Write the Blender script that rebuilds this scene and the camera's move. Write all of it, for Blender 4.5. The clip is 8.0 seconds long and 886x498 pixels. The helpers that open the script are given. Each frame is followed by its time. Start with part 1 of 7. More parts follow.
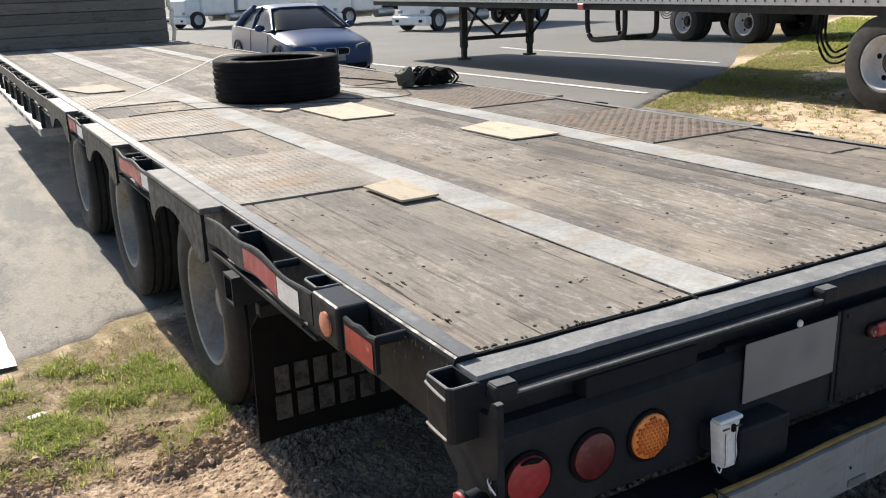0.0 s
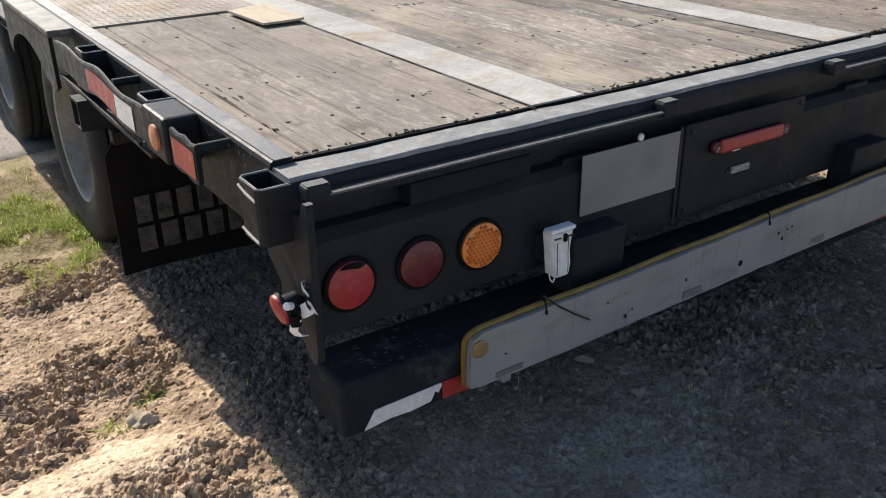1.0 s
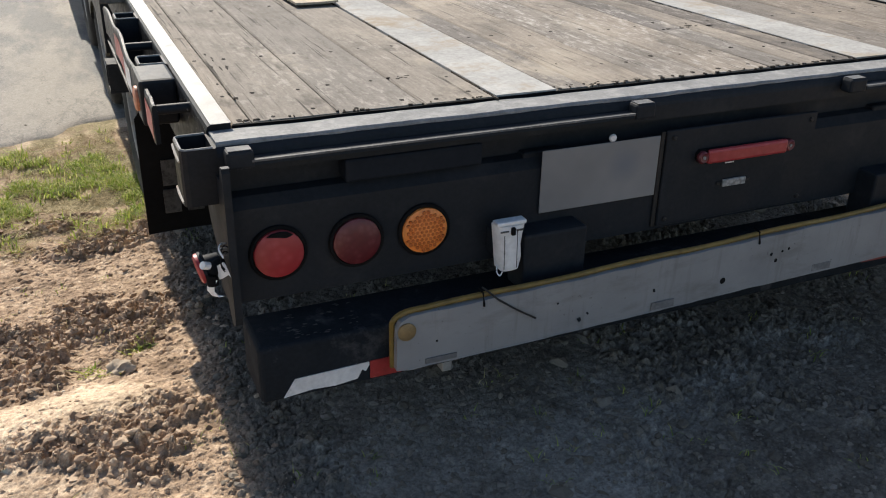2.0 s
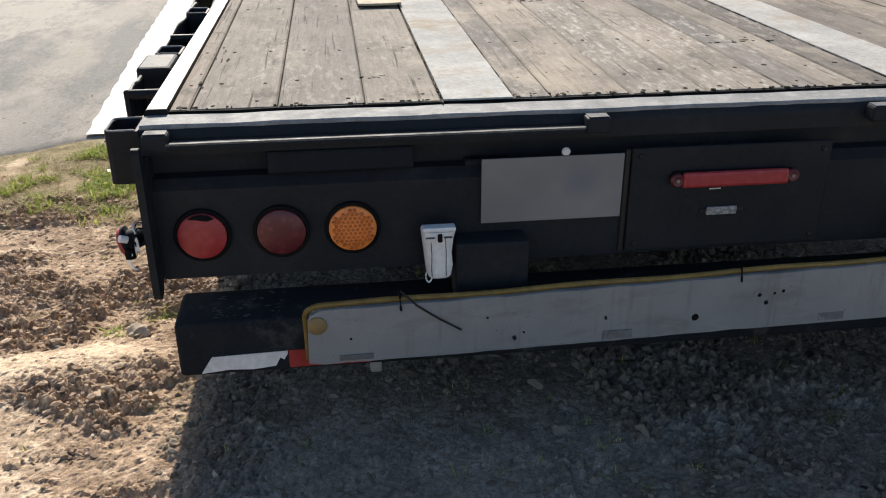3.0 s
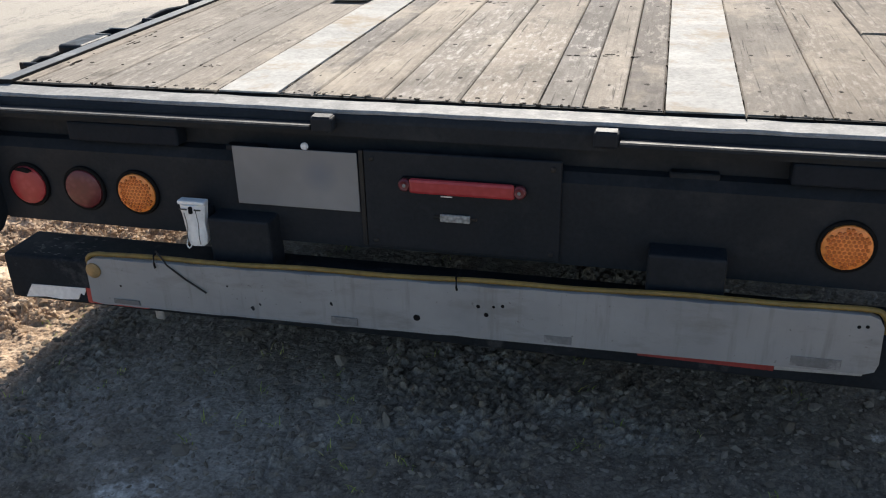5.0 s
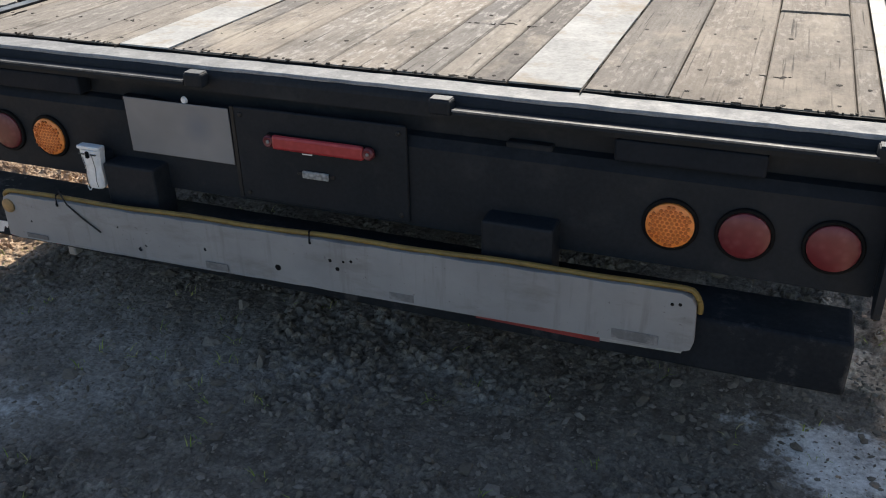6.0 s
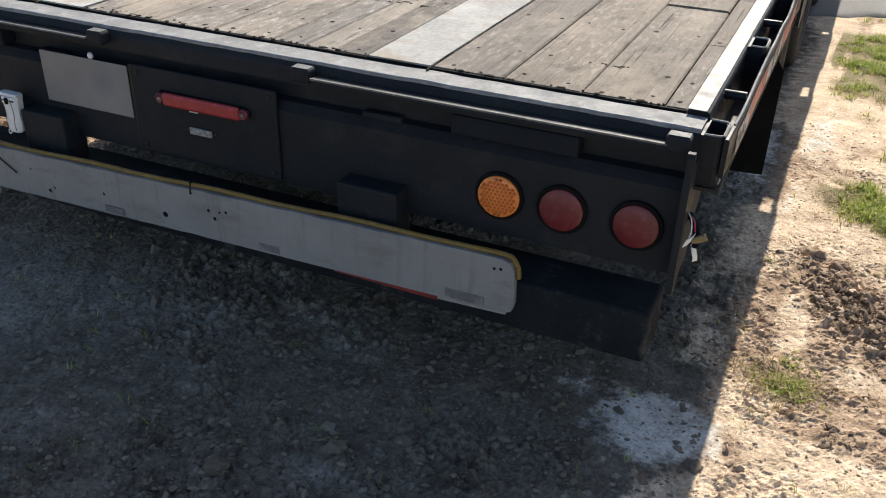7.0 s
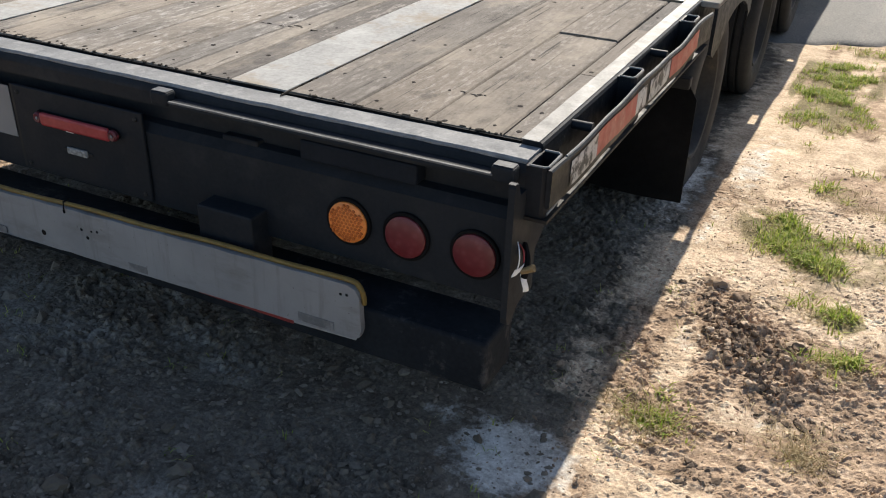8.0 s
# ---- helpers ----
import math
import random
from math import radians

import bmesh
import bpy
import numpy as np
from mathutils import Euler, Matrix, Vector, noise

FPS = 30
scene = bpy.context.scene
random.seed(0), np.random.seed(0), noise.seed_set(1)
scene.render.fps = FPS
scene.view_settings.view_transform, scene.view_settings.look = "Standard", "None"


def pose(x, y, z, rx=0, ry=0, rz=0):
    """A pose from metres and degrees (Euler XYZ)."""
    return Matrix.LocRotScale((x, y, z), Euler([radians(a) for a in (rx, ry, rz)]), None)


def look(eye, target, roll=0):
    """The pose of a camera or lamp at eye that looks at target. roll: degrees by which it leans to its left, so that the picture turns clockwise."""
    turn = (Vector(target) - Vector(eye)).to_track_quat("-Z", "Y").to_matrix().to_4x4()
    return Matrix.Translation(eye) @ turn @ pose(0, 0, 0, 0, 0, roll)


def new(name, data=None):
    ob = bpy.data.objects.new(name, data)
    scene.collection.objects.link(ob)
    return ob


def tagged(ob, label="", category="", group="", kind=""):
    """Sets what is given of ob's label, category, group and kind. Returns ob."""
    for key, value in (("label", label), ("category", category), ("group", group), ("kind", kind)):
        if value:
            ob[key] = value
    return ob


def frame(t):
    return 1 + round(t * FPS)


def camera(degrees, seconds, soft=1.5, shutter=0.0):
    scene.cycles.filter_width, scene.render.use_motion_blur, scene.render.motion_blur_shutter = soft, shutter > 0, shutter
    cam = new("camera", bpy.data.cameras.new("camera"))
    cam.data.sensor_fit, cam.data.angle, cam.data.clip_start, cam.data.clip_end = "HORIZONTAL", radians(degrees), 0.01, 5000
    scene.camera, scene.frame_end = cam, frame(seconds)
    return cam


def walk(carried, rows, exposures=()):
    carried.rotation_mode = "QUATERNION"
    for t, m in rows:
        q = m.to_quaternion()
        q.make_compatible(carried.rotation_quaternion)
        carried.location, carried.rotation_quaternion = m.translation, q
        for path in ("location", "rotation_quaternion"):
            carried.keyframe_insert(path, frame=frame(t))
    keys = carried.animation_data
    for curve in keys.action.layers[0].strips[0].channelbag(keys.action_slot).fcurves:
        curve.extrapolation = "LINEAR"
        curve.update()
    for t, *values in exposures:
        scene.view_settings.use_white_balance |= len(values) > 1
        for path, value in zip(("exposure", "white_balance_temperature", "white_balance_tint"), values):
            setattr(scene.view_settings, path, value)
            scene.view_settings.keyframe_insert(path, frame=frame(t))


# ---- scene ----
cam = camera(53.2, 8.0, soft=1.1)
PATH = [
    (0, (-2.004, -1.244, 1.453), (-1.062, 0.423, 0.876), -2.0),
    (0.5, (-1.938, -1.295, 1.39), (-0.939, 0.262, 0.631), -1.7),
    (1, (-1.818, -1.366, 1.325), (-0.823, 0.139, 0.463), -0.8),
    (1.5, (-1.694, -1.501, 1.297), (-0.791, 0.054, 0.422), 0.2),
    (1.7, (-1.625, -1.536, 1.293), (-0.777, 0.055, 0.426), 0.7),
    (2.8, (-0.969, -1.685, 1.286), (-0.64, 0.094, 0.433), 0.2),
    (3, (-0.846, -1.733, 1.278), (-0.622, 0.066, 0.434), -0.2),
    (3.5, (-0.539, -1.81, 1.315), (-0.539, 0.007, 0.48), -0.7),
    (4, (-0.259, -1.811, 1.318), (-0.462, -0.007, 0.479), -0.8),
    (4.5, (0.053, -1.797, 1.325), (-0.297, -0.023, 0.471), -0.7),
    (4.7, (0.206, -1.807, 1.333), (-0.185, -0.045, 0.473), -1.1),
    (5.8, (0.875, -1.734, 1.348), (0.27, -0.062, 0.433), -1.2),
    (6, (0.986, -1.712, 1.362), (0.334, -0.072, 0.421), -1.2),
    (6.5, (1.243, -1.712, 1.386), (0.518, -0.124, 0.41), -0.6),
    (7, (1.446, -1.707, 1.419), (0.734, -0.122, 0.428), 1.4),
    (7.5, (1.616, -1.612, 1.415), (0.905, -0.021, 0.433), 1.6),
    (8, (1.796, -1.528, 1.445), (1.031, 0.053, 0.488), 1.8),
]
EXPOSURES = [(0, 0.68), (0.3, 0.95), (0.5, 0.83), (1, 0.63), (1.5, 0.51), (3, 0.52), (3.5, 0.61), (4, 0.76), (4.5, 0.79), (6, 0.74), (6.5, 0.72), (7.5, 0.57), (8, 0.55)]
walk(cam, [(t, look(eye, target, roll)) for t, eye, target, roll in PATH], EXPOSURES)

# ---- world, sun ----
SUN_FROM = Vector((-0.10, 1.3, 1.0)).normalized()
world = bpy.data.worlds.new("world")
scene.world = world
world.use_nodes = True
wn = world.node_tree
sky = wn.nodes.new("ShaderNodeTexSky")
sky.sky_type = "NISHITA"
sky.sun_disc = False
sky.sun_elevation = math.asin(SUN_FROM.z)
sky.sun_rotation = math.atan2(SUN_FROM.x, SUN_FROM.y)
wn.links.new(sky.outputs[0], wn.nodes["Background"].inputs[0])
wn.nodes["Background"].inputs[1].default_value = 0.10
sun = new("sun", bpy.data.lights.new("sun", "SUN"))
sun.data.energy, sun.data.angle, sun.data.color = 5.0, radians(0.53), (1.0, 0.92, 0.80)
sun.matrix_world = look(SUN_FROM * 30, (0, 0, 0))
scene.view_settings.exposure = 0.6

DECK = 0.77
RNG = random.Random(7)


# ---- materials ----
def nodes_of(name):
    m = bpy.data.materials.new(name)
    m.use_nodes = True
    t = m.node_tree
    return m, t, t.nodes["Principled BSDF"]


def put(t, kind, **vals):
    n = t.nodes.new(kind)
    for k, v in vals.items():
        n.inputs[k].default_value = v
    return n


def noise_tex(t, vec, scale, detail=4.0, rough=0.6):
    n = put(t, "ShaderNodeTexNoise", Scale=scale, Detail=detail, Roughness=rough)
    t.links.new(vec, n.inputs["Vector"])
    return n.outputs["Fac"]


def ramp(t, fac, stops):
    r = t.nodes.new("ShaderNodeValToRGB")
    e = r.color_ramp.elements
    while len(e) < len(stops):
        e.new(0.5)
    for el, (p, c) in zip(e, stops):
        el.position = p
        el.color = (*c, 1) if len(c) == 3 else c
    t.links.new(fac, r.inputs[0])
    return r.outputs[0]


def mixc(t, fac, a, b, kind="MIX"):
    m = t.nodes.new("ShaderNodeMix")
    m.data_type, m.blend_type = "RGBA", kind
    for sock, v in ((m.inputs[0], fac), (m.inputs[6], a), (m.inputs[7], b)):
        if isinstance(v, (int, float)):
            sock.default_value = v
        elif isinstance(v, tuple):
            sock.default_value = (*v, 1)
        else:
            t.links.new(v, sock)
    return m.outputs[2]


def bump(t, p, height, strength, dist):
    b = put(t, "ShaderNodeBump", Strength=strength, Distance=dist)
    t.links.new(height, b.inputs["Height"])
    t.links.new(b.outputs[0], p.inputs["Normal"])


def objvec(t, scale=(1, 1, 1), random_shift=False):
    co = t.nodes.new("ShaderNodeTexCoord").outputs["Object"]
    mp = t.nodes.new("ShaderNodeMapping")
    mp.inputs["Scale"].default_value = scale
    t.links.new(co, mp.inputs["Vector"])
    if random_shift:
        inf = t.nodes.new("ShaderNodeObjectInfo")
        mul = t.nodes.new("ShaderNodeMath")
        mul.operation = "MULTIPLY"
        mul.inputs[1].default_value = 37.0
        t.links.new(inf.outputs["Random"], mul.inputs[0])
        cmb = t.nodes.new("ShaderNodeCombineXYZ")
        for k in range(3):
            t.links.new(mul.outputs[0], cmb.inputs[k])
        t.links.new(cmb.outputs[0], mp.inputs["Location"])
    return mp.outputs[0]


def plain(name, a, b, rough=0.5, metal=0.0, scale=9.0, fine=70.0, bump_s=0.15, dist=0.002, spread=(0.35, 0.65), worn=None, worn_at=(0.62, 0.7), worn_scale=25.0, spec=0.5):
    """Two tones in patches, a fine grain, and a third tone where the surface is worn through."""
    m, t, p = nodes_of(name)
    v = objvec(t)
    col = ramp(t, noise_tex(t, v, scale), [(spread[0], a), (spread[1], b)])
    fine_n = noise_tex(t, v, fine, 3)
    col = mixc(t, 0.25, col, ramp(t, fine_n, [(0.3, tuple(c * 0.6 for c in a)), (0.7, tuple(min(1, c * 1.35) for c in b))]))
    p.inputs["Metallic"].default_value = metal
    p.inputs["Specular IOR Level"].default_value = spec
    if worn:
        w = ramp(t, noise_tex(t, v, worn_scale, 6, 0.7), [(worn_at[0], (0, 0, 0)), (worn_at[1], (1, 1, 1))])
        col = mixc(t, w, col, worn)
    t.links.new(col, p.inputs["Base Color"])
    rr = ramp(t, noise_tex(t, v, scale * 2.3), [(0.3, (max(0.03, rough - 0.12),) * 3), (0.7, (min(1, rough + 0.12),) * 3)])
    t.links.new(rr, p.inputs["Roughness"])
    bump(t, p, fine_n, bump_s, dist)
    return m


def wood(name, dark, mid, light, grain=(95, 5, 95), rough=0.88, bump_s=0.5, flakes=0.55, swap=False, smear=0.0):
    """Sawn wood: grain along y (along x if swapped), stains, pale worn flakes and thin cracks, each piece a little different."""
    m, t, p = nodes_of(name)

    def vec(a, b):
        return objvec(t, (b, a, a) if swap else (a, b, a), True)

    g = noise_tex(t, vec(grain[0], grain[1]), 1.0, 6, 0.7)
    b = noise_tex(t, vec(9, 2.4), 1.0, 5, 0.65)
    speck = noise_tex(t, vec(170, 110), 1.0, 3, 0.7)
    col = ramp(t, g, [(0.25, dark), (0.5, mid), (0.78, light)])
    blot = tuple(0.62 * d + 0.38 * l for d, l in zip(dark, light))
    col = mixc(t, ramp(t, b, [(0.40, (0, 0, 0)), (0.66, (0.8, 0.8, 0.8))]), col, blot)
    col = mixc(t, 0.3, col, ramp(t, speck, [(0.3, dark), (0.7, light)]))
    inf = t.nodes.new("ShaderNodeObjectInfo")
    tone = ramp(t, inf.outputs["Random"], [(0.0, (0.66, 0.66, 0.68)), (0.35, (0.92, 0.92, 0.92)), (0.65, (1.02, 0.99, 0.95)), (1.0, (1.20, 1.13, 1.04))])
    col = mixc(t, 1.0, col, tone, "MULTIPLY")
    pale = ramp(t, noise_tex(t, vec(58, 17), 1.0, 6, 0.75), [(0.51, (0, 0, 0)), (0.62, (flakes,) * 3)])
    patchy = ramp(t, noise_tex(t, vec(3.5, 1.3), 1.0, 3, 0.6), [(0.40, (0, 0, 0)), (0.60, (1, 1, 1))])
    col = mixc(t, mixc(t, 1.0, pale, patchy, "MULTIPLY"), col, tuple(min(1, l * 1.4) for l in light))
    stain = ramp(t, noise_tex(t, vec(13, 5), 1.0, 6, 0.75), [(0.54, (0, 0, 0)), (0.68, (0.7, 0.7, 0.7))])
    col = mixc(t, stain, col, tuple(d * 0.62 for d in dark))
    crack = ramp(t, noise_tex(t, vec(130, 2.6), 1.0, 3, 0.5), [(0.30, (0.9, 0.9, 0.9)), (0.365, (0, 0, 0))])
    col = mixc(t, crack, col, tuple(d * 0.4 for d in dark))
    if smear:
        grime = noise_tex(t, objvec(t, (2.6, 1.5, 1)), 1.0, 7, 0.68)
        col = mixc(t, ramp(t, grime, [(0.52, (0, 0, 0)), (0.66, (smear,) * 3)]), col, tuple(d * 0.78 for d in dark))
        col = mixc(t, ramp(t, grime, [(0.36, (smear,) * 3), (0.46, (0, 0, 0))]), col, tuple(l * f for l, f in zip(light, (1.22, 1.16, 1.04))))
    t.links.new(col, p.inputs["Base Color"])
    p.inputs["Roughness"].default_value = rough
    p.inputs["Specular IOR Level"].default_value = 0.25
    bump(t, p, mixc(t, 0.4, g, crack, "SUBTRACT"), bump_s, 0.004)
    return m


M_PLANK = wood("weathered deck wood", (0.132, 0.116, 0.099), (0.235, 0.210, 0.183), (0.350, 0.321, 0.286), flakes=0.42, smear=0.62, bump_s=0.7)
M_PLANKOLD = wood("dark oily deck wood", (0.095, 0.082, 0.070), (0.172, 0.152, 0.133), (0.276, 0.250, 0.222), flakes=0.55, smear=0.62, bump_s=0.7)
M_PLANKWORN = wood("deck wood scuffed pale", (0.125, 0.111, 0.096), (0.224, 0.202, 0.180), (0.334, 0.310, 0.283), flakes=0.75, smear=0.66, bump_s=0.8)
M_STACK = wood("grey stacked timber", (0.10, 0.098, 0.09), (0.15, 0.147, 0.135), (0.21, 0.205, 0.185), (60, 2.2), flakes=0.3, swap=True)
M_PLY = wood("pale plywood", (0.43, 0.37, 0.285), (0.52, 0.455, 0.365), (0.60, 0.54, 0.45), (30, 4), 0.8, 0.15, 0.2)
M_PLYOLD = wood("tan weathered plywood", (0.36, 0.30, 0.225), (0.45, 0.385, 0.30), (0.53, 0.47, 0.38), (30, 4), 0.8, 0.2, 0.2)
M_DARKWOOD = wood("dark splintered wood", (0.03, 0.025, 0.02), (0.05, 0.042, 0.034), (0.08, 0.068, 0.055))
M_BLACK = plain("worn black paint", (0.0145, 0.0175, 0.0215), (0.0215, 0.0245, 0.029), 0.62, 0.0, 5, 90, 0.2, 0.001, worn=(0.040, 0.042, 0.045), worn_at=(0.54, 0.82), worn_scale=6, spec=0.14)
M_BLACKDULL = plain("dusty black steel", (0.006, 0.006, 0.006), (0.016, 0.015, 0.014), 0.7, 0.0, 7, 60, 0.3, 0.002, worn=(0.06, 0.054, 0.048), worn_at=(0.66, 0.82), worn_scale=18)
M_COVER = plain("bluish black cover paint", (0.011, 0.0145, 0.020), (0.016, 0.020, 0.027), 0.66, 0.0, 5, 90, 0.2, 0.001, spec=0.10)
M_EDGE = plain("rubbed paint on steel edge", (0.165, 0.168, 0.170), (0.26, 0.26, 0.256), 0.72, 0.0, 9, 160, 0.4, 0.001, worn=(0.36, 0.355, 0.345), worn_at=(0.50, 0.74), worn_scale=22, spec=0.22)
M_LIP = plain("rubbed black lip", (0.07, 0.072, 0.075), (0.14, 0.141, 0.142), 0.66, 0.0, 14, 160, 0.4, 0.001, worn=(0.24, 0.238, 0.232), worn_at=(0.55, 0.72), worn_scale=60, spec=0.3)
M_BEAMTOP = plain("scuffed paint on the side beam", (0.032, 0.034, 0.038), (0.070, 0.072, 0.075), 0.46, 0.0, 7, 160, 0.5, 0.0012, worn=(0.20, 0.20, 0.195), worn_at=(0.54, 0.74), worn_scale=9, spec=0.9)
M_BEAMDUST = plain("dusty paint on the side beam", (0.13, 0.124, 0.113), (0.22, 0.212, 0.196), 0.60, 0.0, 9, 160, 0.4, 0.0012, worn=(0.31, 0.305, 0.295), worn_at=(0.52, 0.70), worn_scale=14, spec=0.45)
M_SIDE = plain("chipped black side paint", (0.008, 0.010, 0.013), (0.018, 0.021, 0.026), 0.46, 0.0, 12, 140, 0.3, 0.001, worn=(0.16, 0.16, 0.16), worn_at=(0.68, 0.73), worn_scale=48, spec=0.16)
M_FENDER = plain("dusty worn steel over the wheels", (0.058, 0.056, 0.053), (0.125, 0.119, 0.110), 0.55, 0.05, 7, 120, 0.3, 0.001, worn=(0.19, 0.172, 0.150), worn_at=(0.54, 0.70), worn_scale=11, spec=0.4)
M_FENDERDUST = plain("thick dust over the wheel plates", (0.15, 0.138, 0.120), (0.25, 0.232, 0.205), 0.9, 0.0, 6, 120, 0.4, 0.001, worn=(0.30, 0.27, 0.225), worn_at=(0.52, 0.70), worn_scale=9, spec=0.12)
M_DUSTY = plain("dust on black steel", (0.011, 0.0135, 0.017), (0.020, 0.0235, 0.028), 0.80, 0.0, 6, 90, 0.25, 0.001, worn=(0.075, 0.076, 0.078), worn_at=(0.56, 0.76), worn_scale=13, spec=0.08)
M_STRIP = plain("bare steel wear strip", (0.30, 0.296, 0.284), (0.445, 0.438, 0.417), 0.86, 0.0, 5, 90, 0.4, 0.001, spread=(0.36, 0.64), worn=(0.30, 0.25, 0.19), worn_at=(0.50, 0.68), worn_scale=6, spec=0.14)
M_TREAD = plain("rusty tread plate", (0.150, 0.129, 0.106), (0.285, 0.254, 0.216), 0.74, 0.1, 5, 80, 0.4, 0.002, worn=(0.235, 0.158, 0.092), worn_at=(0.50, 0.68), worn_scale=3.2)
M_TREADRUST = plain("brown rusted tread plate", (0.10, 0.075, 0.055), (0.26, 0.21, 0.16), 0.62, 0.2, 9, 80, 0.3, 0.002, worn=(0.19, 0.11, 0.06), worn_at=(0.50, 0.66), worn_scale=9)
M_RUBBER = plain("dusty tyre rubber", (0.010, 0.010, 0.011), (0.022, 0.021, 0.020), 0.78, 0.0, 6, 70, 0.3, 0.002, worn=(0.09, 0.08, 0.068), worn_at=(0.66, 0.82), worn_scale=9)
M_TYREBLACK = plain("black tyre tread", (0.004, 0.004, 0.0045), (0.008, 0.008, 0.0085), 0.78, 0.0, 6, 70, 0.3, 0.002, worn=(0.022, 0.021, 0.019), worn_at=(0.70, 0.84), worn_scale=9, spec=0.10)
M_FLAP = plain("black rubber flap", (0.0045, 0.0045, 0.005), (0.009, 0.009, 0.0095), 0.8, 0.0, 6, 50, 0.3, 0.002, worn=(0.020, 0.0195, 0.018), worn_at=(0.68, 0.82), worn_scale=12, spec=0.12)
M_MARK = plain("faded grey lettering paint", (0.045, 0.045, 0.044), (0.08, 0.08, 0.078), 0.7, worn=(0.015, 0.015, 0.015), worn_at=(0.48, 0.62), worn_scale=30)
M_NAIL = plain("rusted nail heads", (0.010, 0.008, 0.007), (0.022, 0.017, 0.014), 0.85, 0.0, 40, 200, 0.3, 0.001, spec=0.15)
M_PATCH = plain("dark scuffed slot", (0.10, 0.10, 0.102), (0.17, 0.17, 0.172), 0.7, worn=(0.24, 0.24, 0.24), worn_at=(0.52, 0.68), worn_scale=30)
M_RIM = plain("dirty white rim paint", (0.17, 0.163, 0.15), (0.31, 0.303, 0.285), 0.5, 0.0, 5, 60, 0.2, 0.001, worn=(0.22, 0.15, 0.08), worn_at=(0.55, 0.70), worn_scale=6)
# right-side shade put into the rim colour; dark hubs share it
M_RIMDARK = plain("dark paint of shaded rims and hubs", (0.020, 0.019, 0.018), (0.045, 0.042, 0.038), 0.7, 0.0, 5, 60, 0.2, 0.001, worn=(0.09, 0.07, 0.05), worn_at=(0.6, 0.74), worn_scale=8)


def board_mat():
    """Grey-white sheet with faint vertical drips, smears and grime towards one end."""
    m, t, p = nodes_of("scuffed white board")
    v = objvec(t)
    base = ramp(t, noise_tex(t, v, 5, 5, 0.6), [(0.3, (0.21, 0.215, 0.222)), (0.7, (0.29, 0.293, 0.296))])
    drip = ramp(t, noise_tex(t, objvec(t, (42, 42, 4)), 1.0, 4, 0.6), [(0.54, (0, 0, 0)), (0.72, (0.7, 0.7, 0.7))])
    col = mixc(t, drip, base, (0.17, 0.165, 0.16))
    smear = ramp(t, noise_tex(t, objvec(t, (5, 5, 16)), 1.0, 6, 0.7), [(0.53, (0, 0, 0)), (0.70, (0.85, 0.85, 0.85))])
    col = mixc(t, smear, col, (0.18, 0.175, 0.17))
    speck = ramp(t, noise_tex(t, v, 95, 3, 0.6), [(0.68, (0, 0, 0)), (0.74, (0.8, 0.8, 0.8))])
    col = mixc(t, speck, col, (0.10, 0.095, 0.09))
    t.links.new(col, p.inputs["Base Color"])
    p.inputs["Roughness"].default_value = 0.6
    bump(t, p, noise_tex(t, v, 120, 3), 0.15, 0.001)
    return m


M_BOARD = board_mat()
M_YELLOW = plain("yellow trim cord", (0.15, 0.095, 0.018), (0.225, 0.148, 0.032), 0.55, scale=20)
M_BRASS = plain("brass disc", (0.20, 0.14, 0.065), (0.30, 0.21, 0.10), 0.5, 0.3, 40)
M_RED = plain("red tape", (0.29, 0.028, 0.026), (0.42, 0.048, 0.042), 0.4, worn=(0.55, 0.22, 0.18), worn_at=(0.6, 0.75), worn_scale=30)
M_WHITE = plain("white tape", (0.62, 0.62, 0.62), (0.80, 0.80, 0.79), 0.4, worn=(0.45, 0.44, 0.43), worn_at=(0.62, 0.75), worn_scale=30)
M_TAPEWORN = plain("scraped white tape", (0.34, 0.34, 0.34), (0.55, 0.55, 0.54), 0.5, scale=14, worn=(0.03, 0.032, 0.035), worn_at=(0.50, 0.56), worn_scale=22)
M_TAPERED = plain("dull red tape", (0.17, 0.020, 0.020), (0.26, 0.034, 0.032), 0.5, worn=(0.10, 0.04, 0.035), worn_at=(0.58, 0.72), worn_scale=30)
M_TAPEGREY = plain("dull white tape", (0.26, 0.262, 0.262), (0.36, 0.36, 0.355), 0.5, worn=(0.18, 0.175, 0.17), worn_at=(0.60, 0.74), worn_scale=30)
M_PLASTIC = plain("white plastic", (0.66, 0.67, 0.67), (0.80, 0.80, 0.79), 0.4, worn=(0.35, 0.34, 0.33), worn_at=(0.66, 0.78), worn_scale=40)
M_PLATEBAR = plain("faded blue plate print", (0.13, 0.15, 0.19), (0.20, 0.22, 0.25), 0.5, scale=30)
M_STRAP = plain("pale webbing strap", (0.62, 0.58, 0.48), (0.74, 0.70, 0.60), 0.8)
M_GREEN = plain("olive canvas", (0.045, 0.05, 0.035), (0.09, 0.095, 0.07), 0.85)
M_ALU = plain("dull aluminium", (0.34, 0.345, 0.34), (0.48, 0.485, 0.48), 0.4, 0.6, 6)
M_VAN = plain("white trailer panel", (0.66, 0.67, 0.68), (0.78, 0.785, 0.79), 0.35, 0.0, 3)
M_RIMVAN = plain("white rim paint", (0.42, 0.43, 0.45), (0.56, 0.57, 0.58), 0.45, 0.0, 5, 60, 0.15, 0.001, worn=(0.30, 0.29, 0.27), worn_at=(0.60, 0.74), worn_scale=7)
M_RAIL = plain("silver lower rail", (0.33, 0.335, 0.345), (0.44, 0.445, 0.455), 0.6, 0.0, 5, spec=0.2)
M_CAR, _t, _p = nodes_of("dark blue car paint")
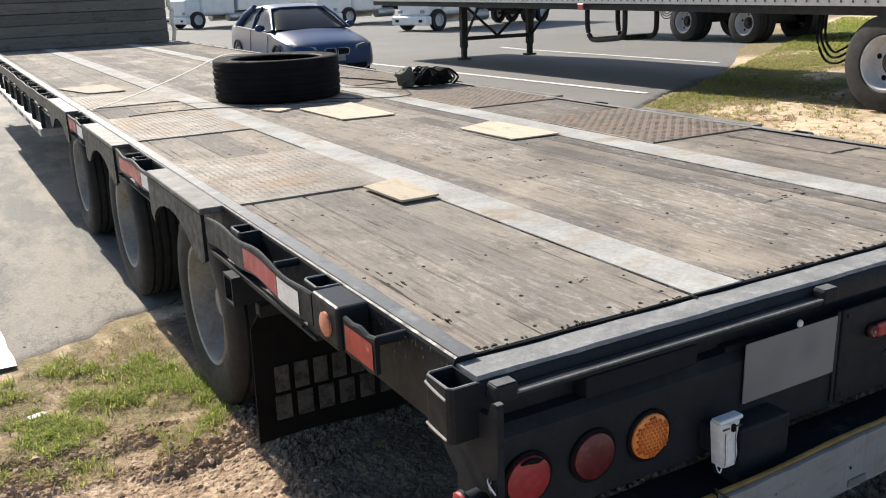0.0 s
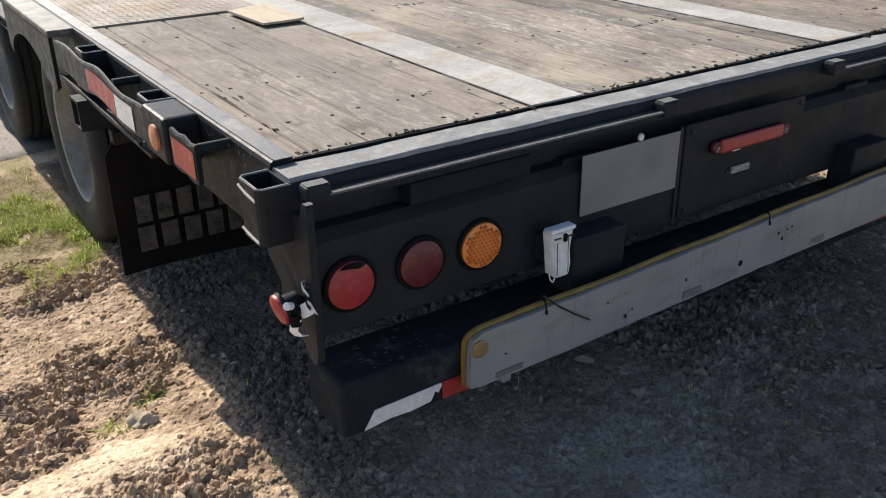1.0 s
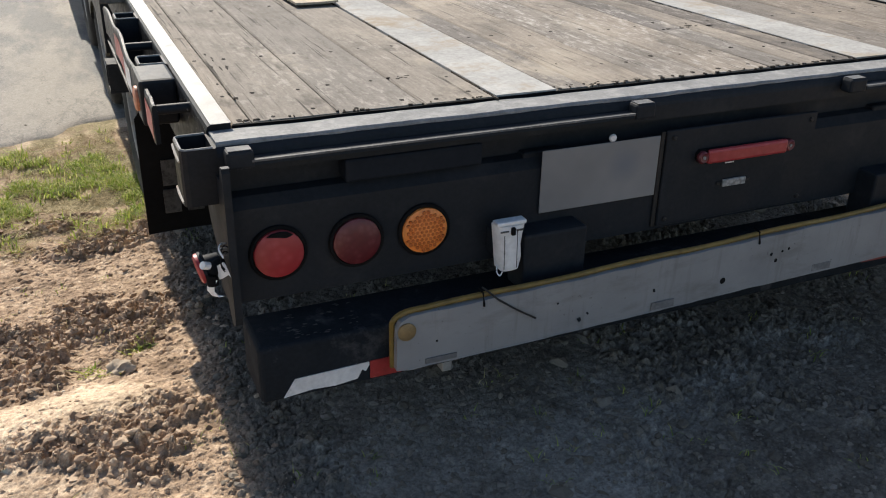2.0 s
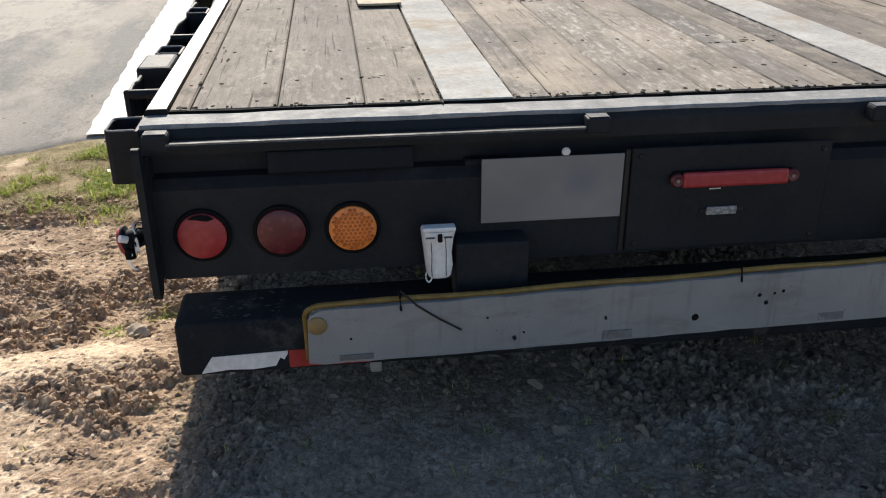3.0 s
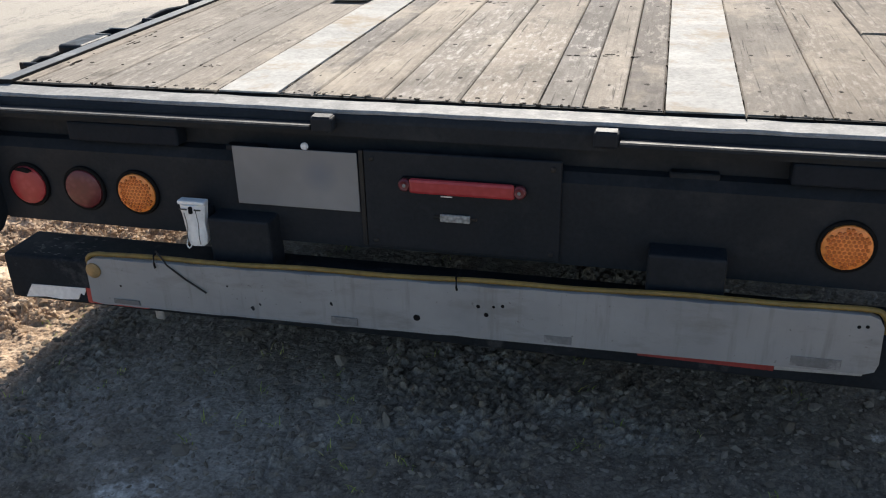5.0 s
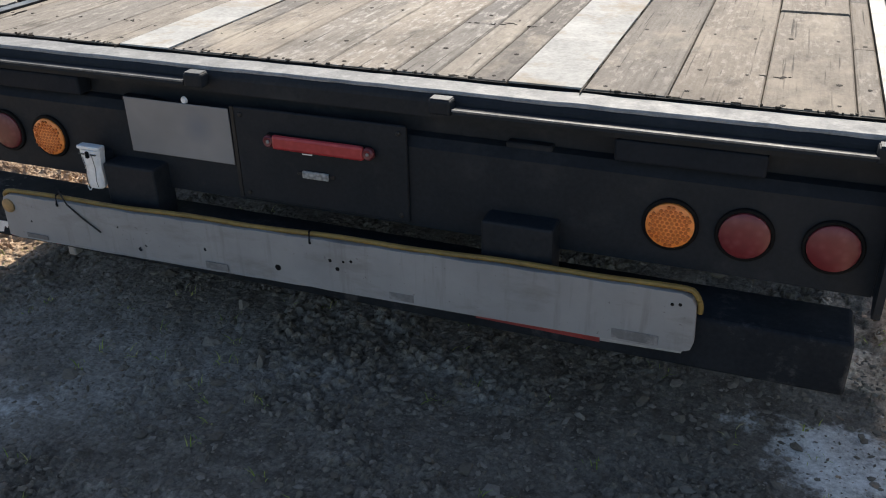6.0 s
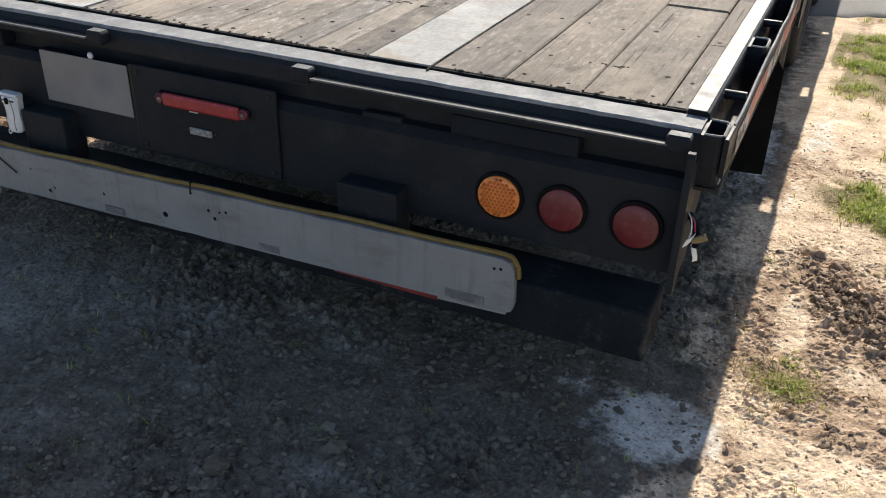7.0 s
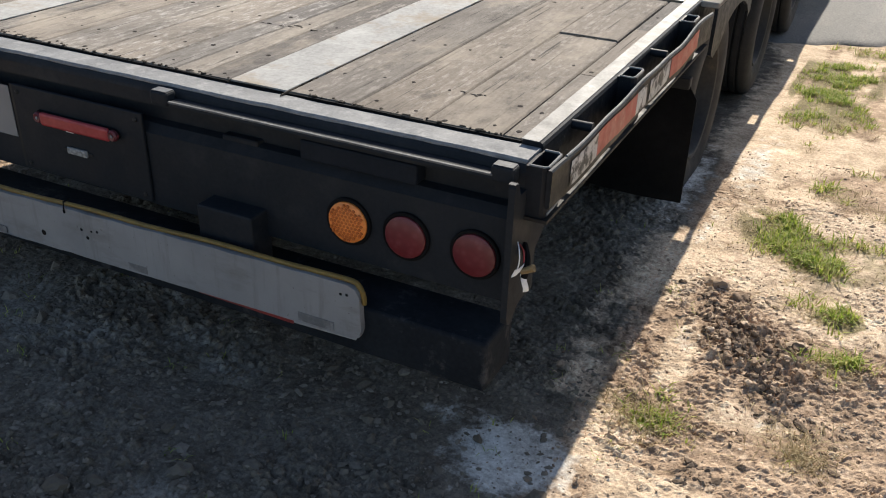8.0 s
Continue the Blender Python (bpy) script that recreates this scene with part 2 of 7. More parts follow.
_p.inputs["Base Color"].default_value = (0.018, 0.042, 0.115, 1)
_p.inputs["Roughness"].default_value = 0.36
_p.inputs["Specular IOR Level"].default_value = 0.25
_p.inputs["Coat Weight"].default_value = 0.12
M_CHROME = plain("chrome", (0.6, 0.6, 0.6), (0.7, 0.7, 0.7), 0.15, 1.0)


def lens_mat(name, col, cells, strength, vary=0.3):
    m, t, p = nodes_of(name)
    v = objvec(t)
    vo = put(t, "ShaderNodeTexVoronoi", Scale=cells)
    t.links.new(v, vo.inputs["Vector"])
    c = ramp(t, vo.outputs["Distance"], [(0.0, tuple(min(1, k * (1 + 0.6 * vary) + 0.02) for k in col)), (0.5, col), (0.8, tuple(k * (1 - 0.5 * vary) for k in col))])
    t.links.new(c, p.inputs["Base Color"])
    p.inputs["Roughness"].default_value = 0.46
    p.inputs["Coat Weight"].default_value = 0.12
    bump(t, p, vo.outputs["Distance"], strength, 0.002)
    return m


M_LENSRED = lens_mat("red lamp lens", (0.33, 0.028, 0.033), 60, 0.12, 0.15)
M_LENSDARK = lens_mat("dark red lamp lens", (0.105, 0.013, 0.018), 70, 0.25, 0.3)
M_LENSAMBER = lens_mat("amber lamp lens", (0.80, 0.255, 0.05), 110, 0.2, 0.2)
M_AMBERCELL = lens_mat("deep amber cells", (0.52, 0.13, 0.018), 160, 0.2, 0.3)
M_LENSFADED = lens_mat("sun-faded orange lens", (0.52, 0.20, 0.11), 120, 0.2, 0.2)
M_LENSWHITE = lens_mat("clear lamp lens", (0.27, 0.28, 0.28), 120, 0.8, 0.8)
M_LENSMID = lens_mat("deep red lamp lens", (0.135, 0.017, 0.022), 60, 0.15, 0.2)

M_GLASS, _t, _p = nodes_of("dark car glass")
_p.inputs["Base Color"].default_value = (0.02, 0.025, 0.03, 1)
_p.inputs["Roughness"].default_value = 0.18
_p.inputs["Specular IOR Level"].default_value = 0.06


def asphalt():
    """Worn asphalt; sand blown over it lies on the strip beside the verge."""
    m, t, p = nodes_of("worn asphalt")
    v = objvec(t)
    grit = noise_tex(t, v, 75, 6, 0.8)
    patch = noise_tex(t, v, 0.55, 5, 0.6)
    sep = t.nodes.new("ShaderNodeSeparateXYZ")
    t.links.new(v, sep.inputs[0])

    def span(a, b):
        r = put(t, "ShaderNodeMapRange")
        r.inputs["From Min"].default_value, r.inputs["From Max"].default_value = a, b
        t.links.new(sep.outputs["X"], r.inputs["Value"])
        return r.outputs[0]

    col = ramp(t, patch, [(0.3, (0.115, 0.113, 0.109)), (0.6, (0.155, 0.151, 0.144)), (0.8, (0.19, 0.182, 0.17))])
    dust = ramp(t, noise_tex(t, objvec(t, (1.6, 0.5, 1)), 1.0, 6, 0.65), [(0.44, (0, 0, 0)), (0.56, (0.95, 0.95, 0.95))])
    near = span(2.5, -1.0)
    col = mixc(t, mixc(t, 1.0, dust, near, "MULTIPLY"), col, (0.38, 0.335, 0.275))
    drift = ramp(t, noise_tex(t, objvec(t, (0.62, 0.26, 1)), 1.0, 9, 0.62), [(0.47, (0, 0, 0)), (0.53, (0.85, 0.85, 0.85)), (0.70, (0.9, 0.9, 0.9))])
    col = mixc(t, mixc(t, 1.0, drift, span(-1.9, -3.1), "MULTIPLY"), col, (0.50, 0.445, 0.37))
    seam = ramp(t, noise_tex(t, objvec(t, (0.9, 0.35, 1)), 1.0, 8, 0.75), [(0.485, (0, 0, 0)), (0.50, (0.55, 0.55, 0.55)), (0.515, (0, 0, 0))])
    col = mixc(t, seam, col, (0.075, 0.072, 0.07))
    col = mixc(t, 0.45, col, ramp(t, grit, [(0.33, (0.04, 0.04, 0.04)), (0.5, (0.16, 0.155, 0.148)), (0.68, (0.36, 0.345, 0.32))]))
    t.links.new(col, p.inputs["Base Color"])
    p.inputs["Roughness"].default_value = 0.85
    bump(t, p, grit, 0.8, 0.006)
    return m


M_ASPHALT = asphalt()


def plate_mat():
    """A sun-faded plate whose blue print has run to a soft patch."""
    m, t, p = nodes_of("faded number plate")
    co = t.nodes.new("ShaderNodeTexCoord").outputs["Object"]
    d = t.nodes.new("ShaderNodeVectorMath")
    d.operation = "DISTANCE"
    t.links.new(co, d.inputs[0])
    d.inputs[1].default_value = (-0.335, -3.508, 0.712)
    soft = ramp(t, d.outputs["Value"], [(0.008, (1, 1, 1)), (0.05, (0, 0, 0))])
    base = ramp(t, noise_tex(t, objvec(t), 5, 3), [(0.3, (0.165, 0.17, 0.176)), (0.7, (0.225, 0.228, 0.232))])
    t.links.new(mixc(t, mixc(t, 1.0, soft, (0.6, 0.6, 0.6), "MULTIPLY"), base, (0.12, 0.14, 0.18)), p.inputs["Base Color"])
    p.inputs["Roughness"].default_value = 0.5
    return m


M_PLATE = plate_mat()
M_LINE = plain("worn white road paint", (0.62, 0.62, 0.60), (0.76, 0.76, 0.74), 0.7, 0, 6, 140, 0.3, 0.002, worn=(0.22, 0.21, 0.20), worn_at=(0.66, 0.74), worn_scale=16)


def soil():
    """Soil mixed by the mesh's own sand, dust and turf shares; the gravel tone carries the trailer's shade."""
    m, t, p = nodes_of("sandy soil")
    v = objvec(t)
    n2, n3 = noise_tex(t, v, 17, 6, 0.7), noise_tex(t, v, 85, 6, 0.78)
    dirt = ramp(t, n2, [(0.32, (0.21, 0.150, 0.106)), (0.52, (0.41, 0.305, 0.22)), (0.72, (0.62, 0.495, 0.375))])
    sand = ramp(t, n2, [(0.3, (0.50, 0.385, 0.28)), (0.6, (0.64, 0.52, 0.395)), (0.8, (0.74, 0.65, 0.53))])
    dust = ramp(t, n2, [(0.3, (0.42, 0.41, 0.39)), (0.6, (0.62, 0.605, 0.575)), (0.8, (0.74, 0.725, 0.69))])
    # stony soil toned darker than the dirt, with the trailer's shade painted in
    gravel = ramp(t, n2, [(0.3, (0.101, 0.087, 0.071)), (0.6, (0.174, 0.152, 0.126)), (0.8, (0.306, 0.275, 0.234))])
    turf = ramp(t, n2, [(0.3, (0.14, 0.122, 0.066)), (0.55, (0.25, 0.212, 0.125)), (0.8, (0.46, 0.385, 0.265))])

    def share(key, low=0.38, high=0.62, ragged=0.9):
        a = t.nodes.new("ShaderNodeAttribute")
        a.attribute_name = key
        ad = t.nodes.new("ShaderNodeMath")
        ad.operation = "ADD"
        t.links.new(a.outputs["Fac"], ad.inputs[0])
        sub = t.nodes.new("ShaderNodeMath")
        sub.operation = "MULTIPLY_ADD"
        t.links.new(n2, sub.inputs[0])
        sub.inputs[1].default_value, sub.inputs[2].default_value = ragged, -0.5 * ragged
        t.links.new(sub.outputs[0], ad.inputs[1])
        return ramp(t, ad.outputs[0], [(low, (0, 0, 0)), (high, (1, 1, 1))])

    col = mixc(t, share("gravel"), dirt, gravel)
    silt = ramp(t, n2, [(0.3, (0.19, 0.172, 0.148)), (0.6, (0.285, 0.26, 0.226)), (0.8, (0.38, 0.35, 0.308))])
    col = mixc(t, share("silt", 0.1, 0.8, 0.45), col, silt)
    col = mixc(t, share("sand"), col, sand)
    col = mixc(t, share("turf"), col, turf)
    col = mixc(t, share("dust"), col, dust)
    broad = ramp(t, noise_tex(t, v, 7, 5, 0.65), [(0.34, (0.72, 0.70, 0.68)), (0.5, (0.98, 0.98, 0.98)), (0.66, (1.16, 1.17, 1.18))])
    col = mixc(t, 1.0, col, broad, "MULTIPLY")
    col = mixc(t, 0.7, col, ramp(t, n3, [(0.32, (0.14, 0.13, 0.12)), (0.68, (0.86, 0.84, 0.80))]), "OVERLAY")
    t.links.new(col, p.inputs["Base Color"])
    p.inputs["Roughness"].default_value = 0.95
    p.inputs["Specular IOR Level"].default_value = 0.15
    bump(t, p, n3, 0.55, 0.006)
    return m


M_SOIL = soil()


def island_mat(name, stops, rough=0.9, fine=150, leafy=0.0):
    m, t, p = nodes_of(name)
    geo = t.nodes.new("ShaderNodeNewGeometry")
    col = ramp(t, geo.outputs["Random Per Island"], stops)
    n = noise_tex(t, objvec(t), fine, 4, 0.7)
    col = mixc(t, 0.3, col, ramp(t, n, [(0.3, (0.04, 0.035, 0.03)), (0.7, (0.5, 0.44, 0.37))]), "SOFT_LIGHT")
    t.links.new(col, p.inputs["Base Color"])
    p.inputs["Roughness"].default_value = rough
    p.inputs["Specular IOR Level"].default_value = 0.2
    bump(t, p, n, 0.5, 0.004)
    if leafy:
        tr = t.nodes.new("ShaderNodeBsdfTranslucent")
        t.links.new(col, tr.inputs["Color"])
        mx = t.nodes.new("ShaderNodeMixShader")
        mx.inputs[0].default_value = leafy
        t.links.new(p.outputs[0], mx.inputs[1])
        t.links.new(tr.outputs[0], mx.inputs[2])
        t.links.new(mx.outputs[0], t.nodes["Material Output"].inputs[0])
    return m


M_CLOD = island_mat("dry clods", [(0.0, (0.22, 0.157, 0.112)), (0.45, (0.34, 0.25, 0.18)), (0.8, (0.45, 0.345, 0.252)), (1.0, (0.57, 0.455, 0.345))])
M_DAMP = island_mat("dark damp clods", [(0.0, (0.10, 0.075, 0.056)), (0.6, (0.20, 0.15, 0.11)), (1.0, (0.33, 0.25, 0.182))])
M_CRUMB = island_mat("tan crumbs", [(0.0, (0.24, 0.175, 0.125)), (0.4, (0.42, 0.325, 0.24)), (0.8, (0.55, 0.45, 0.345)), (1.0, (0.68, 0.60, 0.50))])
M_SANDSTONE = plain("pale sandy stone", (0.36, 0.28, 0.20), (0.50, 0.41, 0.31), 0.9, bump_s=0.5, dist=0.004)
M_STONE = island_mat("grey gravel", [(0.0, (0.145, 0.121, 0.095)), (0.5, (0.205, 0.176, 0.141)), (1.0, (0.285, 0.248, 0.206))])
M_GRASS = island_mat("patchy green grass", [(0.0, (0.16, 0.25, 0.04)), (0.4, (0.34, 0.44, 0.07)), (0.75, (0.50, 0.53, 0.14)), (1.0, (0.60, 0.53, 0.28))], 0.6, leafy=0.5)
M_STRAW = island_mat("dry straw", [(0.0, (0.28, 0.22, 0.12)), (0.5, (0.42, 0.34, 0.20)), (1.0, (0.60, 0.52, 0.35))], 0.8, leafy=0.35)


# ---- building helpers ----
def thing(name, loc, label, category, group=""):
    ob = tagged(new(name), label, category, group)
    ob.location = loc
    return ob


def finish(name, bm, mat, origin, smooth):
    me = bpy.data.meshes.new(name)
    bmesh.ops.recalc_face_normals(bm, faces=bm.faces)
    bm.to_mesh(me)
    bm.free()
    me.transform(Matrix.Translation(-Vector(origin)))
    if smooth:
        me.polygons.foreach_set("use_smooth", [True] * len(me.polygons))
        me.set_sharp_from_angle(angle=radians(40))
    me.materials.append(mat)
    return me


def top_of(ob):
    while ob.parent:
        ob = ob.parent
    return ob


def part(name, bm, mat, parent, label="", smooth=False):
    """One mesh in world coordinates, hung under a thing or a part."""
    ob = new(name, finish(name, bm, mat, top_of(parent).location, smooth))
    ob.parent = parent
    return tagged(ob, label)


def solid(name, bm, mat, loc, label, category, group="", kind="", smooth=False):
    """One mesh in world coordinates as a thing of its own."""
    ob = new(name, finish(name, bm, mat, loc, smooth))
    ob.location = loc
    return tagged(ob, label, category, group, kind)


def placed(name, me, m, parent, label=""):
    ob = new(name, me)
    ob.parent = parent
    ob.matrix_local = m
    return tagged(ob, label)


def box(bm, x0, x1, y0, y1, z0, z1, bev=0.0, seg=1):
    m = Matrix.LocRotScale(((x0 + x1) / 2, (y0 + y1) / 2, (z0 + z1) / 2), None, (abs(x1 - x0), abs(y1 - y0), abs(z1 - z0)))
    vs = bmesh.ops.create_cube(bm, size=1, matrix=m)["verts"]
    if bev:
        es = list({e for v in vs for e in v.link_edges})
        bmesh.ops.bevel(bm, geom=es, offset=bev, segments=seg, affect="EDGES", profile=0.5)
    return bm


def cbox(*a, **k):
    return box(bmesh.new(), *a, **k)


def prism(bm, poly, place, a, b):
    """A flat outline, given in two coordinates, drawn out from a to b; place maps (u, v, w) to the world."""
    lo = [bm.verts.new(place(u, v, a)) for u, v in poly]
    hi = [bm.verts.new(place(u, v, b)) for u, v in poly]
    n = len(poly)
    bm.faces.new(lo)
    bm.faces.new(hi[::-1])
    for i in range(n):
        bm.faces.new((lo[i], hi[i], hi[(i + 1) % n], lo[(i + 1) % n]))
    return bm


def lathe(bm, profile, m=Matrix(), seg=32, closed=False):
    """Spins (radius, along) points round the local z axis of m."""
    rings = []
    for r, h in profile:
        if r < 1e-6:
            rings.append([bm.verts.new(m @ Vector((0, 0, h)))])
        else:
            rings.append([bm.verts.new(m @ Vector((r * math.cos(2 * math.pi * k / seg), r * math.sin(2 * math.pi * k / seg), h))) for k in range(seg)])
    pairs = list(zip(rings, rings[1:])) + ([(rings[-1], rings[0])] if closed else [])
    for a, b in pairs:
        for k in range(seg):
            j = (k + 1) % seg
            if len(a) == 1 and len(b) == 1:
                continue
            if len(a) == 1:
                bm.faces.new((a[0], b[k], b[j]))
            elif len(b) == 1:
                bm.faces.new((a[k], a[j], b[0]))
            else:
                bm.faces.new((a[k], a[j], b[j], b[k]))
    return bm


def tube(bm, pts, r, seg=8, flat=1.0):
    """A round rod along points; flat squeezes it upright."""
    pts = [Vector(p) for p in pts]
    rings = []
    for i, p in enumerate(pts):
        d = (pts[min(i + 1, len(pts) - 1)] - pts[max(i - 1, 0)]).normalized()
        up = Vector((0, 0, 1)) if abs(d.z) < 0.9 else Vector((0, 1, 0))
        s = d.cross(up).normalized()
        u = s.cross(d)
        rings.append([bm.verts.new(p + r * (math.cos(2 * math.pi * k / seg) * s + flat * math.sin(2 * math.pi * k / seg) * u)) for k in range(seg)])
    for a, b in zip(rings, rings[1:]):
        for k in range(seg):
            bm.faces.new((a[k], a[(k + 1) % seg], b[(k + 1) % seg], b[k]))
    bm.faces.new(rings[0])
    bm.faces.new(rings[-1][::-1])
    return bm


def curve_pts(pts, n=8):
    """Points of a smooth line through the given ones."""
    P = [Vector(p) for p in pts]
    out = []
    for i in range(len(P) - 1):
        a, b, c, d = P[max(i - 1, 0)], P[i], P[i + 1], P[min(i + 2, len(P) - 1)]
        for k in range(n):
            s = k / n
            out.append(0.5 * ((2 * b) + (c - a) * s + (2 * a - 5 * b + 4 * c - d) * s * s + (3 * b - a - 3 * c + d) * s**3))
    return out + [P[-1]]


AX_X = Matrix.Rotation(radians(90), 4, "Y")
AX_Y = Matrix.Rotation(radians(-90), 4, "X")


# ---- ground ----
def hash2(ix, iy, seed):
    h = (ix.astype(np.int64) * 374761393 + iy.astype(np.int64) * 668265263 + seed * 1442695041) & 0x7FFFFFFF
    h = ((h ^ (h >> 13)) * 1274126177) & 0x7FFFFFFF
    return ((h ^ (h >> 16)) & 0xFFFFFF) / float(0xFFFFFF)


def vnoise(x, y, seed=0):
    ix, iy = np.floor(x), np.floor(y)
    fx, fy = x - ix, y - iy
    fx, fy = fx * fx * (3 - 2 * fx), fy * fy * (3 - 2 * fy)
    a, b = hash2(ix, iy, seed), hash2(ix + 1, iy, seed)
    c, d = hash2(ix, iy + 1, seed), hash2(ix + 1, iy + 1, seed)
    return (a + (b - a) * fx) * (1 - fy) + (c + (d - c) * fx) * fy


def fbm(x, y, seed=0, octaves=4):
    s, amp, tot = 0.0, 1.0, 0.0
    for k in range(octaves):
        s, tot = s + amp * vnoise(x * 2**k, y * 2**k, seed + k), tot + amp
        amp *= 0.55
    return s / tot


def step01(a, b, v):
    s = np.clip((v - a) / (b - a), 0, 1)
    return s * s * (3 - 2 * s)


def edge_dist(x, y):
    """Metres from the asphalt's edge, positive on the soil."""
    return (3.9 + 0.6 * x - y) / 1.166


def road_z(y):
    return -0.10 - 0.018 * np.clip(y - 5, 0, 14)


def blob(x, y, cx, cy, rx, ry):
    return np.exp(-(((x - cx) / rx) ** 2) - ((y - cy) / ry) ** 2)


def shares(x, y):
    """Sand, dust, gravel, turf and silt shares of the ground, 0 to 1; gravel also paints the trailer's shade."""
    d = edge_dist(x, y)
    n = fbm(x * 1.7, y * 1.7, 11)
    band = np.exp(-((y - 0.40 - 0.03 * x - 0.05 * np.sin(3 * x)) / 0.12) ** 2) * step01(-1.25, -1.5, x)
    band2 = np.exp(-((y + 0.45 + 0.25 * (x + 1.6)) / 0.2) ** 2) * step01(-1.2, -1.5, x) * 0.55
    right = step01(1.0, 1.4, x)
    n2 = fbm(x * 1.9, y * 1.9, 5)
    band3 = 0.35 * np.exp(-((y - 1.17 - 0.05 * np.sin(4 * x)) / 0.10) ** 2) * step01(-1.15, -1.35, x)
    rim = 0.85 * np.exp(-((d - 0.05) / 0.13) ** 2)
    corner = 0.85 * blob(x, y, 2.1, -0.1, 0.5, 0.16)
    sand = np.maximum.reduce([0.95 * band, band2, band3, rim, corner, right * (0.20 + 0.55 * step01(0.42, 0.58, n2)), 0.95 * blob(x, y, 1.50, 2.4, 0.16, 0.75), 0.9 * blob(x, y, 1.43, 1.3, 0.07, 0.5), 0.85 * blob(x, y, 1.50, 0.66, 0.07, 0.26), 0.9 * blob(x, y, 1.75, 0.44, 0.17, 0.07), 0.7 * blob(x, y, 1.62, 1.07, 0.08, 0.03), 0.5 * step01(-1.2, -1.5, x) * step01(0.45, 0.62, n)])
    slant = 0.5 * (y - 0.78)
    dirt_r = np.clip(2.4 * (blob(x + slant, y, 1.68, 0.78, 0.13, 0.27) + 0.5 * blob(x, y, 2.0, 0.62, 0.2, 0.10) + 0.7 * blob(x, y, 1.60, 0.17, 0.14, 0.05) + 0.5 * blob(x, y, 1.95, 0.08, 0.2, 0.06)) * fbm(x * 3.1, y * 3.1, 71), 0, 1)
    sand = sand * (1 - 0.9 * dirt_r)
    sand = np.maximum(sand, 0.85 * step01(4.0, 5.5, x) * step01(0.35, 0.6, n))
    dust = np.maximum.reduce([blob(x, y, 1.24, 0.01, 0.175, 0.16) * (0.57 + 0.75 * fbm(x * 5 + 3 * y, y * 11 - 5 * x, 151)), 0.5 * blob(x, y, 1.06, 0.10, 0.16, 0.10) * fbm(x * 6, y * 12, 152) * 1.6, 0.47 * blob(x, y, -0.66, -0.46, 0.18, 0.13), 0.55 * blob(x, y, 1.24, 1.9, 0.12, 0.7), 0.50 * blob(x, y, 1.46, 2.3, 0.14, 0.8), 0.45 * blob(x, y, 1.40, 1.5, 0.05, 0.35), 0.42 * blob(x, y, 1.50, 0.72, 0.06, 0.22), 0.42 * blob(x, y, 1.76, 0.44, 0.14, 0.06)])
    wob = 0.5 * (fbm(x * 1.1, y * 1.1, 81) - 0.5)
    # covers the ground in the trailer's shadow, darkening its colour there
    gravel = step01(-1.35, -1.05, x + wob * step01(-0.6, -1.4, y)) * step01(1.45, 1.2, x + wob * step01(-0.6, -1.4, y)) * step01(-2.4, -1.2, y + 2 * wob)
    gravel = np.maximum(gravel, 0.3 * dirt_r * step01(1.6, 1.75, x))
    turf_l = step01(-1.16, -1.28, x) * step01(1.45, 1.85, y + 0.12 * (x + 1.5) + 0.5 * (n - 0.5)) * (0.62 + 0.38 * step01(0.45, 0.60, fbm(x * 4.2, y * 4.2, 21))) * (0.65 + 0.35 * step01(0.4, 0.6, fbm(x * 9, y * 9, 23)))
    broken = step01(0.44, 0.58, fbm(x * 4.5, y * 4.5, 31))
    turf_r = step01(1.34, 1.46, x) * broken * np.maximum.reduce([0.5 * step01(1.6, 1.85, x) * step01(0.45, 0.6, fbm(x * 1.3, y * 1.3, 33)), 1.7 * blob(x, y, 1.68, 1.62, 0.17, 0.20), 1.4 * blob(x, y, 1.78, 1.37, 0.10, 0.07), 1.2 * blob(x, y, 1.92, 1.04, 0.08, 0.08), 1.0 * blob(x, y, 1.92, 0.80, 0.06, 0.06), 1.5 * blob(x, y, 1.50, 0.30, 0.07, 0.045), 1.2 * blob(x, y, 1.40, 0.26, 0.05, 0.03), 2.2 * blob(x, y, 1.62, 3.85, 0.24, 0.75)])
    far = step01(4.2, 5.5, x) * step01(0.3, 0.5, fbm(x * 0.8, y * 0.8, 41)) * step01(4.2, 2.0, d) * (1 - 0.9 * step01(0.35, 1.0, d + 0.5 * (n - 0.5)) * step01(8.6, 7.2, y) * step01(0.62, 0.48, fbm(x * 2.3, y * 2.3, 43)))
    turf = np.maximum.reduce([turf_l, turf_r * (1 - dirt_r), far])
    spots = [(-0.36, 0.02, 0.10, 0.10), (-0.50, -0.24, 0.12, 0.16), (-0.62, -0.45, 0.16, 0.16), (-1.0, -0.22, 0.16, 0.18), (-0.82, -0.04, 0.22, 0.12), (-0.39, -0.18, 0.22, 0.07), (-0.07, -0.10, 0.16, 0.06), (0.03, 0.20, 0.22, 0.07), (0.30, 0.05, 0.12, 0.06), (0.43, -0.02, 0.10, 0.05), (0.62, -0.47, 0.10, 0.07), (-0.16, -0.66, 0.14, 0.08), (1.20, 1.55, 0.12, 0.35)]
    silt = sum(blob(x, y, *q) for q in spots) * (0.45 + 0.9 * fbm(x * 6, y * 9, 121)) * step01(1.5, 1.3, x)
    return sand, dust, gravel, np.clip(turf, 0, 1), np.clip(0.85 * silt + 0.22 * step01(0.6, -0.4, x) * step01(-0.75, -0.3, y) * gravel, 0, 0.95)


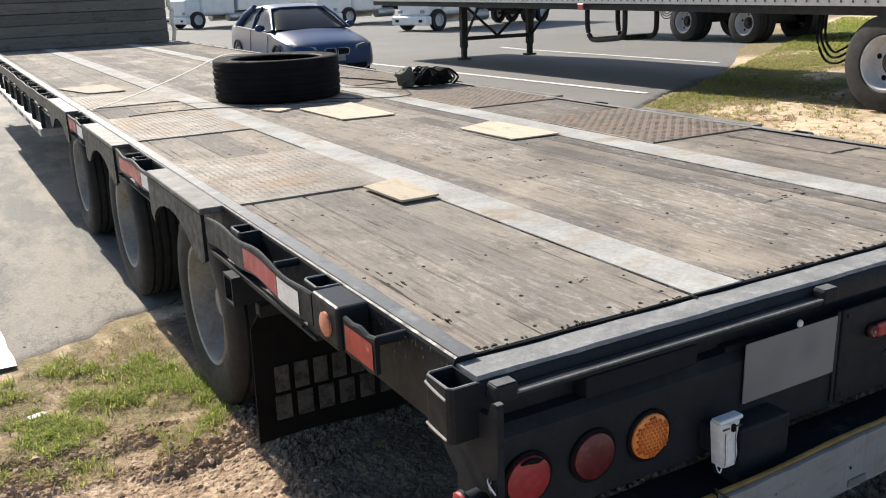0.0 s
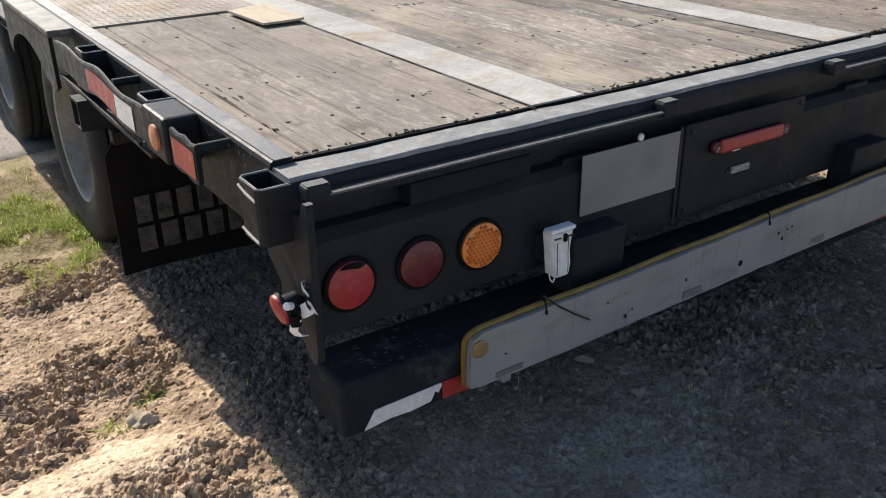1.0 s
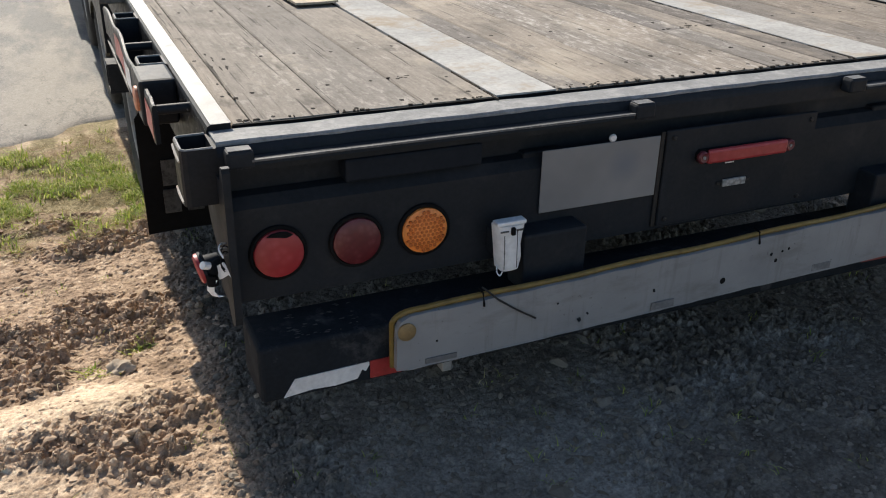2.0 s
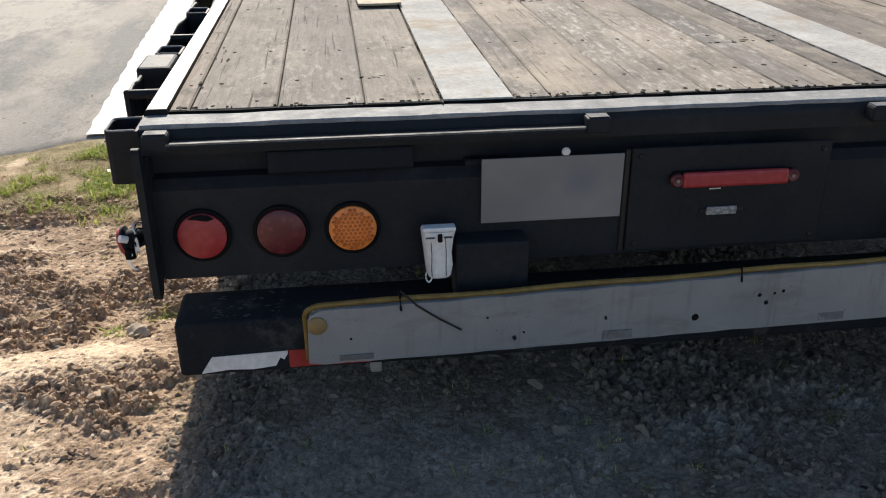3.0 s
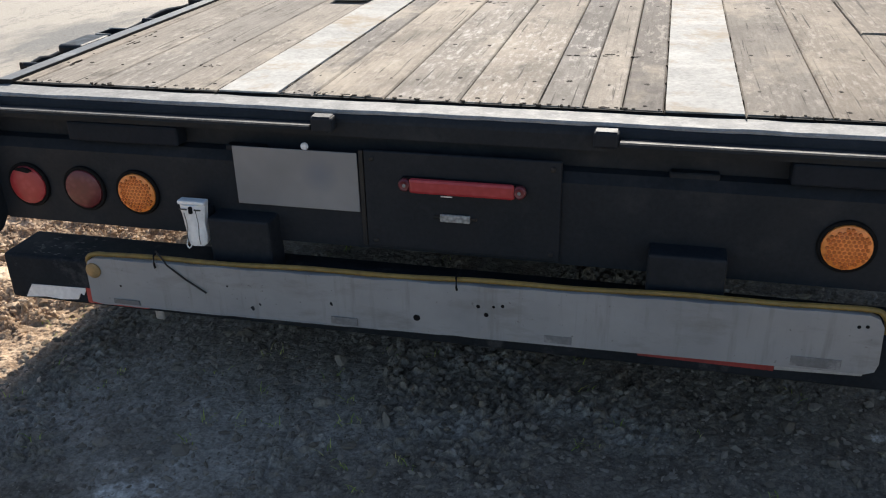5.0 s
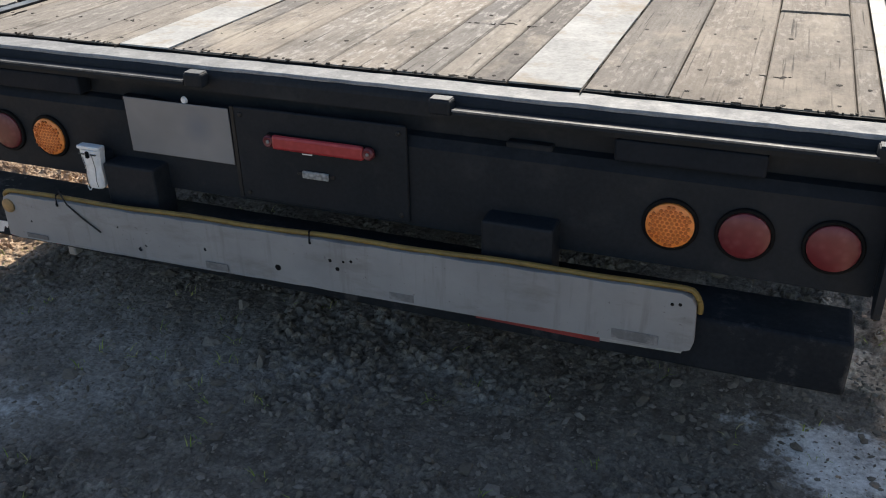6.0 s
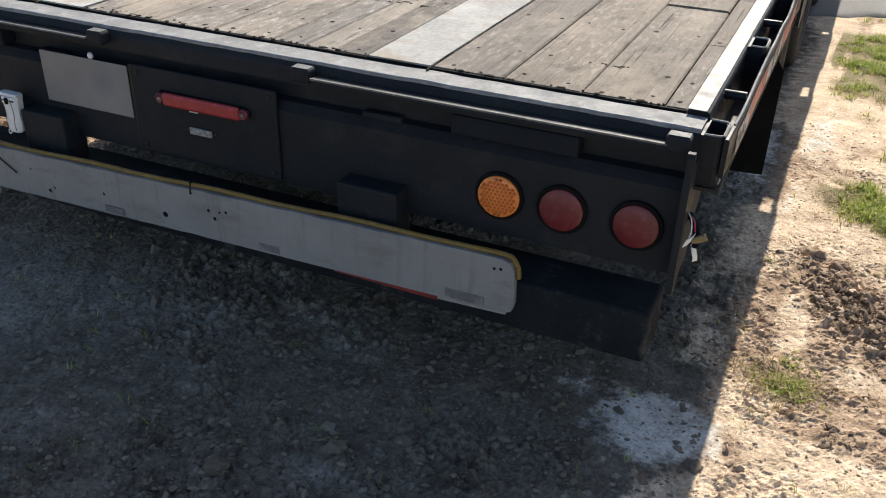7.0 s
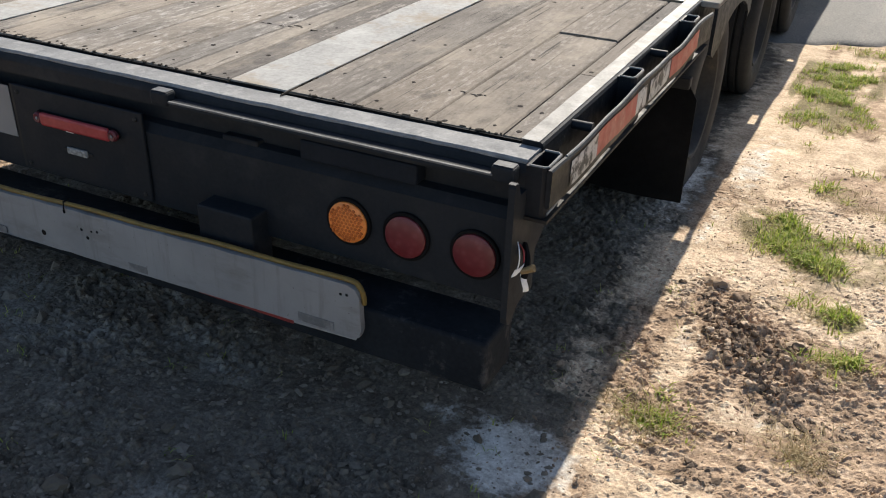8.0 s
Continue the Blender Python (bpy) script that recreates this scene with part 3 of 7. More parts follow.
def cells(x, y, size, seed):
    """Broken lumps: a ragged dome with a flat cap in each cell, of uneven height."""
    wx = x / size + 0.75 * (fbm(x / size * 1.3, y / size * 1.3, seed + 30, 3) - 0.5)
    wy = y / size + 0.75 * (fbm(x / size * 1.3, y / size * 1.3, seed + 40, 3) - 0.5)
    ix, iy = np.floor(wx), np.floor(wy)
    best, val, tilt = np.full(wx.shape, 9.0), np.zeros(wx.shape), np.zeros(wx.shape)
    for dx in (-1, 0, 1):
        for dy in (-1, 0, 1):
            cx, cy = ix + dx, iy + dy
            ux, uy = wx - cx - 0.1 - 0.8 * hash2(cx, cy, seed), wy - cy - 0.1 - 0.8 * hash2(cx, cy, seed + 1)
            d = ux**2 + uy**2
            near = d < best
            tilt = np.where(near, 1.3 * ux * (hash2(cx, cy, seed + 3) - 0.5) + 1.3 * uy * (hash2(cx, cy, seed + 4) - 0.5), tilt)
            best, val = np.where(near, d, best), np.where(near, hash2(cx, cy, seed + 2), val)
    return size * (val**1.4 * np.clip(2.2 - 2.2 * np.sqrt(best) / (0.45 + 0.2 * val), 0, 1) ** 0.8 + tilt * np.clip(1 - best, 0, 1))


def crumb(x, y):
    """Broken, crumbly relief in clusters and rows: strong on loose soil, faint on packed sand, dust and turf."""
    sand, dust, gravel, turf, silt = shares(x, y)
    left, right = step01(-1.1, -1.3, x), step01(1.2, 1.4, x)
    rows = step01(0.40, 0.56, fbm(x * 2.2 + 1.4 * y, y * 5.0 - x, 61, 3))
    patch_r = np.clip(1.3 * blob(x + 0.5 * (y - 0.78), y, 1.68, 0.78, 0.15, 0.30) + 0.6 * blob(x, y, 2.0, 0.65, 0.22, 0.14) + 0.8 * blob(x, y, 1.45, -0.1, 0.2, 0.1) + 0.9 * blob(x, y, 1.52, 0.16, 0.16, 0.07) + 0.6 * blob(x, y, 1.95, 0.08, 0.22, 0.08), 0, 1)
    churned = np.clip(blob(x, y, 1.19, 0.55, 0.12, 0.30) + 0.8 * blob(x, y, 1.0, -0.18, 0.14, 0.14), 0, 1)
    loose = left * (0.30 + 0.70 * rows) + right * (0.24 + 0.38 * step01(0.42, 0.60, fbm(x * 5, y * 5, 67)) + 0.5 * patch_r * step01(0.35, 0.55, fbm(x * 7, y * 7, 66))) + (1 - left) * (1 - right) * (0.22 + 0.5 * step01(0.42, 0.58, fbm(x * 2.6, y * 2.6, 68))) + 0.5 * churned
    loose = np.clip(loose * (1 - (0.85 - 0.3 * right) * sand) - 0.75 * dust - 0.35 * turf, 0.05, 1)
    core = step01(-2.32, -2.18, x) * step01(2.42, 2.28, x) * step01(-1.06, -0.94, y) * step01(1.98, 1.84, y)
    big = cells(x, y, 0.046, 70) * step01(0.42, 0.75, loose) * (0.25 + 0.75 * np.maximum.reduce([left, right, churned]))
    return core * (0.45 * big + loose * (0.72 * cells(x, y, 0.027, 80) + 0.75 * cells(x, y, 0.0155, 90)) + (0.25 + 0.75 * loose) * 0.008 * (fbm(x * 60, y * 60, 64, 2) - 0.5))


def ground_z(x, y, rough=True):
    d = edge_dist(x, y)
    z = -0.106 * (1 - step01(0.15, 3.0, d)) - 0.03 * step01(-0.05, -0.35, d) - step01(0.0, -4.0, d) * 0.25 - 0.014 * np.clip(x - 2.5, 0, 6)
    if rough:
        near = step01(0.05, 0.5, d)
        z = z + near * (0.05 * (fbm(x * 1.3, y * 1.3, 3) - 0.5) + 0.012 * (fbm(x * 6, y * 6, 4) - 0.5) + crumb(x, y))
        z = z + near * 0.03 * np.exp(-((y - 0.42 - 0.03 * x) / 0.13) ** 2) * step01(-1.25, -1.5, x)
    return z


def axis_coords(a, b, fine, reach):
    core = np.arange(a, b + 1e-6, fine)
    out, s, v = [], fine, b
    while v < reach:
        s *= 1.22
        v += s
        out.append(v)
    back, s, v = [], fine, a
    while v > -reach:
        s *= 1.22
        v -= s
        back.append(v)
    return np.array(back[::-1] + list(core) + out)


def grid_mesh(name, xs, ys, z):
    nx, ny = len(xs), len(ys)
    gx, gy = np.meshgrid(xs, ys)
    co = np.stack([gx, gy, z], -1).reshape(-1, 3)
    a = (np.arange(ny - 1)[:, None] * nx + np.arange(nx - 1)[None]).reshape(-1)
    quads = np.stack([a, a + 1, a + nx + 1, a + nx], 1)
    me = bpy.data.meshes.new(name)
    me.from_pydata(co.tolist(), [], quads.tolist())
    return me


GXS, GYS = axis_coords(-2.25, 2.35, 0.0052, 900), axis_coords(-1.0, 1.9, 0.0052, 900)
_gx, _gy = np.meshgrid(GXS, GYS)
_sh = shares(_gx, _gy)
GZ = ground_z(_gx, _gy)
g_mesh = grid_mesh("ground", GXS, GYS, GZ)
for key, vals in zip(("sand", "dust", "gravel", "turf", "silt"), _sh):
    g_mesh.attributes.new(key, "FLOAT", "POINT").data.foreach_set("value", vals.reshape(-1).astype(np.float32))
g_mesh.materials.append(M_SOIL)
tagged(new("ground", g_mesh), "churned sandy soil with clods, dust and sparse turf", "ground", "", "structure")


def build_road():
    """The asphalt lot: a sheet with a crumbled edge on the soil side."""
    along = np.concatenate([-np.geomspace(6, 900, 24)[::-1], np.arange(-5.9, 12, 0.045), np.geomspace(12.1, 900, 24)])
    across = np.concatenate([[0.0, 0.03, 0.12, 0.5], np.geomspace(1.0, 900, 40)])
    ux, uy = 1 / 1.166, 0.6 / 1.166
    rag = 0.16 * (fbm(along * 1.1, along * 0 + 3, 51) - 0.5) * 2 + 0.06 * (fbm(along * 9, along * 0 + 7, 52) - 0.5) * 2
    rows = []
    for k, w in enumerate(across):
        off = w + rag * max(0, 1 - w / 1.5)
        x, y = along * ux - off * uy, 3.9 + along * uy + off * ux
        z = road_z(y) - (0.05 if k == 0 else 0.012 if k == 1 else 0) + (0.004 * (fbm(x * 3, y * 3, 53) - 0.5))
        rows.append(np.stack([x, y, z], -1))
    co = np.concatenate(rows)
    n, m = len(along), len(across)
    a = (np.arange(m - 1)[:, None] * n + np.arange(n - 1)[None]).reshape(-1)
    me = bpy.data.meshes.new("road")
    me.from_pydata(co.tolist(), [], np.stack([a, a + 1, a + n + 1, a + n], 1).tolist())
    me.polygons.foreach_set("use_smooth", [True] * len(me.polygons))
    me.materials.append(M_ASPHALT)
    return tagged(new("road", me), "grey worn asphalt lot with sandy dust and crumbled edge", "asphalt", "", "structure")


build_road()


def road_line(x0, x1, y0, y1, w, label):
    bm = bmesh.new()
    n = 40
    prev = None
    for k in range(n + 1):
        s = k / n
        x, y = x0 + (x1 - x0) * s, y0 + (y1 - y0) * s
        z = float(road_z(np.array(y))) + 0.009
        jit = 0.008 * math.sin(k * 2.3)
        cur = [bm.verts.new((x - w / 2 + jit, y, z)), bm.verts.new((x + w / 2 + jit * 0.5, y, z))]
        if prev:
            bm.faces.new((prev[0], prev[1], cur[1], cur[0]))
        prev = cur
    return solid("road_marking", bm, M_LINE, (x0, y0, float(road_z(np.array(y0)))), label, "road marking", "parking lines", "structure")


road_line(-1.998, -2.285, 2.80, 7.8, 0.235, "white painted parking line on grey asphalt")
road_line(6.80, 7.15, 8.3, 19.0, 0.12, "white painted parking line on grey asphalt")
road_line(11.2, 12.1, 11.1, 20.0, 0.12, "white painted parking line on grey asphalt")


# ---- flatbed trailer ----
trailer = thing("flatbed_trailer", (0, 3.5, -0.10), "black low flatbed trailer with weathered plank deck", "trailer")

# rear sill: top plate, header face and rolled lips
def wavy_bar(x0, x1, y0, y1, z0, z1, n=60, amp=0.002, seed=1):
    """A long bar with slightly dented edges."""
    bm = bmesh.new()
    rings = []
    for k in range(n + 1):
        x = x0 + (x1 - x0) * k / n
        a = amp * (noise.noise((x * 6, seed, 0.3)) + 0.5 * noise.noise((x * 21, seed, 1.3)))
        b = amp * noise.noise((x * 9, seed, 5.1))
        c = 0.004
        rings.append([bm.verts.new(p) for p in ((x, y0 + a, z0), (x, y1, z0), (x, y1, z1 + b - c), (x, y1 - c, z1 + b), (x, y0 + a + c, z1 + b), (x, y0 + a, z1 + b - c))])
    for p, q in zip(rings, rings[1:]):
        for k in range(6):
            bm.faces.new((p[k], p[(k + 1) % 6], q[(k + 1) % 6], q[k]))
    bm.faces.new(rings[0])
    bm.faces.new(rings[-1][::-1])
    return bm


part("rear_sill", wavy_bar(-1.232, 1.232, 0.0105, 0.0885, 0.7550, 0.7635, 320, 0.0022), M_EDGE, trailer, "black sill with paint rubbed to bare steel")
part("rear_header", prism(bmesh.new(), [(0.0, 0.705), (0.0, 0.738), (0.002, 0.745), (0.006, 0.7515), (0.0115, 0.7562), (0.078, 0.7562), (0.078, 0.705)], lambda u, v, w: (w, u, v), -1.235, 1.235), M_BLACK, trailer)
part("rear_recess", cbox(-1.226, 1.226, 0.045, 0.075, 0.64, 0.704), M_BLACK, trailer)
for x0, x1 in ((-1.178, -0.338), (0.345, 1.178)):
    bm = bmesh.new()
    prism(bm, [(-0.034, 0.728), (-0.030, 0.737), (-0.004, 0.737), (-0.004, 0.731), (-0.024, 0.731), (-0.028, 0.726)], lambda u, v, w: (w, u, v), x0, x1)
    part("lip", bm, M_BLACK, trailer, "thin bent steel lip")
    part("lip_edge", cbox(x0, x1, -0.0358, -0.029, 0.7345, 0.7386), M_LIP, trailer, "bright rubbed lip edge")
for x0, x1 in ((-1.223, -1.172), (-0.336, -0.285), (0.29, 0.342), (1.172, 1.223)):
    part("lip_bracket", cbox(x0, x1, -0.036, -0.001, 0.722, 0.757, 0.006, 2), M_BLACK, trailer)
    part("bracket_top", cbox(x0 + 0.004, x1 - 0.004, -0.031, -0.005, 0.7572, 0.7584), M_LIP, trailer, "rubbed top of the lip bracket")
for x0, x1 in ((-0.99, -0.69), (0.69, 0.99)):
    part("recess_cover", cbox(x0, x1, -0.003, 0.044, 0.655, 0.7035, 0.006, 2), M_COVER, trailer)

# main rear plate with lamp holes carried by bosses, folded ledge on top
LAMPS = [(-1.134, M_LENSRED, "cracked red tail lamp lens"), (-0.972, M_LENSDARK, "dark red tail lamp lens"), (-0.823, M_LENSAMBER, "amber turn lamp lens"), (0.818, M_LENSAMBER, "amber turn lamp lens"), (0.967, M_LENSMID, "red tail lamp lens"), (1.135, M_LENSMID, "red tail lamp lens")]
prof = [(0.0, 0.43), (0.0, 0.628), (0.02, 0.648), (0.044, 0.652), (0.044, 0.644), (0.024, 0.640), (0.012, 0.43)]
for x0, x1 in ((-1.222, -0.226), (0.226, 1.222)):
    part("rear_plate", prism(bmesh.new(), prof, lambda u, v, w: (w, u, v), x0, x1), M_BLACK, trailer)
part("rear_plate", prism(bmesh.new(), prof, lambda u, v, w: (w, u + 0.002, v), -0.226, 0.226), M_BLACK, trailer)
for x, mat, label in LAMPS:
    lamp = part("tail_lamp", lathe(bmesh.new(), [(0.059, 0.0), (0.059, 0.006), (0.057, 0.008), (0.052, 0.008), (0.050, 0.004), (0.0, 0.004)], Matrix.Translation((x, -0.0005, 0.529)) @ Matrix.Rotation(radians(90), 4, "X"), 36), M_FLAP, trailer, "black rubber lamp grommet", True)
    lens = lathe(bmesh.new(), [(0.051, 0.004), (0.050, 0.011), (0.044, 0.0145), (0.02, 0.017), (0.0, 0.0175)], Matrix.Translation((x, 0, 0.529)) @ Matrix.Rotation(radians(90), 4, "X"), 36)
    honey = bmesh.new()
    if mat is M_LENSAMBER:
        for i in range(-6, 7):
            for j in range(-6, 7):
                u, v = 0.0098 * (i + 0.5 * (j % 2)), 0.0085 * j
                if math.hypot(u, v) < 0.0428:
                    lathe(honey, [(0.0043, 0.013), (0.0040, 0.0176), (0.0030, 0.0182), (0.0, 0.0178)], Matrix.Translation((x + u, 0, 0.529 + v)) @ Matrix.Rotation(radians(90), 4, "X"), 6)
    lens = part("lens", lens, mat, lamp, label, True)
    if mat is M_LENSAMBER:
        tagged(part("honeycomb", honey, M_AMBERCELL, lens), "deep amber honeycomb cells", kind="stuff")
# broken tape scrap on the first lamp
bm = bmesh.new()
prism(bm, [(-1.158, 0.572), (-1.148, 0.5775), (-1.132, 0.580), (-1.118, 0.578), (-1.106, 0.571), (-1.118, 0.566), (-1.127, 0.567), (-1.141, 0.570)], lambda u, v, w: (u, w, v), -0.0165, -0.0205)
part("tape_scrap", bm, M_FLAP, trailer, "torn black tape over the lamp")

# centre lamp panel
panel = part("lamp_panel", cbox(-0.224, 0.226, -0.010, -0.001, 0.44, 0.678, 0.002), M_BLACK, trailer, "bolted black lamp panel")
for x in (-0.205, 0.207):
    for z in (0.458, 0.66):
        part("bolt", lathe(bmesh.new(), [(0.006, 0), (0.006, 0.003), (0.003, 0.005), (0, 0.005)], Matrix.Translation((x, -0.010, z)) @ Matrix.Rotation(radians(90), 4, "X"), 10), M_BLACKDULL, panel)
bm = bmesh.new()
prism(bm, [(-0.138, 0.602), (-0.130, 0.592), (-0.116, 0.592), (0.126, 0.590), (0.138, 0.592), (0.148, 0.600), (0.148, 0.612), (0.138, 0.620), (0.126, 0.622), (-0.116, 0.624), (-0.130, 0.624), (-0.138, 0.616)], lambda u, v, w: (u, w, v), -0.010, -0.019)
bar_light = part("marker_bar", bm, M_FLAP, trailer, "long red marker light bar")
part("lens", box(bmesh.new(), -0.114, 0.126, -0.032, -0.018, 0.589, 0.625, 0.007, 2), M_LENSRED, bar_light, "smooth red lens")
for x in (-0.125, 0.136):
    part("end_cap", lathe(bmesh.new(), [(0.015, 0.0), (0.015, 0.008), (0.011, 0.012), (0.005, 0.010), (0.0, 0.010)], Matrix.Translation((x, -0.0185, 0.607)) @ Matrix.Rotation(radians(90), 4, "X"), 16), M_LENSDARK, bar_light, "screw cap", True)
    part("screw", lathe(bmesh.new(), [(0.0042, 0.0), (0.0042, 0.0022), (0.0, 0.0030)], Matrix.Translation((x, -0.0280, 0.607)) @ Matrix.Rotation(radians(90), 4, "X"), 10), M_EDGE, bar_light, "bright screw head", True)
bm = cbox(-0.047, 0.023, -0.018, -0.010, 0.519, 0.538, 0.003, 2)
small = part("plate_lamp", bm, M_LENSWHITE, panel, "small clear rectangular lamp")
for x in (-0.055, 0.031):
    part("screw_ear", cbox(x - 0.008, x + 0.008, -0.0135, -0.010, 0.524, 0.533, 0.002), M_BLACKDULL, small)
part("label_scrap", cbox(-0.045, -0.018, -0.0115, -0.0105, 0.578, 0.581), M_WHITE, panel, "scrap of white label")
part("strap_plate", cbox(-0.238, -0.227, -0.006, -0.001, 0.44, 0.676, 0.001), M_BLACKDULL, trailer)

# number plate, its lamp, document holder
part("number_plate", cbox(-0.549, -0.241, -0.008, -0.005, 0.524, 0.669, 0.001), M_PLATE, trailer, "pale faded number plate")
part("plate_lamp", lathe(bmesh.new(), [(0.0095, 0), (0.0095, 0.002), (0.007, 0.005), (0, 0.006)], Matrix.Translation((-0.368, -0.0005, 0.676)) @ Matrix.Rotation(radians(90), 4, "X"), 16), M_PLASTIC, trailer, "small white plate lamp", True)
bm = bmesh.new()
rows = []
HX, HY = 0.008, -0.034
for z, xl, xr, bulge in ((0.412, -0.672, -0.634, 0.006), (0.416, -0.677, -0.628, 0.011), (0.44, -0.680, -0.623, 0.012), (0.47, -0.683, -0.626, 0.008), (0.50, -0.687, -0.622, 0.010), (0.519, -0.689, -0.618, 0.010)):
    ring = [bm.verts.new((HX + xl + (xr - xl) * k / 8, HY - 0.024 - bulge * (1 - (k / 4 - 1) ** 4), z)) for k in range(9)]
    ring += [bm.verts.new((HX + xl - 0.004 + (xr - xl + 0.004) * k / 8, HY - 0.006, z + 0.004)) for k in range(8, -1, -1)]
    rows.append(ring)
for a, b in zip(rows, rows[1:]):
    for k in range(18):
        bm.faces.new((a[k], a[(k + 1) % 18], b[(k + 1) % 18], b[k]))
bm.faces.new(rows[0])
bm.faces.new(rows[-1][::-1])
holder = part("document_holder", bm, M_PLASTIC, trailer, "scuffed white plastic document holder", True)
part("holder_cap", cbox(-0.683, -0.609, -0.066, -0.040, 0.520, 0.5295, 0.003, 2), M_PLASTIC, holder, "pale blue-white cap")
part("latch", cbox(-0.65, -0.64, -0.075, -0.067, 0.5, 0.518, 0.002), M_FLAP, holder)
part("latch_slot", cbox(-0.676, -0.656, -0.0705, -0.068, 0.508, 0.511), M_MARK, holder)
part("latch_slot", cbox(-0.636, -0.618, -0.0705, -0.068, 0.508, 0.511), M_MARK, holder)
for dx, top in ((-0.018, 0.500), (0.014, 0.507)):
    part("crease", tube(bmesh.new(), curve_pts([(-0.647 + dx, -0.0683, top), (-0.645 + dx, -0.0665, 0.47), (-0.646 + dx, -0.0698, 0.44), (-0.645 + dx, -0.0685, 0.420)], 5), 0.0009, 5), M_MARK, holder)
part("wire_hook", tube(bmesh.new(), curve_pts([(-0.674, -0.054, 0.424), (-0.676, -0.060, 0.412), (-0.669, -0.062, 0.404), (-0.662, -0.060, 0.412)], 5), 0.0018, 6), M_PLASTIC, holder)
hc = Vector((-0.645, -0.05, 0.47)) - trailer.location
for ob in [holder] + [o for o in scene.objects if o.parent == holder]:
    ob.data.transform(Matrix.Translation(hc + Vector((0, 0, 0.014))) @ Matrix.Diagonal((0.95, 1, 1, 1)) @ Matrix.Translation(-hc))
part("holder_bracket", cbox(-0.675, -0.620, -0.0395, -0.001, 0.455, 0.515, 0.003), M_BLACK, holder, "black bracket behind the holder")

# guard struts, underride bumper with its tape
for x0, x1 in ((-0.610, -0.452), (0.420, 0.584)):
    part("guard_strut", cbox(x0, x1, -0.062, 0.014, 0.3625, 0.502, 0.006, 2), M_BLACK, trailer)
    part("guard_strut", cbox(x0 + 0.03, x1 - 0.03, 0.02, 0.09, 0.50, 0.66, 0.003), M_BLACK, trailer)
bumper = part("bumper", cbox(-1.205, 1.205, -0.078, 0.07, 0.233, 0.362, 0.010, 3), M_DUSTY, trailer, "black steel underride bumper with scraped top")
bm = bmesh.new()
prism(bm, [(-1.160, 0.240), (-1.135, 0.279), (-0.976, 0.283), (-0.976, 0.276), (-0.984, 0.262), (-0.992, 0.268), (-1.003, 0.248), (-1.05, 0.243), (-1.10, 0.246)], lambda u, v, w: (u, w, v), -0.0785, -0.0805)
part("white_tape", bm, M_WHITE, bumper, "torn white reflective tape")
part("red_tape", cbox(-0.974, -0.80, -0.0805, -0.0785, 0.242, 0.284), M_RED, bumper, "red reflective tape")
part("red_tape", prism(bmesh.new(), [(0.415, 0.2605), (0.703, 0.2575), (0.703, 0.288), (0.415, 0.288)], lambda u, v, w: (u, w, v), -0.0785, -0.0805), M_TAPERED, bumper, "dull red reflective tape")
part("white_tape", prism(bmesh.new(), [(0.704, 0.2615), (0.878, 0.268), (0.882, 0.281), (0.882, 0.300), (0.704, 0.300)], lambda u, v, w: (u, w, v), -0.0785, -0.0805), M_TAPEGREY, bumper, "dull white reflective tape")
bm = bmesh.new()
for k in range(34):
    x, y = -1.13 + 0.15 * RNG.random(), -0.06 + 0.11 * RNG.random() ** 1.5
    a = RNG.random() * 3
    prism(bm, [(x + 0.010 * RNG.random() * math.cos(a + q), y + 0.0045 * RNG.random() * math.sin(a + q)) for q in (0, 1.3, 2.9, 4.4)], lambda u, v, w: (u, v, w), 0.3621, 0.3628)
part("scraped_paint", bm, M_MARK, bumper, "scraped flecks of bare metal")["kind"] = "stuff"

# white board tied on the bumper, with yellow cord round its upper edge
def board_y(x):
    return -0.098 + 0.012 * math.sin(x * 1.7)
def board_top(x):
    return 0.395 + 0.028 * (x + 0.93) / 1.83
bm = bmesh.new()
outline = [(-0.93, 0.272), (-0.928, 0.368), (-0.920, 0.386), (-0.900, 0.3955)]
outline += [(-0.9 + 0.045 * k, board_top(-0.9 + 0.045 * k) + 0.0015 * math.sin(k * 1.9)) for k in range(1, 39)]
outline += [(0.868, 0.422), (0.888, 0.414), (0.898, 0.396), (0.902, 0.31), (0.896, 0.290), (0.878, 0.283)]
outline += [(0.86 - 0.045 * k, 0.289 - 0.0085 * (k / 39) * 2 + 0.0012 * math.sin(k * 2.7) - (0.004 if k > 9 else 0)) for k in range(0, 40)]
front = [bm.verts.new((x, board_y(x) - 0.010, z)) for x, z in outline]
back = [bm.verts.new((x, board_y(x) + 0.008, z)) for x, z in outline]
bm.faces.new(front)
bm.faces.new(back[::-1])
for k in range(len(outline)):
    j = (k + 1) % len(outline)
    bm.faces.new((front[k], back[k], back[j], front[j]))
bmesh.ops.triangulate(bm, faces=[f for f in bm.faces if len(f.verts) > 4])
board = part("white_board", bm, M_BOARD, trailer, "long scuffed white board tied across the bumper")
pts = [(-0.931, board_y(-0.93) + 0.013, 0.27), (-0.932, board_y(-0.93) + 0.012, 0.355), (-0.930, board_y(-0.93) + 0.006, 0.386), (-0.905, board_y(-0.9) + 0.003, 0.401)]
pts += [(-0.86 + 0.086 * k, board_y(-0.86 + 0.086 * k) + 0.004, board_top(-0.86 + 0.086 * k) + 0.0065 + 0.002 * math.sin(k * 1.3)) for k in range(20)]
pts += [(0.872, board_y(0.87) + 0.002, 0.430), (0.895, board_y(0.9), 0.420), (0.905, board_y(0.9), 0.398), (0.906, board_y(0.9), 0.378)]
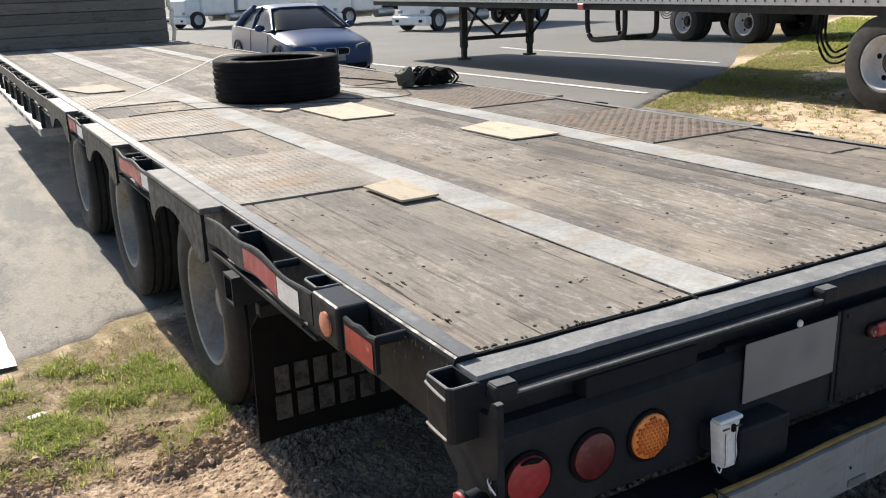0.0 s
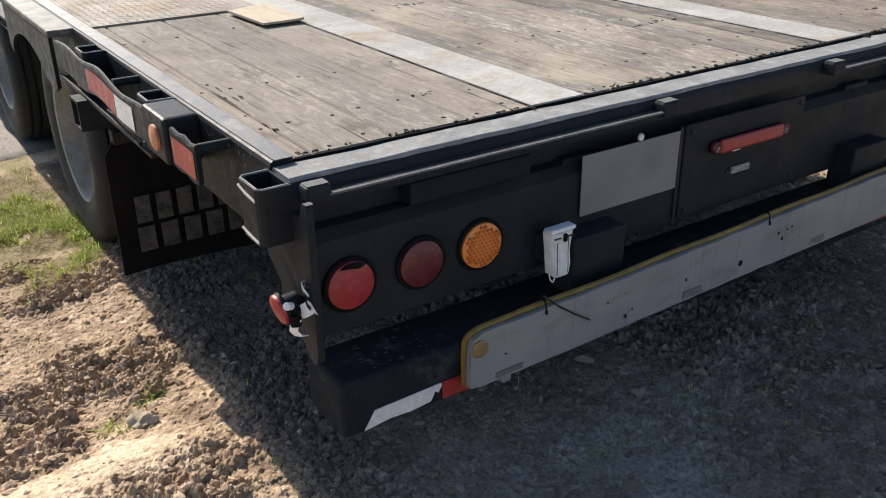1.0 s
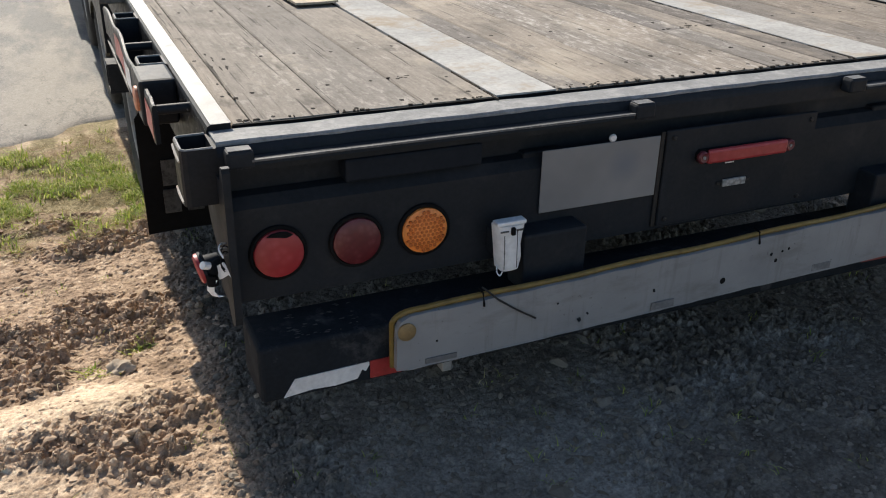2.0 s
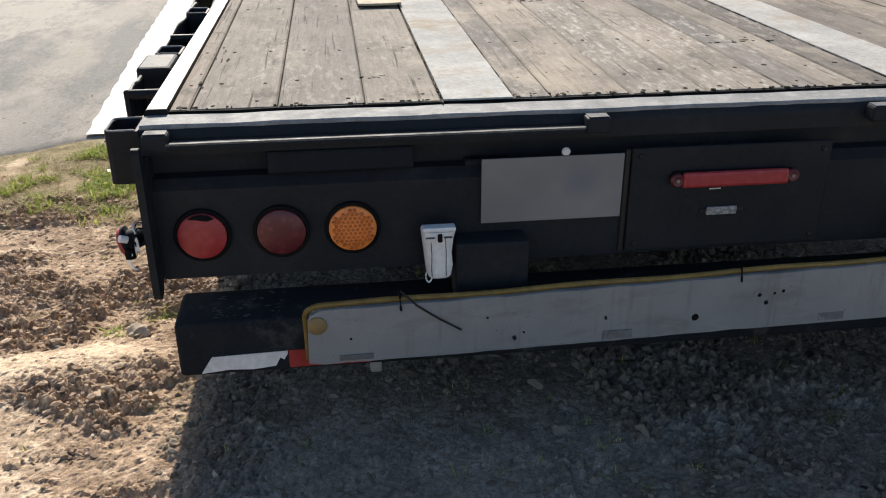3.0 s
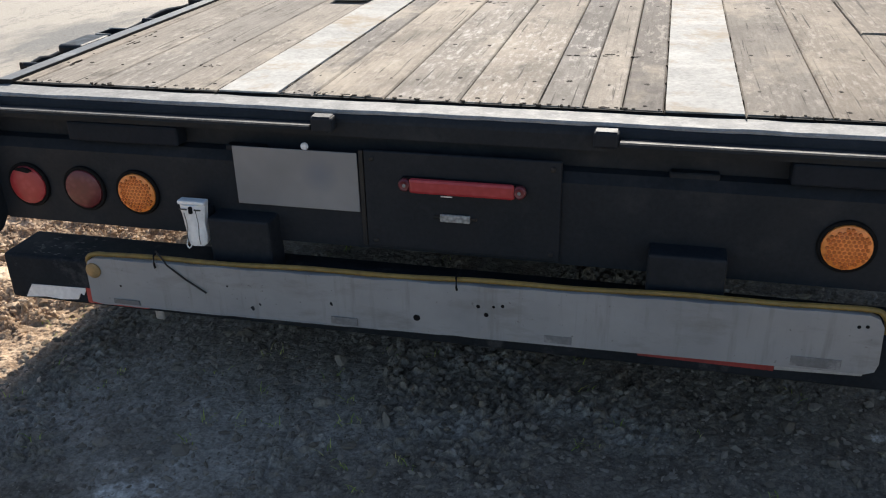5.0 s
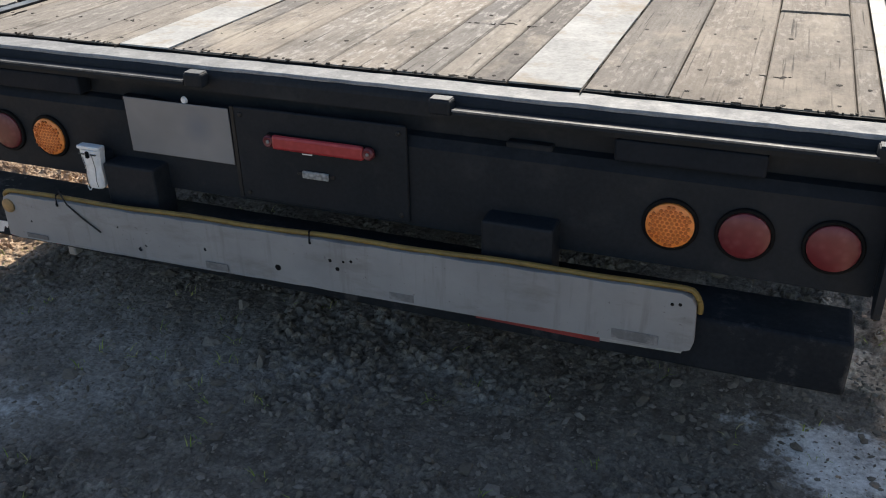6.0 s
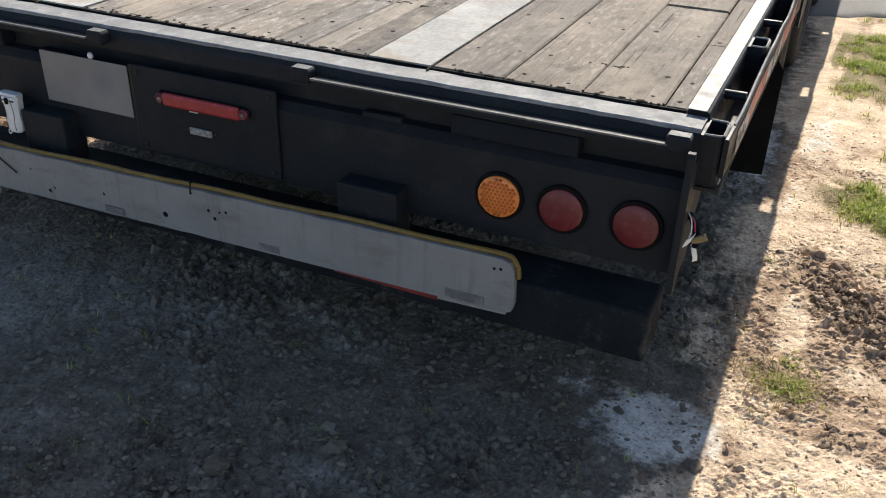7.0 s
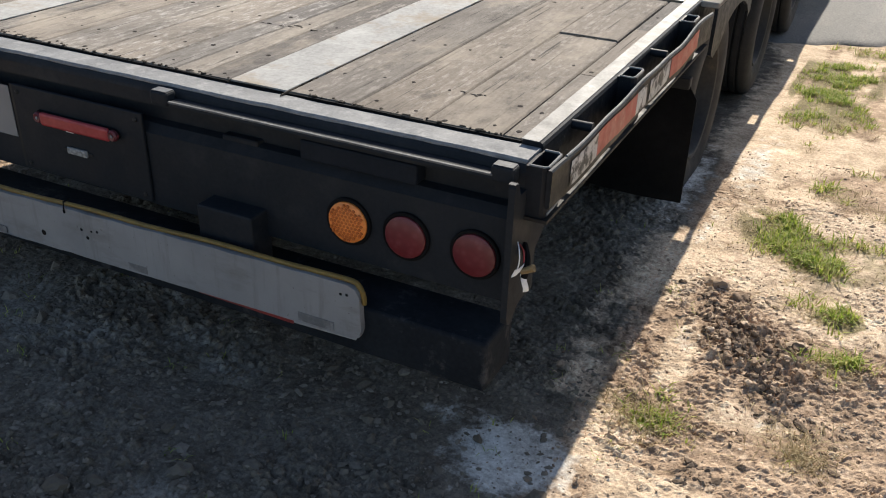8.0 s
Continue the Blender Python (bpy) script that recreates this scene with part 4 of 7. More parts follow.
part("cord", tube(bmesh.new(), curve_pts(pts, 3), 0.0062, 8), M_YELLOW, board, "yellow rubber cord along the top edge", True)
part("disc", lathe(bmesh.new(), [(0.020, 0), (0.020, 0.004), (0.016, 0.006), (0, 0.006)], Matrix.Translation((-0.908, board_y(-0.908) - 0.0095, 0.362)) @ Matrix.Rotation(radians(90), 4, "X"), 20), M_BRASS, board, "brass-coloured disc", True)
part("twig", tube(bmesh.new(), [(-0.733, -0.108, 0.425), (-0.70, -0.121, 0.395), (-0.655, -0.122, 0.362), (-0.606, -0.121, 0.330)], 0.0023, 6), M_BLACKDULL, board, "thin dark rod hanging over the board")
for x in (-0.735, 0.01):
    part("tie", tube(bmesh.new(), [(x, board_y(x) + 0.012, board_top(x) + 0.02), (x, board_y(x) - 0.008, board_top(x) + 0.018), (x + 0.001, board_y(x) - 0.013, board_top(x) - 0.005), (x + 0.002, board_y(x) - 0.012, board_top(x) - 0.012)], 0.0026, 6), M_FLAP, board, "black cable tie")
for x, z, r in ((-0.084, 0.316, 0.0085), (0.06, 0.36, 0.005), (0.095, 0.362, 0.004), (0.115, 0.366, 0.005), (0.078, 0.34, 0.006), (-0.84, 0.325, 0.003), (-0.55, 0.353, 0.0025), (0.29, 0.372, 0.003), (0.46, 0.37, 0.004), (0.850, 0.394, 0.004), (0.866, 0.396, 0.004)):
    part("hole", lathe(bmesh.new(), [(r, 0), (r * 0.8, 0.0008), (0, 0.0008)], Matrix.Translation((x, board_y(x) - 0.0102, z)) @ Matrix.Rotation(radians(90), 4, "X"), 10), M_FLAP, board)
for x, w, h in ((-0.83, 0.072, 0.013), (-0.26, 0.065, 0.02), (0.24, 0.062, 0.02), (0.78, 0.10, 0.024)):
    z0 = 0.274 + 0.008 * (x + 0.93)
    part("patch", cbox(x - w / 2, x + w / 2, board_y(x) - 0.0125, board_y(x) - 0.0102, z0, z0 + h, 0.0006), M_PATCH, board, "grey worn slot at the lower edge")
for x, z, s in ((-0.49, 0.300, 0.5), (-0.47, 0.312, 0.3), (-0.29, 0.332, 0.5), (0.2, 0.333, 0.6), (0.232, 0.302, 0.8)):
    bm = bmesh.new()
    prism(bm, [(x + s * 0.014 * math.cos(k * 0.571) * (0.35 + 0.65 * RNG.random()), z + s * 0.016 * math.sin(k * 0.571) * (0.35 + 0.65 * RNG.random())) for k in range(11)], lambda u, v, w: (u, w, v), board_y(x) - 0.0102, board_y(x) - 0.0107)
    part("smudge", bm, M_DUSTY, board, "dark torn scuff")
part("bracket_leg", cbox(-0.80, -0.775, -0.06, -0.03, 0.20, 0.24, 0.003), M_ALU, trailer, "small steel tongue under the bumper")

# side beams, end plates, rub rails, stake pockets, both sides
def pocket(y, side, z0=0.648, dy=0.092, z1=0.774, outer=1.300):
    """A stake pocket: an open-topped square tube."""
    bm = bmesh.new()
    xo, xi, w = outer, 1.234, 0.006
    def ring(inset, z):
        a, b, c, d = xi + inset, xo - inset, y + inset, y + dy - inset
        r = 0.012
        pts = [(a, c), (b - r, c), (b - r * 0.3, c + r * 0.3), (b, c + r), (b, d - r), (b - r * 0.3, d - r * 0.3), (b - r, d), (a, d)]
        return [bm.verts.new((side * px, py, z)) for px, py in pts]
    o0, o1, i1, i0 = ring(0, z0), ring(0, z1), ring(w, z1), ring(w, z0)
    for p, q in ((o0, o1), (o1, i1), (i1, i0), (i0, o0)):
        for k in range(8):
            bm.faces.new((p[k], p[(k + 1) % 8], q[(k + 1) % 8], q[k]))
    return bm


def rub_rail(y0, y1, side, seed, outer=1.300, drop=0.0):
    """A bent flat bar along the side."""
    bm = bmesh.new()
    n = max(4, int((y1 - y0) / 0.05))
    rings = []
    for k in range(n + 1):
        y = y0 + (y1 - y0) * k / n
        dx = 0.006 * noise.noise((y * 3.1, seed, 0.2))
        dz = 0.009 * noise.noise((y * 4.3, seed, 3.2)) - 0.008 * math.sin(2.2 * math.pi * k / n) ** 2 - drop
        rings.append([bm.verts.new((side * (px + dx), y, pz + dz)) for px, pz in ((outer, 0.684), (outer + 0.010, 0.682), (outer + 0.011, 0.762), (outer + 0.008, 0.766), (outer + 0.002, 0.766), (outer, 0.762))])
    for p, q in zip(rings, rings[1:]):
        for k in range(6):
            bm.faces.new((p[k], p[(k + 1) % 6], q[(k + 1) % 6], q[k]))
    bm.faces.new(rings[0])
    bm.faces.new(rings[-1][::-1])
    return bm


def tape(y0, y1, side, seed, outer=1.300, z0=0.692, z1=0.752):
    bm = bmesh.new()
    n = max(3, int((y1 - y0) / 0.03))
    prev = None
    for k in range(n + 1):
        y = y0 + (y1 - y0) * k / n
        dx = 0.006 * noise.noise((y * 3.1, seed, 0.2))
        dz = 0.009 * noise.noise((y * 4.3, seed, 3.2)) - 0.004
        cur = [bm.verts.new((side * (outer + 0.0125 + dx), y, z0 + dz)), bm.verts.new((side * (outer + 0.0125 + dx), y, z1 + dz))]
        if prev:
            bm.faces.new((prev[0], cur[0], cur[1], prev[1]))
        prev = cur
    return bm


WHEEL_Y = (2.0, 3.5, 5.0)
for side, outer in ((-1, 1.300), (1, 1.281)):
    bm = bmesh.new()
    prism(bm, [(1.189, 0.60), (1.236, 0.60), (1.236, 0.764), (1.233, 0.771), (1.226, 0.775), (1.189, 0.775)], lambda u, v, w: (side * u, w, v), 0.0885, 13.4)
    part("side_beam", bm, M_SIDE, trailer, "black side beam with scuffed bright edge")
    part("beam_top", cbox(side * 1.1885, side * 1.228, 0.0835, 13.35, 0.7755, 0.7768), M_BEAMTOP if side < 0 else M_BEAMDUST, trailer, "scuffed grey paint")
    bm = bmesh.new()
    prism(bm, [(-0.062, 0.728), (-0.062, 0.43), (-0.056, 0.413), (-0.042, 0.405), (-0.026, 0.410), (-0.002, 0.437), (0.06, 0.515), (0.128, 0.566), (0.150, 0.60), (0.150, 0.70), (-0.030, 0.705), (-0.044, 0.735), (-0.056, 0.737)], lambda u, v, w: (side * w, u, v), 1.2245, 1.2388)
    part("end_plate_edge", cbox(side * 1.2243, side * 1.2390, -0.0632, -0.0505, 0.7372, 0.7388), M_LIP, trailer, "bright worn top of the corner plate")
    part("end_plate", bm, M_BLACK, trailer, "tapered black corner plate")
    part("corner_post", cbox(side * 1.2225, side * 1.2362, 0.001, 0.088, 0.432, 0.704), M_BLACK, trailer)
    if side < 0:
        pockets = [0.0, 0.61, 1.20] + [2.62, 4.2] + [5.6 + 0.6 * k for k in range(12)]
        pins = [0.285, 0.90, 2.85, 5.35] + [5.95 + 0.6 * k for k in range(11)]
        rails = [(0.275, 0.44), (0.62, 1.52), (2.32, 3.06), (3.96, 4.60), (5.32, 13.2)]
        tapes = [(0.285, 0.43, M_RED), (0.86, 1.14, M_RED), (0.70, 0.855, M_WHITE), (2.5, 2.95, M_RED), (2.33, 2.49, M_WHITE), (4.25, 4.5, M_RED), (4.0, 4.2, M_WHITE)]
    else:
        pockets = [0.0, 0.61, 1.26] + [2.62, 4.2] + [5.6 + 0.6 * k for k in range(12)]
        pins = [0.27, 0.93, 2.85, 5.35] + [5.95 + 0.6 * k for k in range(11)]
        rails = [(-0.005, 1.52), (2.32, 3.06), (3.96, 4.60), (5.32, 13.2)]
        tapes = [(0.105, 0.279, M_TAPEWORN), (0.28, 0.60, M_RED), (0.601, 0.69, M_TAPEWORN), (0.72, 0.94, M_TAPEWORN), (0.95, 1.31, M_RED)]
    for y in pockets:
        part("stake_pocket", pocket(y, side, z1=0.757 if y == 0 else 0.774, outer=outer), M_SIDE, trailer, "open-topped steel stake pocket")
    for y in pockets[:3]:
        rim = bmesh.new()
        zt = (0.757 if y == 0 else 0.774) + 0.0012
        loop = [(1.240, y + 0.003), (outer - 0.010, y + 0.003), (outer - 0.0035, y + 0.010), (outer - 0.0035, y + 0.082), (outer - 0.010, y + 0.089), (1.240, y + 0.089)]
        tube(rim, [(side * px, py, zt + 0.0012 * noise.noise((px * 40, py * 30, y))) for px, py in loop], 0.0026, 6)
        part("pocket_rim", rim, M_EDGE, trailer, "rim worn to bright steel")
    for y in pins:
        part("spacer_pin", lathe(bmesh.new(), [(0.0, 0), (0.011, 0), (0.011, outer - 1.230), (0, outer - 1.230)], Matrix.Translation((side * (1.232 if side > 0 else outer + 0.002), y, 0.757)) @ AX_X, 12), M_SIDE, trailer, "", True)
    for k, (y0, y1) in enumerate(rails):
        # added plate, no known part: stops sun slits between rail and beam
        if y1 - y0 > 0.5:
            part("rail_sun_block", cbox(side * 1.2365, side * (outer + 0.0075), y0, y1, 0.640, 0.6475), M_BLACKDULL, trailer)
        rail = part("rub_rail", rub_rail(y0, y1, side, 2.0 + side, outer, 0.008 if side > 0 else 0.0), M_SIDE, trailer, "bent flat steel rub rail")
        if side > 0 and k == 0:
            n = 40
            edge = []
            for j in range(n + 1):
                y = 0.09 + (y1 - 0.09) * j / n
                f = (y - y0) / (y1 - y0)
                edge.append((outer + 0.005 + 0.006 * noise.noise((y * 3.1, 3.0, 0.2)), y, 0.7585 + 0.009 * noise.noise((y * 4.3, 3.0, 3.2)) - 0.008 * math.sin(2.2 * math.pi * f) ** 2))
            part("worn_top_edge", tube(bmesh.new(), edge, 0.0030, 6), M_EDGE, rail, "top edge rubbed to bright steel")
    for y0, y1, mat in tapes:
        part("reflective_tape", tape(y0, y1, side, 2.0 + side, outer, 0.692 - 0.004 * (side > 0), 0.752 - 0.006 * (side > 0)), mat, trailer, "red reflective tape" if mat is M_RED else "white reflective tape scraped and torn")
    # plates over the wheels, cut to an arch
    for yc in WHEEL_Y:
        lo, hi = yc - 0.44, yc + 0.34 + (0.08 if yc > 2.5 else 0)
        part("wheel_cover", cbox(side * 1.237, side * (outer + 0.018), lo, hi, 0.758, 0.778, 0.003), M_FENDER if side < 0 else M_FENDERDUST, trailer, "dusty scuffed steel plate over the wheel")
        arch = [(lo, 0.757), (lo, 0.60), (lo + 0.05, 0.58)]
        arch += [(yc - 0.33 * math.cos(a), 0.52 + 0.17 * math.sin(a)) for a in [math.pi * k / 12 for k in range(2, 11)]]
        arch += [(hi - 0.05, 0.58), (hi, 0.60), (hi, 0.757)]
        part("wheel_cover_face", prism(bmesh.new(), arch, lambda u, v, w: (side * w, u, v), outer + 0.005, outer + 0.017), M_SIDE, trailer)
    for z, tilt in ((0.735, 0.010), (0.655, 0.006)):
        part("weld_scar", tube(bmesh.new(), [(side * (outer + 0.0005), 0.012, z), (side * (outer + 0.0015), 0.05, z + tilt * 0.4), (side * (outer + 0.0005), 0.086, z + tilt)], 0.0028, 6), M_STRIP, trailer, "bright ground weld")
# marker housing on the left rail
bm = cbox(-1.318, -1.237, 0.455, 0.605, 0.672, 0.777, 0.008, 2)
house = part("marker_housing", bm, M_SIDE, trailer, "black side marker housing")
part("lens", lathe(bmesh.new(), [(0.029, 0), (0.029, 0.006), (0.023, 0.009), (0, 0.010)], Matrix.Translation((-1.3175, 0.518, 0.722)) @ Matrix.Rotation(radians(-90), 4, "Y"), 24), M_LENSFADED, house, "faded orange side marker lens", True)
# square receiver tube below the rail
bm = bmesh.new()
for (y0, y1, z0, z1) in ((1.19, 1.272, 0.560, 0.568), (1.19, 1.272, 0.640, 0.648), (1.19, 1.198, 0.5685, 0.6395), (1.264, 1.272, 0.5685, 0.6395)):
    box(bm, -1.34, -1.20, y0, y1, z0, z1)
part("lower_rail", cbox(-1.312, -1.303, 0.70, 1.50, 0.650, 0.658), M_SIDE, trailer)
part("receiver_tube", bm, M_BLACK, trailer, "square steel receiver tube")
for y in (0.05, 0.75):
    part("weld_bead", tube(bmesh.new(), [(-1.3005 + 0.062, y, 0.652), (-1.3005 + 0.062, y + 0.12, 0.652)], 0.004, 6), M_EDGE, trailer)

# side lamps hanging on torn wiring at the rear corners
def tag_box(c, rots, size):
    bm = bmesh.new()
    m = Matrix.Translation(c) @ Matrix.Rotation(rots[0], 4, "Z") @ Matrix.Rotation(rots[1], 4, "Y") @ Matrix.Rotation(rots[2], 4, "X") @ Matrix.Diagonal((*size, 1))
    bmesh.ops.create_cube(bm, size=1, matrix=m)
    return bm


m = Matrix.Translation((-1.272, -0.020, 0.535)) @ Matrix.Rotation(radians(-90), 4, "Y") @ Matrix.Rotation(radians(-14), 4, "Y")
lamp = part("side_lamp", lathe(bmesh.new(), [(0.0, -0.022), (0.018, -0.022), (0.022, 0.004), (0.031, 0.008), (0.031, 0.014), (0.0, 0.014)], m, 24), M_COVER, trailer, "round side lamp on a dark rubber plug", True)
part("lens", lathe(bmesh.new(), [(0.030, 0.014), (0.030, 0.020), (0.024, 0.024), (0, 0.025)], m, 24), M_LENSRED, lamp, "red lens", True)
part("plug", tube(bmesh.new(), curve_pts([(-1.250, -0.030, 0.545), (-1.264, -0.042, 0.540), (-1.272, -0.050, 0.526), (-1.272, -0.052, 0.508)], 5), 0.011, 10), M_FLAP, lamp, "black wire plug", True)


def wire_tag(pts, half, thick, axis):
    """A bent strip of stiff tag, as wide as twice half along the given axis."""
    bm = bmesh.new()
    a = Vector(axis).normalized() * half
    rows = []
    for k, q in enumerate(pts):
        p = Vector(q)
        d = (Vector(pts[min(k + 1, len(pts) - 1)]) - Vector(pts[max(k - 1, 0)])).normalized()
        up = d.cross(a).normalized() * thick
        rows.append([bm.verts.new(v) for v in (p - a, p + a, p + a + up, p - a + up)])
    for p, q in zip(rows, rows[1:]):
        for k in range(4):
            bm.faces.new((p[k], p[(k + 1) % 4], q[(k + 1) % 4], q[k]))
    bm.faces.new(rows[0])
    bm.faces.new(rows[-1][::-1])
    return bm


part("wire_tag", wire_tag([(-1.262, -0.050, 0.530), (-1.256, -0.062, 0.538), (-1.249, -0.074, 0.549), (-1.246, -0.080, 0.546)], 0.013, 0.0012, (-0.2, 0.55, 0.75)), M_PLASTIC, lamp, "folded white wire tag")
part("wire_tag", wire_tag([(-1.270, -0.055, 0.520), (-1.276, -0.052, 0.508), (-1.277, -0.050, 0.496), (-1.270, -0.056, 0.486), (-1.262, -0.060, 0.488)], 0.009, 0.0012, (0.55, -0.75, 0.1)), M_PLASTIC, lamp, "curled white wire tag")
part("wire_end", lathe(bmesh.new(), [(0, 0), (0.0075, 0), (0.0075, 0.016), (0, 0.016)], Matrix.Translation((-1.276, -0.046, 0.546)) @ Matrix.Rotation(radians(-62), 4, "Y") @ Matrix.Rotation(radians(28), 4, "X"), 14), M_PLASTIC, lamp, "white wire end")
for k, (y, z, dy, dz) in enumerate(((-0.050, 0.580, -0.022, 0.004), (-0.058, 0.574, -0.020, -0.014), (-0.044, 0.586, -0.030, -0.004), (-0.052, 0.568, -0.012, 0.010), (-0.060, 0.586, -0.018, -0.030))):
    part("wire", tube(bmesh.new(), curve_pts([(-1.238, y + 0.012, z - 0.006), (-1.250, y, z), (-1.257, y + dy * 0.6, z + dz), (-1.252, y + dy, z + dz - 0.012)], 5), 0.0013, 5), (M_WHITE, M_FLAP, M_PLASTIC, M_EDGE, M_FLAP)[k], lamp, "loose cut wire")
clip = part("wire_bundle", tube(bmesh.new(), curve_pts([(1.240, 0.010, 0.575), (1.258, -0.020, 0.566), (1.266, -0.040, 0.550), (1.264, -0.048, 0.532)], 5), 0.008, 8), M_FLAP, trailer, "torn wire bundle at the corner", True)
part("wire_tag", wire_tag([(1.262, -0.046, 0.540), (1.267, -0.050, 0.524), (1.271, -0.048, 0.510), (1.271, -0.046, 0.500)], 0.007, 0.0012, (0.5, 0.8, -0.1)), M_PLASTIC, clip, "curled white wire tag")
part("wire_tag", wire_tag([(1.262, -0.050, 0.556), (1.255, -0.060, 0.548), (1.248, -0.066, 0.545)], 0.009, 0.0012, (0.3, 0.2, 0.9)), M_PLASTIC, clip, "white wire tag")
part("wire_end", lathe(bmesh.new(), [(0, 0), (0.0065, 0), (0.0082, 0.030), (0.006, 0.031), (0, 0.026)], Matrix.Translation((1.260, -0.048, 0.545)) @ Matrix.Rotation(radians(58), 4, "Y"), 14), M_BRASS, clip, "brass wire end", True)
part("wire", tube(bmesh.new(), curve_pts([(1.240, -0.02, 0.59), (1.256, -0.035, 0.585), (1.262, -0.045, 0.566)], 5), 0.0018, 5), M_RED, clip, "red wire")
part("wire", tube(bmesh.new(), curve_pts([(1.240, -0.03, 0.60), (1.252, -0.05, 0.592), (1.256, -0.056, 0.572), (1.254, -0.058, 0.556)], 5), 0.0013, 5), M_WHITE, clip, "loose cut wire")

# deck: steel strips, tread plates, planks
for x0, x1, s in ((-0.616, -0.466, 3), (0.431, 0.594, 4)):
    bm = bmesh.new()
    box(bm, x0, x1, 0.0935, 13.2, 0.7455, 0.7725)
    part("wear_strip", bm, M_STRIP, trailer, "flat bare steel strip let into the deck")
part("under_deck", cbox(-1.187, 1.187, 0.09, 13.3, 0.695, 0.728), M_BLACKDULL, trailer)



def lozenge_mesh(x0, x1, y0, y1):
    vs, fs = [], []
    rise = 0.0011 if x0 < 0 else 0.0020
    nx, ny = int((x1 - x0 - 0.02) / 0.0265), int((y1 - y0 - 0.02) / 0.0265)
    for i in range(nx + 1):
        for j in range(ny + 1):
            cx, cy = x0 + 0.014 + i * 0.0265, y0 + 0.014 + j * 0.0265
            ang = radians(45 if (i + j) % 2 else -45)
            c, s = math.cos(ang), math.sin(ang)
            b = len(vs)
            for u, v, h in ((-0.0115, 0, 0), (0, -0.0038, 0), (0.0115, 0, 0), (0, 0.0038, 0), (-0.006, 0, rise), (0.006, 0, rise)):
                vs.append((cx + u * c - v * s, cy + u * s + v * c, DECK + 0.0065 + h))
            fs += [(b, b + 1, b + 5, b + 4), (b + 1, b + 2, b + 5), (b + 2, b + 3, b + 4, b + 5), (b + 3, b, b + 4)]
    me = bpy.data.meshes.new("lozenges")
    me.from_pydata(vs, [], fs)
    me.transform(Matrix.Translation(-trailer.location))
    me.materials.append(M_TREAD if x0 < 0 else M_TREADRUST)
    return me


TREADS = [(-1.186, -0.622, 1.55, 2.39), (-1.186, -0.622, 3.13, 4.02), (-1.186, -0.622, 4.62, 5.42), (0.598, 1.186, 1.53, 2.41), (0.598, 1.186, 2.98, 3.86), (0.598, 1.186, 4.55, 5.35)]
for x0, x1, y0, y1 in TREADS:
    tp = part("tread_plate", cbox(x0, x1, y0, y1, 0.764, DECK + 0.0065, 0.0015), M_TREAD if x0 < 0 else M_TREADRUST, trailer, "rusty steel tread plate set into the deck")
    ob = new("tread_pattern", lozenge_mesh(x0, x1, y0, y1))
    ob.parent = tp
    tagged(ob, "raised tread pattern", kind="stuff")


def plank_mesh(x0, x1, y0, y1, seed, raised=0.0):
    """A worn deck plank: crowned, with slightly wavering edges."""
    bm = bmesh.new()
    n = 4
    g = 0.0013
    rings = []
    lift = 0.0010 * noise.noise((seed * 1.7, 0.2, 0.1)) + raised
    for k in range(n + 1):
        y = y0 + g * 0.8 + (y1 - y0 - 1.6 * g) * k / n
        a, b = 0.0012 * noise.noise((seed, y * 2, 0)), 0.0012 * noise.noise((seed + 9, y * 2, 0))
        tz = DECK + lift + 0.0008 * noise.noise((seed, y, 4))
        rings.append([bm.verts.new(p) for p in ((x0 + g + a, y, 0.729), (x1 - g + b, y, 0.729), (x1 - g + b, y, tz - 0.004), (x1 - g - 0.004 + b, y, tz), (x0 + g + 0.004 + a, y, tz), (x0 + g + a, y, tz - 0.004))])
    for p, q in zip(rings, rings[1:]):
        for k in range(6):
            bm.faces.new((p[k], p[(k + 1) % 6], q[(k + 1) % 6], q[k]))
    bm.faces.new(rings[0])
    bm.faces.new(rings[-1][::-1])
    return bm


LEFT = [-1.188, -1.145, -0.966, -0.782, -0.619]
MID = [-0.464, -0.378, -0.203, -0.027, 0.153, 0.252, 0.338, 0.429]
RIGHT = [0.596, 0.772, 0.957, 1.138, 1.188]
CUTS = {(0, 0): [0.9], (1, 4): [0.565, 2.9], (2, 2): [0.935, 1.46], (2, 3): [0.588, 1.1], (1, 2): [1.52, 4.4], (1, 0): [2.3], (1, 1): [3.4], (1, 5): [3.0], (1, 6): [4.2]}
NAIL_Y = [0.125, 0.285, 0.64, 1.28, 1.90, 2.52, 3.12, 3.72, 4.32, 4.92, 5.5]
nails = bmesh.new()
pl = 0
